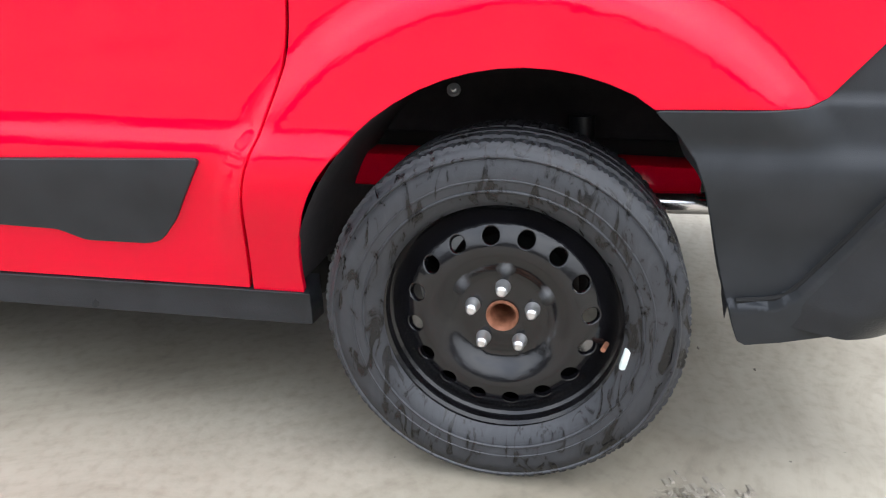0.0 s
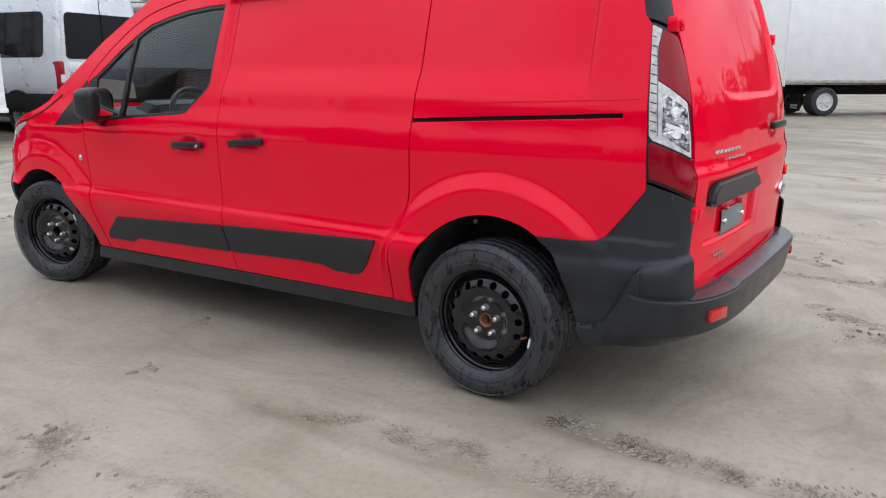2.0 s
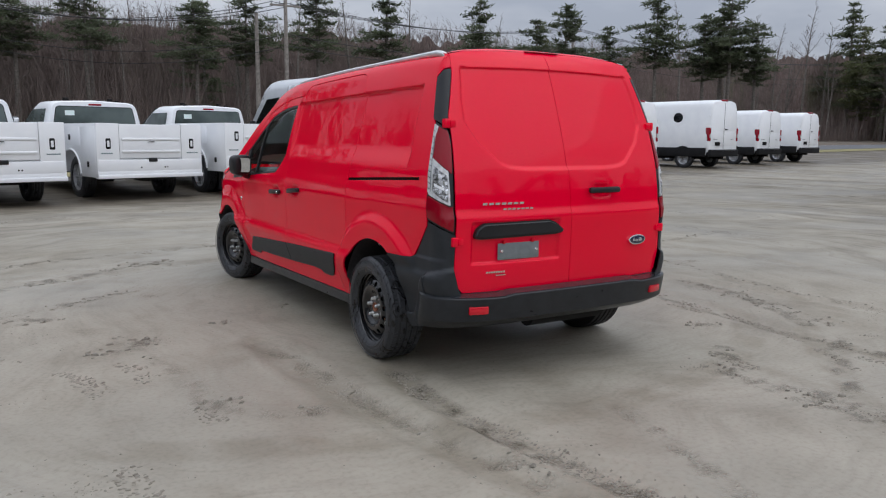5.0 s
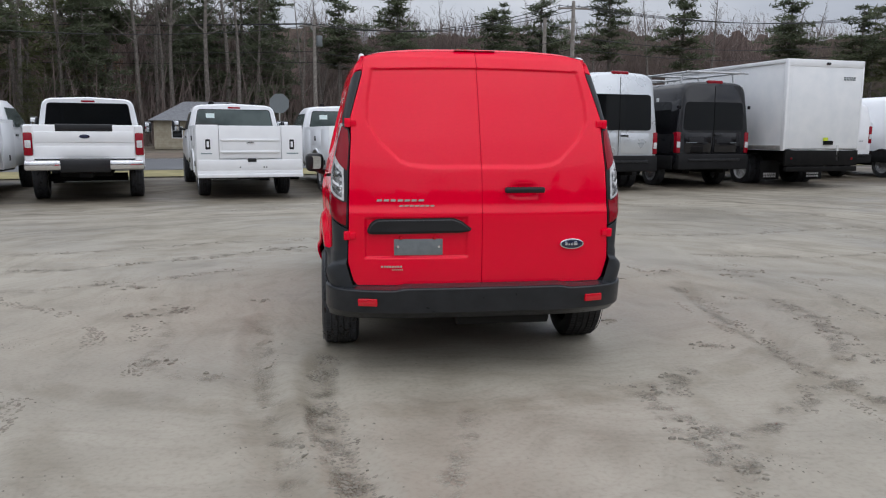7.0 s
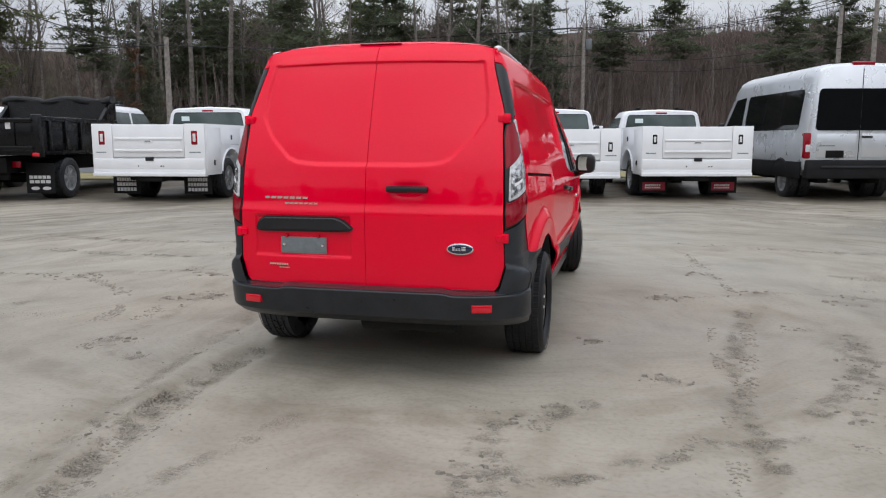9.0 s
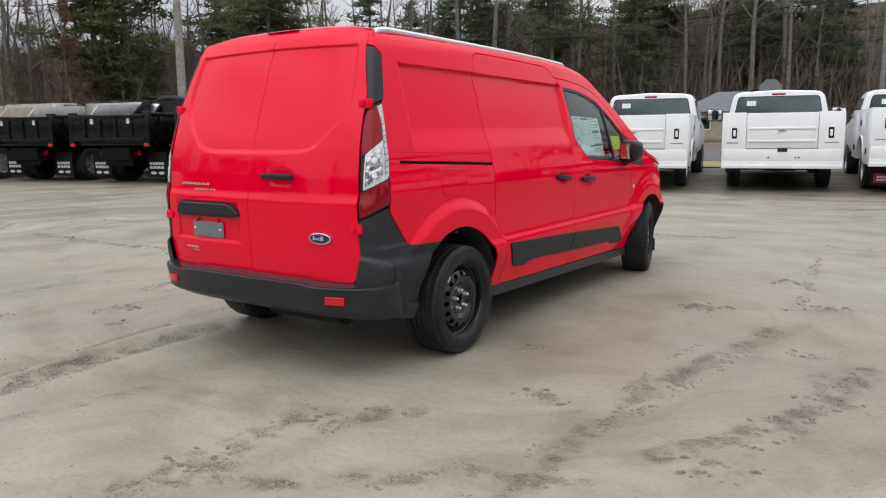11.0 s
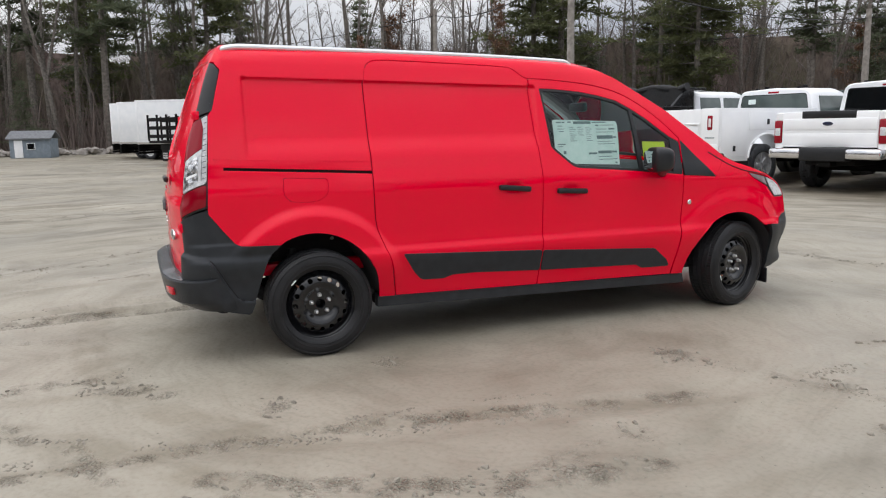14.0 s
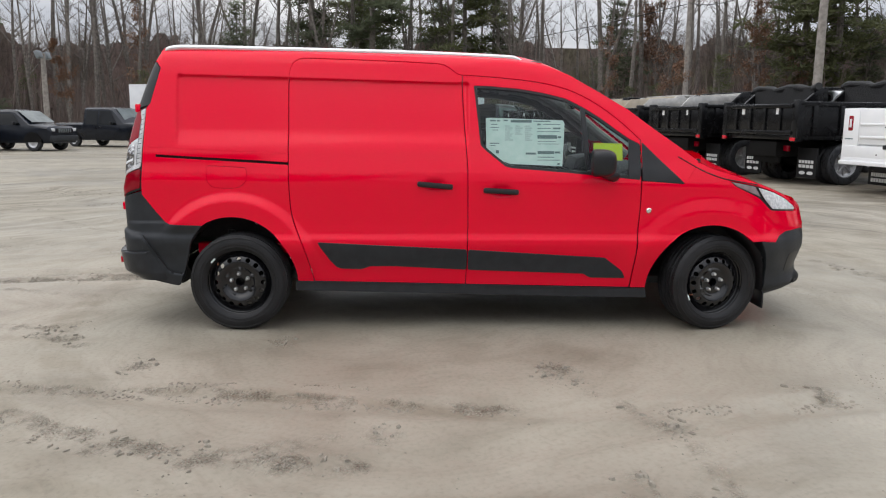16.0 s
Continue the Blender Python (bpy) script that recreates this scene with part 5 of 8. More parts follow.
# ---- wheels ----
def build_wheel(parent, m, hubmat=RUST):
    """A steel wheel, outer face towards +x, centre plane at x = 0."""
    w = new("wheel")
    w.parent = parent
    w.matrix_local = m
    prof = [(.205, -.090), (.216, -.104), (.240, -.114), (.270, -.113), (.291, -.104), (.3035, -.092)]
    tread = []
    for x0, x1 in ((-.092, -.062), (-.052, -.022), (-.014, .014), (.022, .052), (.062, .092)):
        rr = .3115 if abs(x0 + x1) < .12 else .3090
        tread += [(rr - .006, x0 - .0005), (rr, x0 + .001), (rr, x1 - .001), (rr - .006, x1 + .0005)]
    tp = prof[:-1] + [(.3005, -.096)] + tread + [(.3005, .096)] + [(r, -x) for r, x in prof[:-1][::-1]]
    n = 396

    def wob(j, k):
        r, x = tp[j]
        if r > .3075 and abs(x) > .06 and k % 4 == 0:
            return -.0032
        if r > .3075 and abs(x) > .02 and k % 6 == 0:
            return -.0022
        if .296 < r < .3035 and k % 4 == 0:
            return -.0014
        return 0
    part("tyre", lathe(tp, n, 0, wob), TYRE, w, "dusty black tyre with wet smears", 40)
    for r in (.289, .252, .234):
        ridges = bmesh.new()
        add_lathe(ridges, [(r - .003, .1125 if r < .29 else .1035), (r - .001, .1150 if r < .29 else .1065), (r + .001, .1150 if r < .29 else .1062), (r + .003, .1125 if r < .29 else .1025)], 96)
        part("sidewall_ridge", ridges, TYRE, w)
    rp = [(.186, -.10), (.190, .03), (.196, .050), (.203, .055), (.206, .070), (.212, .074), (.215, .086), (.2215, .093), (.2245, .095), (.2255, .091), (.2255, .084), (.212, .074)]
    rim = part("rim", lathe(rp, 72), GLOSSBLACK, w, "gloss black steel rim")
    # pressed disc with its ring of holes

    def face_x(r):
        return sum(press(r + d) for d in (-.006, -.003, 0, .003, .006)) / 5

    def press(r):
        return np.interp(r, [.0, .026, .029, .046, .066, .072, .084, .100, .118, .132, .146, .164, .172, .182, .192, .202], [.064, .064, .068, .066, .066, .064, .068, .082, .090, .091, .087, .077, .072, .058, .052, .050])

    def disc(u, v):
        r = np.hypot(u, v)
        return np.stack([face_x(r), u, v], 1)
    ring = [(.202 * math.cos(2 * math.pi * k / 72), .202 * math.sin(2 * math.pi * k / 72)) for k in range(72)]
    holes = [[(.026 * math.cos(2 * math.pi * k / 24), .026 * math.sin(2 * math.pi * k / 24)) for k in range(24)]]
    for i in range(16):
        a = 2 * math.pi * (i + .35) / 16
        cy, cz = .1515 * math.cos(a), .1515 * math.sin(a)
        holes.append([(cy + .0166 * math.cos(2 * math.pi * k / 16), cz + .0166 * math.sin(2 * math.pi * k / 16)) for k in range(16)])
    skin("disc", ring, disc, GLOSSBLACK, w, holes, h=.009, depth=.010, label="gloss black wheel disc with round holes")
    part("hub", lathe([(0, -.01), (.017, -.01), (.020, .020), (.0225, .066), (.0265, .072), (.0285, .068), (.0285, .03)], 32), hubmat, w, "rusty open hub")
    for i in range(5):
        a = 2 * math.pi * (i + .25) / 5
        nb = lathe([(0, .094), (.006, .094), (.0095, .090), (.0105, .076), (.013, .072), (.014, .060)], 14)
        bmesh.ops.translate(nb, vec=(0, .054 * math.cos(a), .054 * math.sin(a)), verts=nb.verts)
        part("wheel_nut", nb, ZINC, w, "zinc wheel nut")
    part("valve", tube([(.066, .182 * math.cos(.2), -.182 * math.sin(.2)), (.092, .176 * math.cos(.2), -.176 * math.sin(.2))], .0045, 8), RUST, w)
    bal = box(-.007, .007, -.010, .008, -.020, .020, .004)
    bmesh.ops.transform(bal, matrix=Matrix.Rotation(radians(-12), 4, 'X') @ pose(.098, .218, 0, 0, 0, 0), verts=bal.verts)
    part("balance_weight", bal, PAPER, w, "white balance weight")
    part("brake_drum", lathe([(0, -.02), (.120, -.02), (.124, -.03), (.124, -.09), (0, -.09)], 40), DARK, w)
    return w


wr = build_wheel(van, pose(-.785, .008, .321) @ pose(0, 0, 0, 0, 0, 180) @ pose(0, 0, 0, 0, 0, 0))


clean_meshes = {}


def wheel_copy(src, m, clean=False):
    made = {}
    for o in (src, *src.children_recursive):
        made[o] = o.copy()
        scene.collection.objects.link(made[o])
        made[o].parent = made.get(o.parent, o.parent)
        made[o].matrix_parent_inverse = o.matrix_parent_inverse
    made[src].matrix_local = m
    for o in made.values():
        if o.name.startswith("hub"):
            o.data = o.data.copy()
            o.data.materials[0] = GLOSSBLACK
            tagged(o, "black wheel hub")
        if clean and o.type == 'MESH' and o.data.materials[0] == TYRE:
            if o.data not in clean_meshes:
                clean_meshes[o.data] = o.data.copy()
                clean_meshes[o.data].materials[0] = CLEANTYRE
            o.data = clean_meshes[o.data]
            if o.name.startswith("tyre"):
                tagged(o, "clean black tyre")
    return made[src]


wheel_copy(wr, pose(.785, .008, .321, 150, 0, 0), True)
wheel_copy(wr, pose(.775, 3.062, .319, 215, 0, 14), True)
wheel_copy(wr, pose(-.775, 3.062, .319, 40, 0, 180 + 14))


# ---- the yard ----
def ground_z(x, y):
    x, y = np.asarray(x, float), np.asarray(y, float)
    return .03 * np.clip(y - 12.5, 0, 3.5) + .012 * np.clip(y - 16, 0, 120) + .006 * np.clip(-x - 40, 0, 60)


def gz(x, y):
    return float(ground_z(x, y))


# wheel ruts: centre lines of bent tracks over the yard
RUTS = [[(-.84, -.30), (-.88, -.80), (-.81, -1.65), (-.70, -2.25), (-.48, -3.1), (-.1, -4.4)], [(-1.34, .71), (-1.29, -.45), (-1.14, -1.45), (-.95, -2.3), (-.6, -3.6)], [(1.5, -3.6), (1.75, -1.94), (1.95, -.8), (2.14, .36), (2.28, 2.23), (2.0, 5.0)], [(3.2, -5.2), (3.4, -2.4), (3.0, .4), (2.2, 3.2)], [(-6, 4.2), (-3, 3.6), (0, 4.4), (5, 5.4), (9, 5.6)],
        [(-9, 6.0), (-4, 5.4), (1, 6.0), (8, 7.4)], [(3.4, -4.5), (4.3, -1.0), (4.6, 2.5), (3.6, 6.5)], [(-7, 1.0), (-4, .2), (-2.5, -1.2), (-1.8, -4)], [(-14, 2.0), (-8, 1.0), (-4.5, 2.4), (-1, 5.2)], [(-18, -1.5), (-10, -2.2), (-3, -3.6), (2, -7)], [(-16, -4.0), (-9, -4.2), (-3, -5.8)]]
rut_pts = np.concatenate([np.array(curve(r, 14)) for r in RUTS])
rut_id = np.concatenate([np.full(len(curve(r, 14)), i) for i, r in enumerate(RUTS)])


def relief(x, y):
    """Ruts and slight swells in the mud."""
    z = .010 * np.array([noise.noise(Vector((a * .45, b * .45, 3.1))) for a, b in zip(x, y)]) + .005 * np.array([noise.noise(Vector((a * 1.9, b * 1.9, 7.7))) for a, b in zip(x, y)]) + .004 * np.array([noise.noise(Vector((a * 6.5, b * 6.5, 1.7))) for a, b in zip(x, y)])
    for i in range(len(RUTS)):
        q = rut_pts[rut_id == i]
        d = np.min(np.hypot(x[:, None] - q[None, :, 0], y[:, None] - q[None, :, 1]), 1)
        k = 1.9 if i < 2 else 1.0
        z = z - .011 * k * np.exp(-(d / .11) ** 4) + .005 * k * np.exp(-((d - .17) / .05) ** 2)
    near = np.exp(-((np.hypot(np.abs(x) - .79, np.minimum(np.abs(y), np.abs(y - 3.06)))) / .35) ** 2)
    return z * (1 - near) + .011 * near


def axis(lo, hi, fine_lo, fine_hi, step):
    a = list(np.arange(fine_lo, fine_hi + 1e-6, step))
    d, p = step, fine_hi
    while p < hi:
        d *= 1.12
        p += d
        a.append(min(p, hi))
    d, p = step, fine_lo
    while p > lo:
        d *= 1.12
        p -= d
        a.insert(0, max(p, lo))
    return np.array(a)


gx, gy = axis(-400, 400, -3.8, 5.2, .038), axis(-400, 400, -5.4, 5.0, .038)
X, Y = np.meshgrid(gx, gy)
Z = ground_z(X, Y)
near = (np.abs(X) < 26) & (np.abs(Y) < 26)
Z[near] += relief(X[near], Y[near])
nx, ny = len(gx), len(gy)
me = bpy.data.meshes.new("ground")
idx = np.arange(nx * ny).reshape(ny, nx)
quads = np.stack([idx[:-1, :-1], idx[:-1, 1:], idx[1:, 1:], idx[1:, :-1]], -1).reshape(-1, 4)
me.from_pydata(np.stack([X, Y, Z], -1).reshape(-1, 3).tolist(), [], quads.tolist())
# darker bands where tyres have pressed the clay
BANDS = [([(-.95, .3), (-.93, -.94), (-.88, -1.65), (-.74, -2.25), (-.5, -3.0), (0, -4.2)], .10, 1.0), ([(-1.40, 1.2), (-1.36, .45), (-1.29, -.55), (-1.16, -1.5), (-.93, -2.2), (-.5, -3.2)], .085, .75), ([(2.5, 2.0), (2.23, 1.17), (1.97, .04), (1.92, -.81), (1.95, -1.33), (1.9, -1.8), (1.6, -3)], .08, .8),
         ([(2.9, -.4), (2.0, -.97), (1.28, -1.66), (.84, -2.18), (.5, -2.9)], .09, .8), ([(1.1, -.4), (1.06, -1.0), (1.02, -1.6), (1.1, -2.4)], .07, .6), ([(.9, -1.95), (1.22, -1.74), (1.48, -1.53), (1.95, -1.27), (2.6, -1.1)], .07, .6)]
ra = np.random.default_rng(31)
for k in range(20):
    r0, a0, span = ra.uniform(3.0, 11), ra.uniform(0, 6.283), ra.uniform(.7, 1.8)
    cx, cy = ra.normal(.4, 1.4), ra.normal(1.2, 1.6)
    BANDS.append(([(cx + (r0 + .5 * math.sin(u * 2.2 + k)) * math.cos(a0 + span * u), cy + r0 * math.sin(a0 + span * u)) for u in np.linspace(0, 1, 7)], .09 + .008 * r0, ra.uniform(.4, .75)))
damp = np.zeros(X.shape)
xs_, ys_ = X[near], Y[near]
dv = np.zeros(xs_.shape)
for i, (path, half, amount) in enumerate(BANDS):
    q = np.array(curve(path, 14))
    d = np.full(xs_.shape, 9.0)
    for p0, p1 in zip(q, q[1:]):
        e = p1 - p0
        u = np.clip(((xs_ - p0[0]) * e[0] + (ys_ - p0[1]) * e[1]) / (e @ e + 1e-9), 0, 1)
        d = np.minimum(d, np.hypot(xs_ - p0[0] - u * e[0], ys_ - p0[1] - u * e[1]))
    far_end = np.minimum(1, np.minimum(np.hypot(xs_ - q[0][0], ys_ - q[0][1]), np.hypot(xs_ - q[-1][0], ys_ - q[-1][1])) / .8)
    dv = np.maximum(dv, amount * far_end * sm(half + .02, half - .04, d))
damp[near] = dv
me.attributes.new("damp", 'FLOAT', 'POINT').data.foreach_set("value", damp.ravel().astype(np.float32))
# tracks and trampled spots where the tread has broken the surface: path, half width, strength
CHURN = [([(-.89, -.32), (-.90, -.6), (-.90, -.9), (-.89, -1.4), (-.82, -1.8), (-.70, -2.3), (-.45, -3.1)], .10, 1.0), ([(-1.36, .7), (-1.32, .4), (-1.2, -.8), (-1.02, -1.8), (-.95, -2.3)], .09, .6), ([(2.25, 1.6), (2.16, .95), (2.04, .34), (1.95, -.57), (1.97, -1.0), (1.98, -1.5)], .075, .85),
         ([(.9, -1.95), (1.24, -1.73), (1.46, -1.52), (1.60, -1.48)], .07, .9), ([(1.60, -1.34), (1.84, -1.24), (2.15, -1.12)], .06, .8), ([(2.30, -.75), (2.40, -.55), (2.58, -.19), (2.78, .38), (2.85, .9)], .10, .85), ([(2.45, -.8), (2.53, -.59), (2.71, -.09), (2.74, .3), (2.6, .8)], .07, .7),
         ([(1.17, -.9), (.95, -1.15), (.81, -1.31), (.80, -1.75), (.85, -2.2)], .12, .8), ([(-.15, -1.4), (-.33, -2.01), (-.5, -2.5)], .08, .5), ([(-2.3, 1.6), (-2.1, 1.05), (-1.95, .2), (-1.9, -.35), (-1.6, -.7)], .09, .45), ([(3.3, 2.3), (2.6, 2.3), (1.7, 1.9)], .08, .4),
         ([(-5.5, 3.2), (-3.8, 3.0), (-2.6, 3.6), (-1.4, 4.3)], .12, .9), ([(-6.5, 4.4), (-4.4, 4.1), (-2.0, 5.0), (1.0, 5.6)], .12, .8), ([(-7, 1.6), (-4.6, 1.6), (-3.0, 2.2), (-1.8, 2.9)], .10, .8), ([(2.0, 5.4), (4.4, 5.0), (7.0, 5.6)], .12, .7), ([(3.2, 3.4), (4.6, 3.0), (6.4, 3.4)], .10, .7),
         ([(-5, -4.0), (-3.6, -2.6), (-3.2, -1.2), (-3.4, .6)], .09, .5), ([(-9, .6), (-6.5, .2), (-4.5, -.6), (-3.0, -2.2)], .11, .7), ([(4.2, -3.2), (3.4, -1.6), (3.3, .2), (3.6, 1.8)], .09, .5)]
SPOTS = [(1.71, 1.90, .20, 1), (1.14, .33, .12, .9), (1.60, -.40, .14, .8), (.84, -1.24, .16, .9), (.84, -1.76, .18, .8), (-1.93, -.32, .15, .9), (-3.81, 1.63, .25, .9), (3.29, 2.23, .22, .7), (2.51, -.77, .14, .8), (-2.02, 1.08, .17, 1), (-2.28, .94, .15, .8), (-1.39, 4.3, .28, 1), (-1.54, -.67, .12, .7), (2.77, .25, .15, .8),
         (2.5, 2.32, .14, .8), (2.55, 1.01, .12, .7), (3.07, 1.98, .15, .6), (2.08, 3.15, .18, .8), (.79, -2.17, .18, .9), (-2.6, 2.07, .20, .9), (-.91, 1.71, .09, .6), (-1.44, 1.38, .09, .6)]
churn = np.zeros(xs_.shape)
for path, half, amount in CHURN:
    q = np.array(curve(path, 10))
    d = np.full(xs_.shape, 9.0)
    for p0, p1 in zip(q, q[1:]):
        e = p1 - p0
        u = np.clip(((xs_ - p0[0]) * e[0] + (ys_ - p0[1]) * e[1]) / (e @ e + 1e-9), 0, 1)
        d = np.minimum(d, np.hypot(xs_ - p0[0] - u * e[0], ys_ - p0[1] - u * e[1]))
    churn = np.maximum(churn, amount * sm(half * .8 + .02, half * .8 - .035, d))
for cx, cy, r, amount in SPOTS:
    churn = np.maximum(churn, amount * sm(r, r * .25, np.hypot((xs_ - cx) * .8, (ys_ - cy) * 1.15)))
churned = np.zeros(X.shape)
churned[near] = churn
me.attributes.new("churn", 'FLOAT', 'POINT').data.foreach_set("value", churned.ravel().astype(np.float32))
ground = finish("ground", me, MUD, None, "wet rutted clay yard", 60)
tagged(ground, "wet rutted grey clay yard with tyre tracks", "ground", kind="structure")

# crumbs of mud along the ruts and scattered clods
rng = np.random.default_rng(5)
cv, cf = [], []


def clod(x, y, r):
    k = len(cv)
    z = gz(x, y) + float(relief(np.array([x]), np.array([y]))[0]) - r * .35
    a0 = rng.uniform(0, 6.28)
    e = rng.uniform(.6, 1.4)
    for j in range(5):
        a = a0 + j * 1.2566
        s = r * rng.uniform(.7, 1.3)
        cv.append((x + s * math.cos(a) * e, y + s * math.sin(a) / e, z + r * rng.uniform(0, .3)))
    cv.append((x + r * rng.uniform(-.3, .3), y + r * rng.uniform(-.3, .3), z + r * rng.uniform(.7, 1.1)))
    for j in range(5):
        cf.append((k + j, k + (j + 1) % 5, k + 5))


def lump(x, y, r, turn, stretch):
    """A torn slab of clay, long and low, with a ragged top."""
    k = len(cv)
    z = gz(x, y) + float(relief(np.array([x]), np.array([y]))[0])
    c, s_ = math.cos(turn), math.sin(turn)
    for rad, up, n in ((1.0, -.12, 7), (.62, .50, 7)):
        for j in range(n):
            a = j * 6.2832 / n
            q = r * rad * rng.uniform(.7, 1.25)
            u, v = q * stretch * math.cos(a), q * math.sin(a) / stretch
            cv.append((x + u * c - v * s_, y + u * s_ + v * c, z + r * up * rng.uniform(.6, 1.3)))
    for j in range(7):
        cf.append((k + j, k + (j + 1) % 7, k + 7 + (j + 1) % 7, k + 7 + j))
    cf.append(tuple(k + 7 + j for j in range(7)))


for cx, cy, r, amount in SPOTS:
    for _ in range(int(130 * r * amount)):
        a, q = rng.uniform(0, 6.283), r * math.sqrt(rng.random())
        x, y = cx + 1.15 * q * math.cos(a), cy + .8 * q * math.sin(a)
        if noise.noise(Vector((x * 7, y * 7, 4.0))) > -.12:
            lump(x, y, rng.uniform(.006, .022), rng.normal(.2, .5), rng.uniform(1.0, 1.7))
for path, half, amount in CHURN:
    q = curve(path, 10)
    for p0, p1 in zip(q, q[1:]):
        e = Vector((p1[0] - p0[0], p1[1] - p0[1]))
        for _ in range(int(26 * e.length * amount * (1.8 if half > .095 else 1))):
            u, w = rng.random(), rng.uniform(-half, half) * .9
            x, y = p0[0] + e.x * u - e.y / max(e.length, 1e-6) * w, p0[1] + e.y * u + e.x / max(e.length, 1e-6) * w
            if noise.noise(Vector((x * 3.2, y * 3.2, 6.0))) > .02 and not (abs(x) < 1.0 and -.2 < y < 4):
                lump(x, y, rng.uniform(.005, .017), math.atan2(e.y, e.x) + 1.571 + rng.normal(0, .4), rng.uniform(1.0, 1.8))
centres = [(-1.87, -.37, .10), (1.6, -.40, .09), (2.6, 1.0, .12), (1.757, 1.87, .20), (.92, -2.1, .22), (-2.0, 1.1, .18), (-3.0, 2.39, .14), (-1.5, -.65, .10), (-1.9, -.3, .12), (.77, -1.1, .12), (2.6, 2.3, .2), (1.76, 1.92, .16), (-1.7, 2.6, .12), (3.3, .2, .2), (4.0, -.8, .25), (3.6, 1.6, .2), (-2.6, -1.0, .22), (-3.0, .2, .25), (1.2, -3.2, .3), (2.4, -2.2, .25), (-.2, -3.0, .2), (2.9, -3.6, .25), (-2.4, -3.2, .25), (3.4, 2.6, .2), (2.0, 3.6, .3), (-3.4, 3.8, .3)]
for cx, cy, r in centres:
    for _ in range(int(50 * r / .15)):
        a, q = rng.uniform(0, 6.28), r * abs(rng.normal(0, .6))
        clod(cx + 1.7 * q * math.cos(a), cy + .8 * q * math.sin(a), rng.uniform(.002, .009))
for i in range(len(RUTS)):
    q = rut_pts[rut_id == i]
    for _ in range(120):
        p = q[rng.integers(len(q))]
        if abs(p[0]) < 12 and p[1] < 9 and noise.noise(Vector((p[0] * .8, p[1] * .8, i))) > -.12:
            clod(p[0] + rng.normal(0, .13), p[1] + rng.normal(0, .13), rng.uniform(.002, .009))
for _ in range(1500):
    x, y = rng.uniform(-5, 6), rng.uniform(-6.5, 6)
    if noise.noise(Vector((x * .9, y * .9, 20))) > .05:
        clod(x, y, rng.uniform(.002, .008))
# crumbs dropped in long arcs where wheels have turned
for k in range(24):
    r0 = rng.uniform(2.4, 11.5)
    cx, cy = rng.normal(.4, 1.3), rng.normal(1.2, 1.6)
    a0, span = rng.uniform(0, 6.283), rng.uniform(.6, 2.0)
    n = int(130 * span * min(r0, 6) / 2)
    for _ in range(n):
        u = rng.random()
        a = a0 + span * u
        q = r0 + .5 * math.sin(u * 2.2 + k) + rng.normal(0, .035) + (.13 if rng.random() < .5 else 0)
        x, y = cx + q * math.cos(a), cy + q * math.sin(a)
        if y > 11 or noise.noise(Vector((x * .9, y * .9, k * 1.7))) < .04 or (abs(x) < 1.0 and -.9 < y < 4):
            continue
        far = max(0.0, math.hypot(x, y - 1.2) - 4.0)
        clod(x, y, rng.uniform(.003, .008) * (1 + .22 * far))
for cx, cy, r in centres:
    for _ in range(50):
        a, q = rng.uniform(0, 6.28), 1.5 * r * abs(rng.normal(0, .7))
        x, y = cx + 1.6 * q * math.cos(a), cy + q * math.sin(a)
        if noise.noise(Vector((x * 6, y * 6, 2.2))) > -.05:
            clod(x, y, rng.uniform(.002, .006))
me = bpy.data.meshes.new("mud_clods")
me.from_pydata(cv, [], cf)
mc = finish("mud_clods", me, CRUMB, None, "", 0)
tagged(mc, "dark crumbs of wet mud lying along the ruts", "mud", kind="stuff")

# tread prints: rows of small squeezed-up lugs in torn patches along the tracks
tv, tf = [], []


def lugs(path, half, keep, seed, size=1.0):
    q = curve(path, 60)
    run, step = 0.0, .026 * size
    for a, b in zip(q, q[1:]):
        a, b = Vector(a), Vector(b)
        d = b - a
        L = d.length
        if L < 1e-6:
            continue
        d.normalize()
        s = Vector((-d.y, d.x))
        while run < L:
            c0 = a + d * run
            edge = noise.noise(Vector((c0.x * 2.2, c0.y * 2.2, seed)))
            if edge > keep:
                for off in np.arange(-half, half + .001, .029 * size):
                    n2 = noise.noise(Vector((c0.x * 7 + off * 9, c0.y * 7, seed + 5)))
                    if rng.random() < (.10 if keep < -.4 else .25) or n2 < (-.40 if keep < -.4 else -.12) + .8 * (abs(off) / half) ** 4 - (.05 if keep < -.4 else .4) * edge:
                        continue
                    lean = .5 if off > 0 else -.5
                    c = c0 + s * (off + rng.normal(0, .007)) + d * (lean * off * .5 + rng.normal(0, .007))
                    k = len(tv)
                    z = gz(c.x, c.y) + float(relief(np.array([c.x]), np.array([c.y]))[0])
                    h = rng.uniform(.001, .007) * size
                    grow = rng.uniform(.55, 1.25)
                    e = (d + s * lean).normalized()
                    g = Vector((-e.y, e.x))
                    for u, v in ((-.008, -.014), (.008, -.013), (.009, .013), (-.008, .015)):
                        p = c + (e * u * rng.uniform(.7, 1.4) + g * v * rng.uniform(.6, 1.3)) * size * grow
                        tv.append((p.x, p.y, z - .003))
                    for u, v in ((-.004, -.009), (.004, -.009), (.004, .009), (-.004, .009)):
                        p = c + (e * u + g * v) * size * grow
                        tv.append((p.x, p.y, z + h * rng.uniform(.7, 1.1)))
                    for i in range(4):
                        j = (i + 1) % 4
                        tf.append((k + i, k + j, k + 4 + j, k + 4 + i))
                    tf.append((k + 4, k + 5, k + 6, k + 7))
            run += step
        run -= L


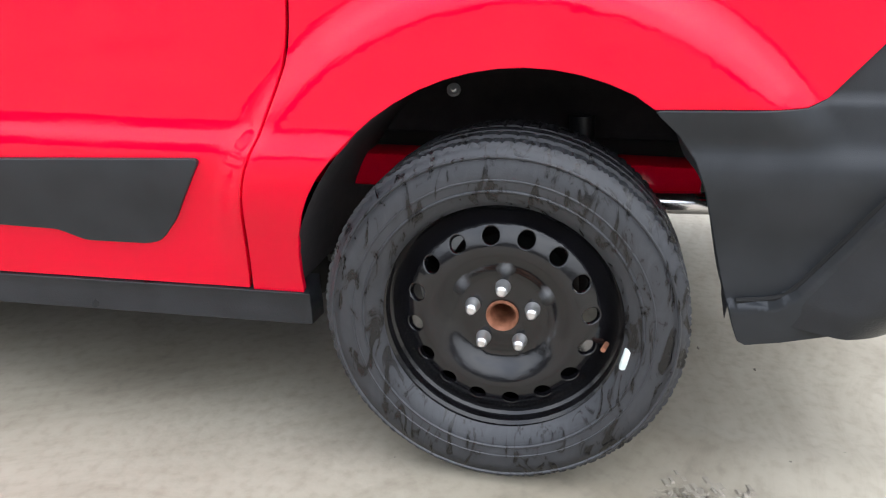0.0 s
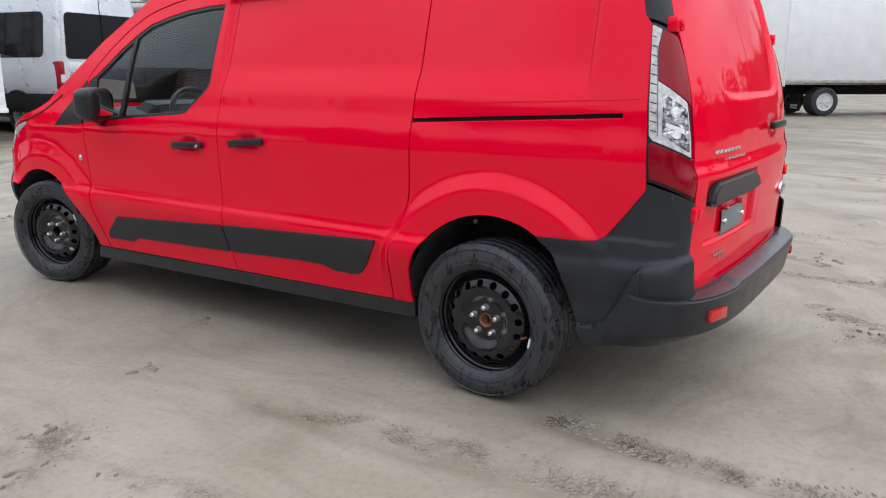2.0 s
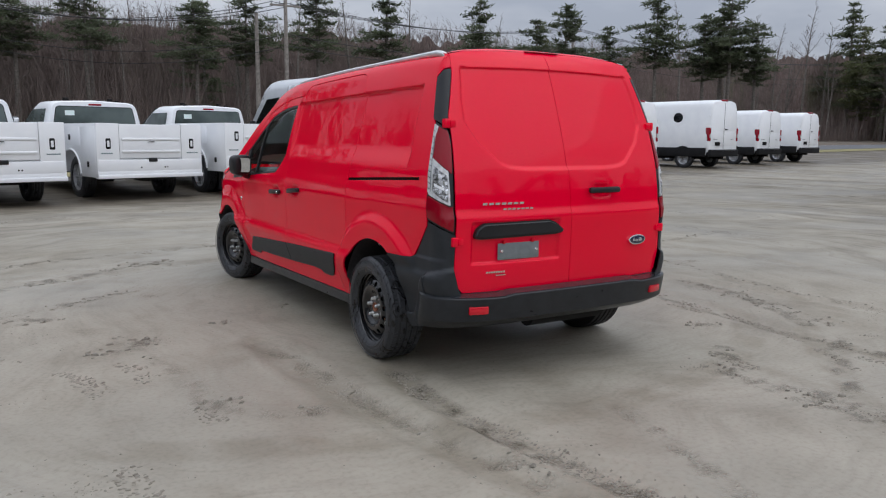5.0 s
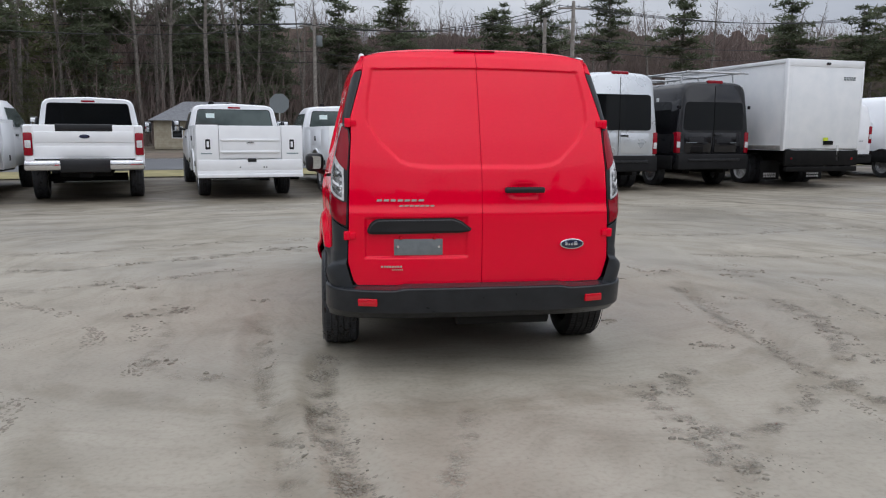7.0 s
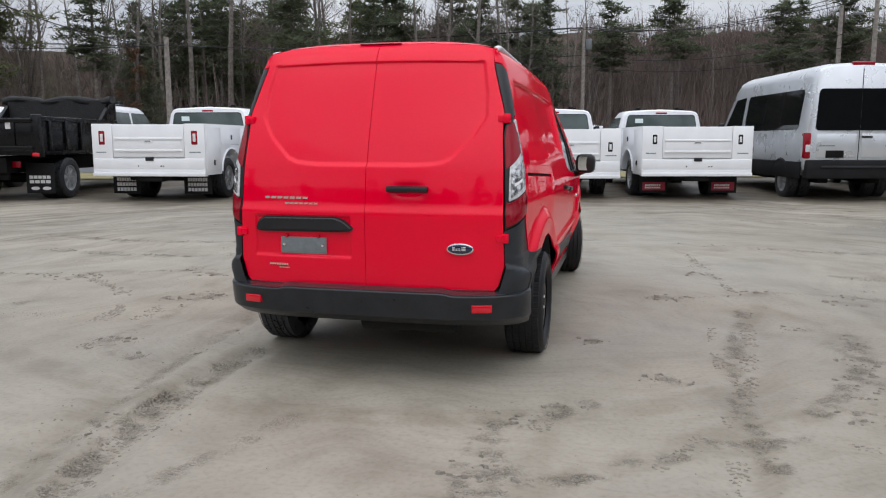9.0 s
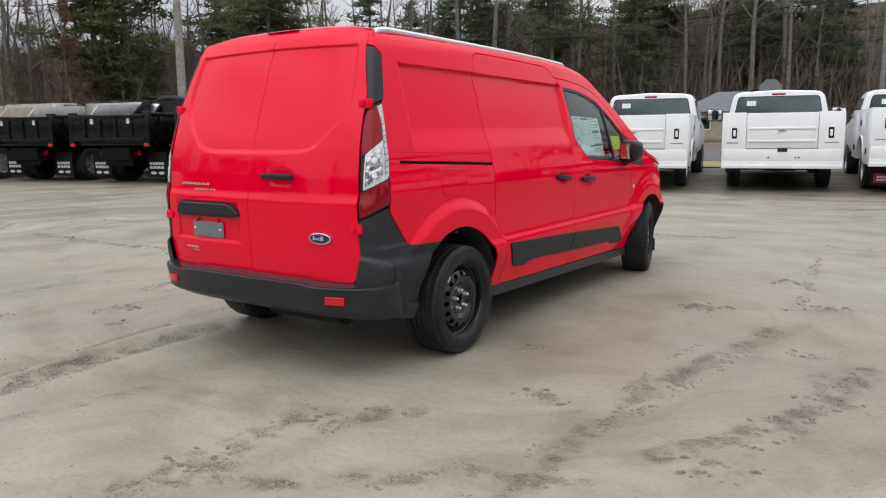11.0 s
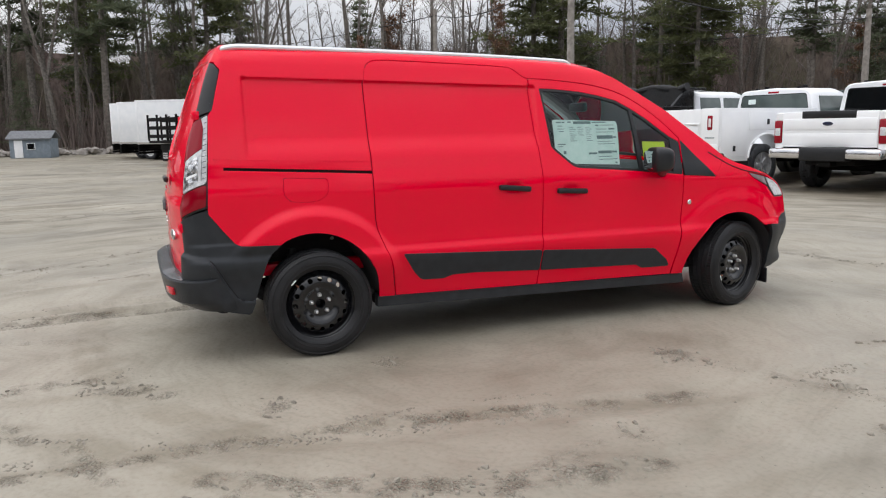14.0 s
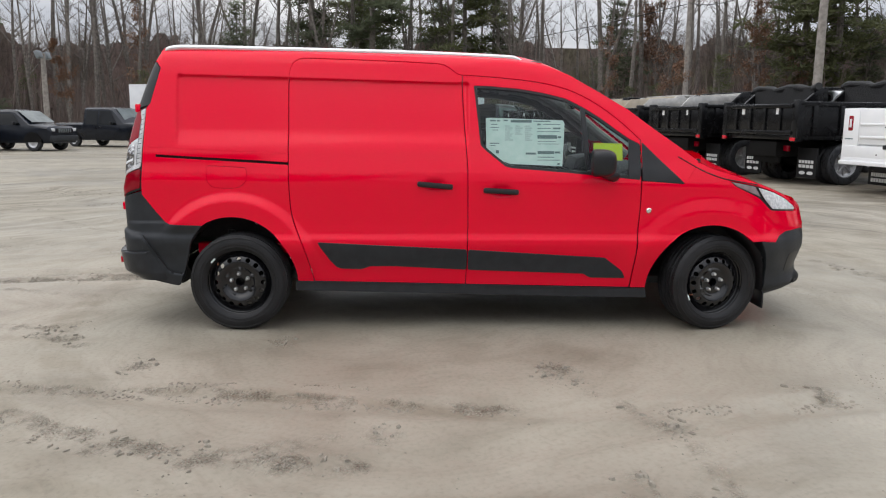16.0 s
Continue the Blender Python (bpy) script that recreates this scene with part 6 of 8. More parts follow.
TREADS = [(RUTS[0], .085, -.55), ([(1.25, -1.1), (.98, -1.27), (.80, -1.75), (.86, -2.1), (.6, -2.8)], .10, -.10), (RUTS[2], .055, .0), ([(1.95, .9), (1.91, .17), (1.9, -.39), (1.86, -.9), (1.5, -1.6)], .04, .06),
          ([(2.40, -1.2), (2.55, -.45), (2.62, -.13), (2.76, .31), (2.8, 1.1)], .09, -.02), (RUTS[1], .10, .22), ([(-2.1, 1.3), (-2.2, .75), (-2.0, -.3), (-1.8, -1.4)], .08, .12), ([(3.7, 2.4), (3.9, .8), (3.7, -.9), (3.1, -2.4)], .08, .10), ([(-3.6, 1.6), (-2.9, 1.1), (-2.4, .2), (-2.4, -1.2), (-2.2, -2.6)], .08, .12)]
for k, (path, half, keep) in enumerate(TREADS):
    lugs(path, half, keep - .06, 3.3 + k, .82)
me = bpy.data.meshes.new("tread_prints")
me.from_pydata(tv, [], tf)
tagged(finish("tread_prints", me, PRINT, None, "", 0), "tyre tread prints squeezed up in the mud", "mud", kind="stuff")


# ---- parked vehicles: each is built with its tail at y = 0, facing +y ----
mesh_store = {}


def shared(key, make):
    if key not in mesh_store:
        bm = make()
        me = bpy.data.meshes.new(key)
        bm.to_mesh(me)
        bm.free()
        for p in me.polygons:
            p.use_smooth = True
        me.set_sharp_from_angle(angle=radians(35))
        mesh_store[key] = me
    return mesh_store[key]


def put(name, me, material, parent, m=None, label=""):
    if not me.materials:
        me.materials.append(material)
    ob = new(name, me)
    ob.parent = parent
    if m is not None:
        ob.matrix_local = m
    return tagged(ob, label=label)


def road_wheel(parent, x, y, r=.40, w=.25, rim=None, dual=False):
    s = 1 if x > 0 else -1
    rim = rim or ALU
    e = new("wheel")
    e.parent = parent
    e.matrix_local = pose(x, y, r, 0, 0, 0 if s > 0 else 180)
    k = f"{r:.2f}_{w:.2f}"

    def tyre():
        h = w / 2
        pr = [(r * .60, -h * .8), (r * .66, -h * .98), (r * .82, -h), (r * .94, -h * .93), (r * .985, -h * .8)]
        for a in (-.75, -.35, .08, .5):
            pr += [(r * .985, h * a), (r, h * (a + .03)), (r, h * (a + .26)), (r * .985, h * (a + .3))]
        pr += [(r * .985, h * .82), (r * .94, h * .93), (r * .82, h), (r * .66, h * .98), (r * .60, h * .8)]
        return lathe(pr, 36)
    put("tyre", shared("tyre_" + k, tyre), TYRE, e)

    def rimm():
        h = w / 2
        b = lathe([(r * .62, h * .88), (r * .59, h * .84), (r * .57, h * .45), (r * .50, h * .30), (r * .40, h * .38), (r * .24, h * .22), (r * .20, h * .40), (r * .12, h * .48), (0.0, h * .48)], 30)
        for i in range(8):
            a = 2 * math.pi * i / 8
            add_box(b, h * .30, h * .62, -r * .035, r * .035, r * .10, r * .56, .004, Matrix.Rotation(a, 4, 'X'), 1)
        return b
    put("rim", shared("rim_" + k + rim.name, rimm), rim, e)
    if dual:
        put("inner_tyre", shared("tyre_" + k, tyre), TYRE, e, pose(-w * 1.12, 0, 0))
    return e


def loft(stations):
    """A skin through mirrored half sections: (y, [(x, z), ...] from the bottom edge up to the middle)."""
    bm = bmesh.new()
    rings = []
    for y, half in stations:
        pts = [(x, z) for x, z in half] + [(-x, z) for x, z in half[::-1] if x > 1e-6]
        rings.append([bm.verts.new((x, y, z)) for x, z in pts])
    n = len(rings[0])
    for a, b in zip(rings, rings[1:]):
        for k in range(n):
            bm.faces.new((a[k], a[(k + 1) % n], b[(k + 1) % n], b[k]))
    bm.faces.new(rings[0])
    bm.faces.new(rings[-1][::-1])
    bmesh.ops.recalc_face_normals(bm, faces=bm.faces[:])
    return bm


def slab(quad, t=.012):
    """A thin plate through four or more points of one plane."""
    bm = bmesh.new()
    p = [Vector(q) for q in quad]
    n = (p[1] - p[0]).cross(p[2] - p[0]).normalized()
    a = [bm.verts.new(q) for q in p]
    b = [bm.verts.new(q - n * t) for q in p]
    m = len(p)
    bm.faces.new(a), bm.faces.new(b[::-1])
    for i in range(m):
        bm.faces.new((a[i], b[i], b[(i + 1) % m], a[(i + 1) % m]))
    bmesh.ops.recalc_face_normals(bm, faces=bm.faces[:])
    return bm


def print_bars(parent, x0, x1, z0, z1, y, mt, rows=1, cols=6, name="print_bar"):
    bm = bmesh.new()
    hh = (z1 - z0) / rows
    for r in range(rows):
        n = cols + r
        w = (x1 - x0) / n
        for c in range(n):
            add_box(bm, x0 + w * c, x0 + w * (c + .82), y - .003, y, z0 + hh * r, z0 + hh * (r + .7))
    return part(name, bm, mt, parent, "", 0)


def truck_cab(t, y0, y1, paint, crew=False, zt=1.96, hw=1.0, glass=CABGLASS):
    """A pickup cab with bonnet, from its back wall at y0 to the nose at y1."""
    ca = y0 + (2.3 if crew else 1.45)
    zb = 1.28

    def up(k, top):
        return [(hw * .90, .55), (hw * .975, .64), (hw * k, .80), (hw * 1.006 * k, 1.05), (hw * k, zb - .04), (hw * .975 * k, zb + .03), (hw * .882 * k, top - .15), (hw * .855 * k, top - .085), (hw * .80 * k, top - .03), (hw * .70 * k, top - .004), (0, top + .028)]

    def flat(k, top):
        return [(hw * .88 * k, .55), (hw * .96 * k, .64), (hw * k, .78)] + [(hw * q * k, .80 + (top - .80) * u) for q, u in ((1.005, .4), (1, .66), (.985, .80), (.955, .90), (.91, .95), (.85, .975), (.75, .99), (0, 1.06))]
    st = [(y0, up(.965, zt - .03)), (y0 + .04, up(.99, zt - .005)), (y0 + .14, up(1, zt)), (ca - .60, up(1, zt + .005)), (ca - .36, up(1, zt - .05)), (ca + .30, flat(1, zb + .08)), (ca + .50, flat(1, zb + .04)), (y1 - .40, flat(.99, zb - .02)), (y1 - .10, flat(.95, zb - .07)), (y1, flat(.88, zb - .13))]
    cab = part("cab", loft(st), paint, t, "", 42)
    # back window
    part("rear_window", slab([(x, y0 - .004, z) for x, z in rounded([(-hw * .83, zb + .07), (hw * .83, zb + .07), (hw * .755, zt - .115), (-hw * .755, zt - .115)], .06, 4)]), glass, cab)
    part("window_seal", slab([(x, y0 - .001, z) for x, z in rounded([(-hw * .845, zb + .055), (hw * .845, zb + .055), (hw * .768, zt - .10), (-hw * .768, zt - .10)], .07, 4)], .008), RUBBER, cab)
    for q in (-.5, -.12, .12, .5):
        part("roof_marker", box(q * hw - .035, q * hw + .035, y0 + .10, y0 + .18, zt + .005, zt + .04, .012), CHASSIS, cab)
    part("high_brake_light", box(-.13, .13, y0 - .006, y0 + .03, zt - .085, zt - .045, .008), LIGHTRED, cab)
    for s in (1, -1):
        x0, x1 = hw * 1.0, hw * .872
        f = lambda z: (x0 + (x1 - x0) * (z - zb) / (zt - .10 - zb) + .006) * s
        za, zc = zb + .06, zt - .16
        wins = [(y0 + .18, ca - .42)] if not crew else [(y0 + .15, y0 + .95), (y0 + 1.05, ca - .42)]
        for k, (wa, wb) in enumerate(wins):
            lean = .55 if k == len(wins) - 1 else 0
            q = [(f(za), wa, za), (f(za), wb + lean, za), (f(zc), wb, zc), (f(zc), wa + .04, zc)]
            part("side_window", slab(q if s > 0 else q[::-1]), glass, cab)
        part("door_handle", box(s * (hw + .005) - .012, s * (hw + .005) + .012, ca - 1.0, ca - .82, 1.15, 1.19, .006), BLACK, cab)
        m = part("door_mirror", box(-.085, .085, -.05, .05, -.14, .14, .04, pose(s * (hw + .18), ca - .15, 1.42)), BLACK, cab)
        part("mirror_arm", tube([(s * hw * .97, ca - .05, 1.34), (s * (hw + .16), ca - .12, 1.36)], .022, 8), BLACK, m)
        part("mirror_glass", box(-.062, .062, -.004, .004, -.115, .115, .002, pose(s * (hw + .18), ca - .202, 1.42, 0, 0, s * 12)), MIRROR, m)
    ws = [(-hw * .85, ca + .40, zb + .10), (hw * .85, ca + .40, zb + .10), (hw * .74, ca - .26, zt - .07), (-hw * .74, ca - .26, zt - .07)]
    part("windscreen", slab([(x, y + .03, z + .025) for x, y, z in ws]), glass, cab)
    return cab


def tail_light(t, x, z, y=0.0, w=.10, h=.19, mt=LIGHTRED2, inner=PLATE):
    o = part("tail_light", box(x - w / 2, x + w / 2, y - .018, y + .01, z - h / 2, z + h / 2, .02), mt, t)
    part("light_lens", box(x - w * .22, x + w * .22, y - .024, y - .010, z - h * .28, z + h * .28, .008), inner, o)
    return o


def utility_truck(m, label, w=2.05, lw=.86, dual=False, flap=None, dark_lights=True, big=False):
    t = thing("utility_truck", label, "truck", m, "parked work trucks")
    h = w / 2
    z0, z1 = (.44, 1.40) if not big else (.50, 1.46)
    L = 2.55 if not big else 2.75
    cw = .40
    for s in (1, -1):
        a, b = s * (h - cw), s * h
        # cabinet with a wheel arch
        prof = [(0, z0), (0, z1), (L, z1), (L, z0 + .05), (1.80, z0 + .05)] + [(1.30 - .50 * math.cos(radians(180 - q)), z0 + .05 + .44 * math.sin(radians(q))) for q in range(0, 181, 20)] + [(.80, z0)]
        cb = part("side_cabinet", prism(prof, min(a, b), max(a, b), .012), WHITE, t)
        for ya, yb, za in ((.06, .74, z0 + .08), (.80, 1.82, z0 + .56), (1.88, L - .06, z0 + .10)):
            d = part("cabinet_door", box(b - .006 * s - .010, b - .006 * s + .018, ya, yb, za, z1 - .06, .006), WHITE, cb)
            part("latch", box(s * (h + .012) - .012, s * (h + .012) + .012, (ya + yb) / 2 - .03, (ya + yb) / 2 + .03, za + .10, za + .20, .006), BLACK, d)
        part("fender_lip", tube([(s * (h + .006), 1.30 - .50 * math.cos(radians(180 - q)), z0 + .05 + .44 * math.sin(radians(q))) for q in range(0, 181, 12)], .018, 6), WHITE, cb)
        tail_light(t, s * lw, z0 + (.60 if not big else .70), 0, .10 if dark_lights else .13, .20 if dark_lights else .27, RUBBER if dark_lights else LIGHTRED, DULLWHITE if dark_lights else WHITEPRINT)
        part("rear_post", box(min(a, b), max(a, b), -.012, .03, z0, z1, .012), WHITE, t)
        road_wheel(t, s * (h - .16 if dual else h - .20), 1.30, .40, .24, ALU, dual)
        road_wheel(t, s * (.88), 1.30 + 3.45, .40, .25, ALU)
        if flap:
            f = part("mud_flap", box(s * (h - .38) - .28, s * (h - .38) + .28, .50, .52, .12, .52, .004), RUBBER, t, "black mud flap with printed strip")
            if flap == "red":
                part("flap_print", box(s * (h - .38) - .23, s * (h - .38) + .23, .494, .499, .17, .34), REDFLAP, f)
                print_bars(f, s * (h - .38) - .18, s * (h - .38) + .14, .21, .31, .492, WHITEPRINT, 2, 7)
            else:
                print_bars(f, s * (h - .38) - .20, s * (h - .38) + .20, .17, .46, .496, WHITEPRINT, 3, 6)
    gate = part("tail_gate", box(-h + cw + .006, h - cw - .006, -.004, .045, z0 + .34, z1 - .012, .010), WHITE, t)
    part("gate_seal", box(-h + cw - .004, h - cw + .004, .048, .058, z0 + .28, z1 - .03), DULLWHITE, t)
    part("gate_panel", box(-h + cw + .06, h - cw - .06, -.010, .01, z0 + .46, z1 - .30, .010), WHITE, gate)
    for zr in (z0 + .46, z1 - .28):
        part("gate_rib", box(-h + cw + .04, h - cw - .04, -.030, .01, zr - .022, zr + .022, .014), WHITE, gate)
    part("gate_latch", box(-.075, .075, -.026, .0, z1 - .345, z1 - .305, .008), DULLWHITE, gate)
    part("latch_slot", box(-.055, .055, -.030, -.02, z1 - .330, z1 - .316, .003), CHASSIS, gate)
    part("step_bumper", box(-h, h, -.055, .10, z0 - .02, z0 + .05, .012), WHITE, t)
    part("lower_panel", box(-h + .004, h - .004, -.018, .06, z0 + .045, z0 + .115, .006), WHITE, t)
    part("rear_panel", box(-h + .02, h - .02, -.02, .05, z0 + .11, z0 + .315, .008), WHITE, t)
    part("bumper_joint", box(-h + .03, h - .03, -.01, .05, z0 + .06, z0 + .12), DULLWHITE, t)
    part("camera_box", box(-.06, .10, -.035, .0, z0 + .27, z0 + .34, .01), BLACK, t)
    for x in (-.2, .24, .29):
        part("rivet", box(x - .012, x + .012, -.028, -.018, z0 + .16, z0 + .184, .004), CHASSIS, t)
    print_bars(t, -h + .08, -h + .28, z0 + .42, z0 + .45, -.013, INK, 1, 5)
    print_bars(t, h - .30, h - .08, z0 + .42, z0 + .45, -.013, INK, 1, 7)
    part("chassis", box(-.42, .42, .05, 5.6, .40, .55, .02), CHASSIS, t)
    part("hitch", box(-.25, .25, -.02, .25, .38, .46, .02), CHASSIS, t)
    part("axle", tube([(-h + .2, 1.30, .40), (h - .2, 1.30, .40)], .07, 10), CHASSIS, t)
    part("load_floor", box(-h + cw, h - cw, .05, L, z0 + .05, z0 + .12), WHITE, t)
    part("front_wall", box(-h + cw, h - cw, L - .05, L, z0 + .12, z1), WHITE, t)
    cab = truck_cab(t, L + .12, L + 3.05, WHITE, False, 1.87)
    part("window_sheet", box(-.60, -.42, L + .104, L + .112, 1.58, 1.68), PAPER, cab)
    part("roof_beacon", lathe([(0, .06), (.05, .05), (.06, 0)], 14), CHASSIS, cab).matrix_local = pose(.45, L + .5, 1.895, 0, -90, 0)
    part("roof_beacon", lathe([(0, .06), (.05, .05), (.06, 0)], 14), CHASSIS, cab).matrix_local = pose(-.45, L + .5, 1.895, 0, -90, 0)
    return t


def pickup(m, label, paint=WHITE, crew=True, bumper=CHROME):
    t = thing("pickup_truck", label, "truck", m, "parked work trucks")
    h = 1.0
    L = 2.05
    zt = 1.42
    arch = [(1.25 - .50 * math.cos(radians(180 - q)), .62 + .40 * math.sin(radians(q))) for q in range(0, 181, 20)]
    for s in (1, -1):
        prof = [(0, .62), (0, zt - .02), (.05, zt), (L, zt), (L, .62)] + arch
        a, b = s * (h - .16), s * h
        bs = part("bed_side", prism(prof, min(a, b), max(a, b), .03), paint, t)
        part("fender_lip", tube([(s * (h + .004), y, z) for y, z in arch], .022, 6), paint, bs)
        o = part("tail_light", box(s * (h - .07) - .075, s * (h - .07) + .075, -.03, .12, .86, 1.28, .03), LIGHTRED, t)
        part("light_lens", box(s * (h - .07) - .05, s * (h - .07) + .05, -.036, -.02, 1.0, 1.14, .01), CLEAR, o)
        road_wheel(t, s * .86, 1.25, .41, .27, ALU)
        road_wheel(t, s * .86, 1.25 + 3.9, .41, .27, ALU)
        part("bumper_end", box(s * .70 - .30, s * .70 + .30, -.20, .02, .60, .78, .04), bumper, t)
    g = part("tail_gate", box(-h + .15, h - .15, -.02, .06, .80, zt, .02), paint, t)
    part("gate_crease", box(-h + .17, h - .17, -.032, .0, 1.10, 1.30, .012), paint, g)
    part("gate_crease", box(-h + .17, h - .17, -.030, .0, .84, 1.04, .012), paint, g)
    part("gate_top", box(-.48, .48, -.03, .08, 1.30, zt + .012, .015), BLACK, g)
    o = bmesh.new()
    add_prism(o, [(.09 * math.cos(2 * math.pi * k / 24), .036 * math.sin(2 * math.pi * k / 24)) for k in range(24)], -.006, .006, .003)
    bmesh.ops.transform(o, matrix=pose(0, -.038, 1.21, 0, 0, 90), verts=o.verts)
    part("gate_badge", o, BLUE, g)
    part("bumper_step", box(-.42, .42, -.20, .04, .56, .80, .03), BLACK, t)
    part("hitch", box(-.12, .12, -.10, .3, .46, .56, .02), CHASSIS, t)
    part("chassis", box(-.45, .45, .1, 5.4, .48, .60, .02), CHASSIS, t)
    part("axle", tube([(-.7, 1.25, .41), (.7, 1.25, .41)], .08, 10), CHASSIS, t)
    part("bed_floor", box(-h + .16, h - .16, .05, L, .78, .84), CHASSIS, t)
    truck_cab(t, L + .06, L + 3.9, paint, crew, 1.99, 1.0, TINT)
    return t


def panel_van(m, label, paint=WHITE, zt=2.45, L=5.6, hw=1.02, windows=False, dual=False, lights=LIGHTRED, porthole=False, dark=RUBBER, rack=False):
    t = thing("panel_van", label, "van", m, "parked vans")
    z0 = .50

    def half(k, top):
        return [(hw * .93 * k, z0), (hw * .985 * k, z0 + .12), (hw * k, z0 + .30), (hw * 1.004 * k, 1.0), (hw * k, 1.25), (hw * .965 * k, 1.58), (hw * .865 * k, top - .26), (hw * .835 * k, top - .16), (hw * .79 * k, top - .085), (hw * .71 * k, top - .03), (hw * .58 * k, top - .004), (0, top + .03)]

    def low(k, top):
        return [(hw * .91 * k, z0), (hw * .98 * k, z0 + .10), (hw * k, z0 + .22)] + [(hw * q * k, z0 + .25 + (top - z0 - .25) * u) for q, u in ((1, .3), (.995, .6), (.985, .75), (.96, .87), (.93, .93), (.88, .965), (.80, .985), (.65, .995), (0, 1.06))]
    st = [(.0, half(.955, zt - .07)), (.03, half(.982, zt - .03)), (.10, half(.996, zt - .006)), (.22, half(1, zt)), (L - 2.1, half(1, zt)), (L - 1.75, half(1, zt - .04)), (L - 1.5, half(.995, zt - .16)), (L - .85, low(1, 1.38)), (L - .45, low(.98, 1.24)), (L - .12, low(.93, 1.08)), (L, low(.8, .92))]
    body = part("body", loft(st), paint, t, "", 42)
    part("door_joint", box(-.006, .006, -.006, .01, .62, zt - .10), CHASSIS, body)
    for s in (1, -1):
        lo = .82 if windows else 1.0
        lam = part("tail_lamp", box(s * (hw - .065) - .060, s * (hw - .065) + .060, -.02, .16, lo, lo + .50, .03), lights, t)
        part("lamp_lens", box(s * (hw - .065) - .045, s * (hw - .065) + .045, -.028, -.01, lo + .13, lo + .27, .01), CLEAR, lam)
        # rear door: recessed pane or blank panel
        q = [(s * .05, -.014, 1.52), (s * .82, -.014, 1.52), (s * .78, -.014, zt - .36), (s * .05, -.014, zt - .30)]
        if windows:
            w2 = [p for p in rounded([(-.84, 1.36), (.84, 1.36), (.80, zt - .47), (-.80, zt - .47)], .09, 5) if p[0] > 0]
            q = [(.010, -.014, 1.36)] + [(p[0], -.014, p[1]) for p in w2] + [(.010, -.014, zt - .47)]
            q = [(s * x, y, z) for x, y, z in q]
        if windows:
            part("rear_window", slab(q if s > 0 else q[::-1], .02), TINT, body)
        part("door_panel", box(min(s * .05, s * .80), max(s * .05, s * .80), -.012, .01, .84, 1.30 if windows else 1.36, .01), paint, body)
        part("hinge", box(s * (hw - .03) - .02, s * (hw - .03) + .02, -.02, .04, zt - .62, zt - .54, .006), paint, body)
        # sides
        part("side_skirt", box(s * hw - .03, s * hw + .006, .10, L - 1.2, z0 - .06, z0 + .26, .01), dark, t)
        f = lambda z: s * (float(np.interp(z, [1.25, 1.58, zt - .26], [hw, hw * .965, hw * .865])) + .006)
        za, zb = (1.38 if windows else 1.50), zt - .46
        spans = [(.34, L - 2.55)] if windows else []
        for a, b in spans:
            q = [(f(z), y, z) for y, z in rounded([(a, za), (b, za), (b, zb), (a, zb)], .12, 4)]
            part("side_window", slab(q if s > 0 else q[::-1], .014), TINT, body)
            for yj in (1.25, 2.15):
                part("window_joint", slab([(f(za + .03) + s * .002, yj, za + .03), (f(za + .03) + s * .002, yj + .02, za + .03), (f(zb - .03) + s * .002, yj + .02, zb - .03), (f(zb - .03) + s * .002, yj, zb - .03)][::s], .004), CHASSIS, body)
        q = [(f(1.36), L - 2.35, 1.36), (f(1.36), L - 1.15, 1.36), (f(zt - .50), L - 1.75, zt - .50), (f(zt - .46), L - 2.35, zt - .46)]
        part("cab_window", slab(q if s > 0 else q[::-1], .014), TINT, body)
        mr = part("door_mirror", box(-.07, .07, -.05, .05, -.16, .16, .03, pose(s * (hw + .16), L - 1.45, 1.42)), BLACK, body)
        road_wheel(t, s * (hw - .14), 1.05, .36, .22, ALU, dual)
        road_wheel(t, s * (hw - .14), L - 1.05, .36, .22, ALU)
        ar = [(1.05 - .43 * math.cos(radians(180 - q)), .36 + .43 * math.sin(radians(q))) for q in range(10, 171, 16)]
        part("wheel_arch", tube([(s * (hw + .0), y, z) for y, z in ar], .035, 6), dark, t)
        part("arch_shadow", prism(ar, min(s * (hw - .2), s * (hw + .004)), max(s * (hw - .2), s * (hw + .004))), CHASSIS, t)
        part("axle_dark", box(s * .5 - .1, s * .5 + .1, .3, L - .4, .34, .52), CHASSIS, t)
    part("rear_bumper", box(-hw + .035, hw - .035, -.09, .12, z0 - .06, z0 + (.30 if windows else .20), .035), dark, t)
    part("rear_step", box(-hw + .30, hw - .30, -.115, -.06, z0 + .14, z0 + .19, .012), BLACK, t)
    part("plate_recess", box(-.62, -.28, -.03, .0, .84, .98, .008), CHASSIS, body)
    part("high_brake_light", box(-.21, .21, .0, .10, zt - .045, zt + .035, .025), LIGHTRED, t)
    part("door_handle", box(.04, .24, -.04, -.01, 1.22 if windows else 1.42, 1.26 if windows else 1.46, .01), BLACK, body)
    print_bars(body, -.75, -.45, 1.06, 1.09, -.014, PLATE, 1, 5)
    print_bars(body, .5, .68, 1.06, 1.09, -.014, PLATE, 1, 3)
    ws = [(-hw * .80, L - .80, 1.40), (hw * .80, L - .80, 1.40), (hw * .72, L - 1.62, zt - .16), (-hw * .72, L - 1.62, zt - .16)]
    part("windscreen", slab([(x, y + .05, z + .05) for x, y, z in ws]), TINT, body)
    if porthole:
        pb = lathe([(0, .02), (.17, .02), (.19, .01), (.19, -.02)], 26)
        bmesh.ops.transform(pb, matrix=pose(-hw * .93, 1.35, 1.86, 0, 0, 180), verts=pb.verts)
        part("port_hole", pb, TINT, body)
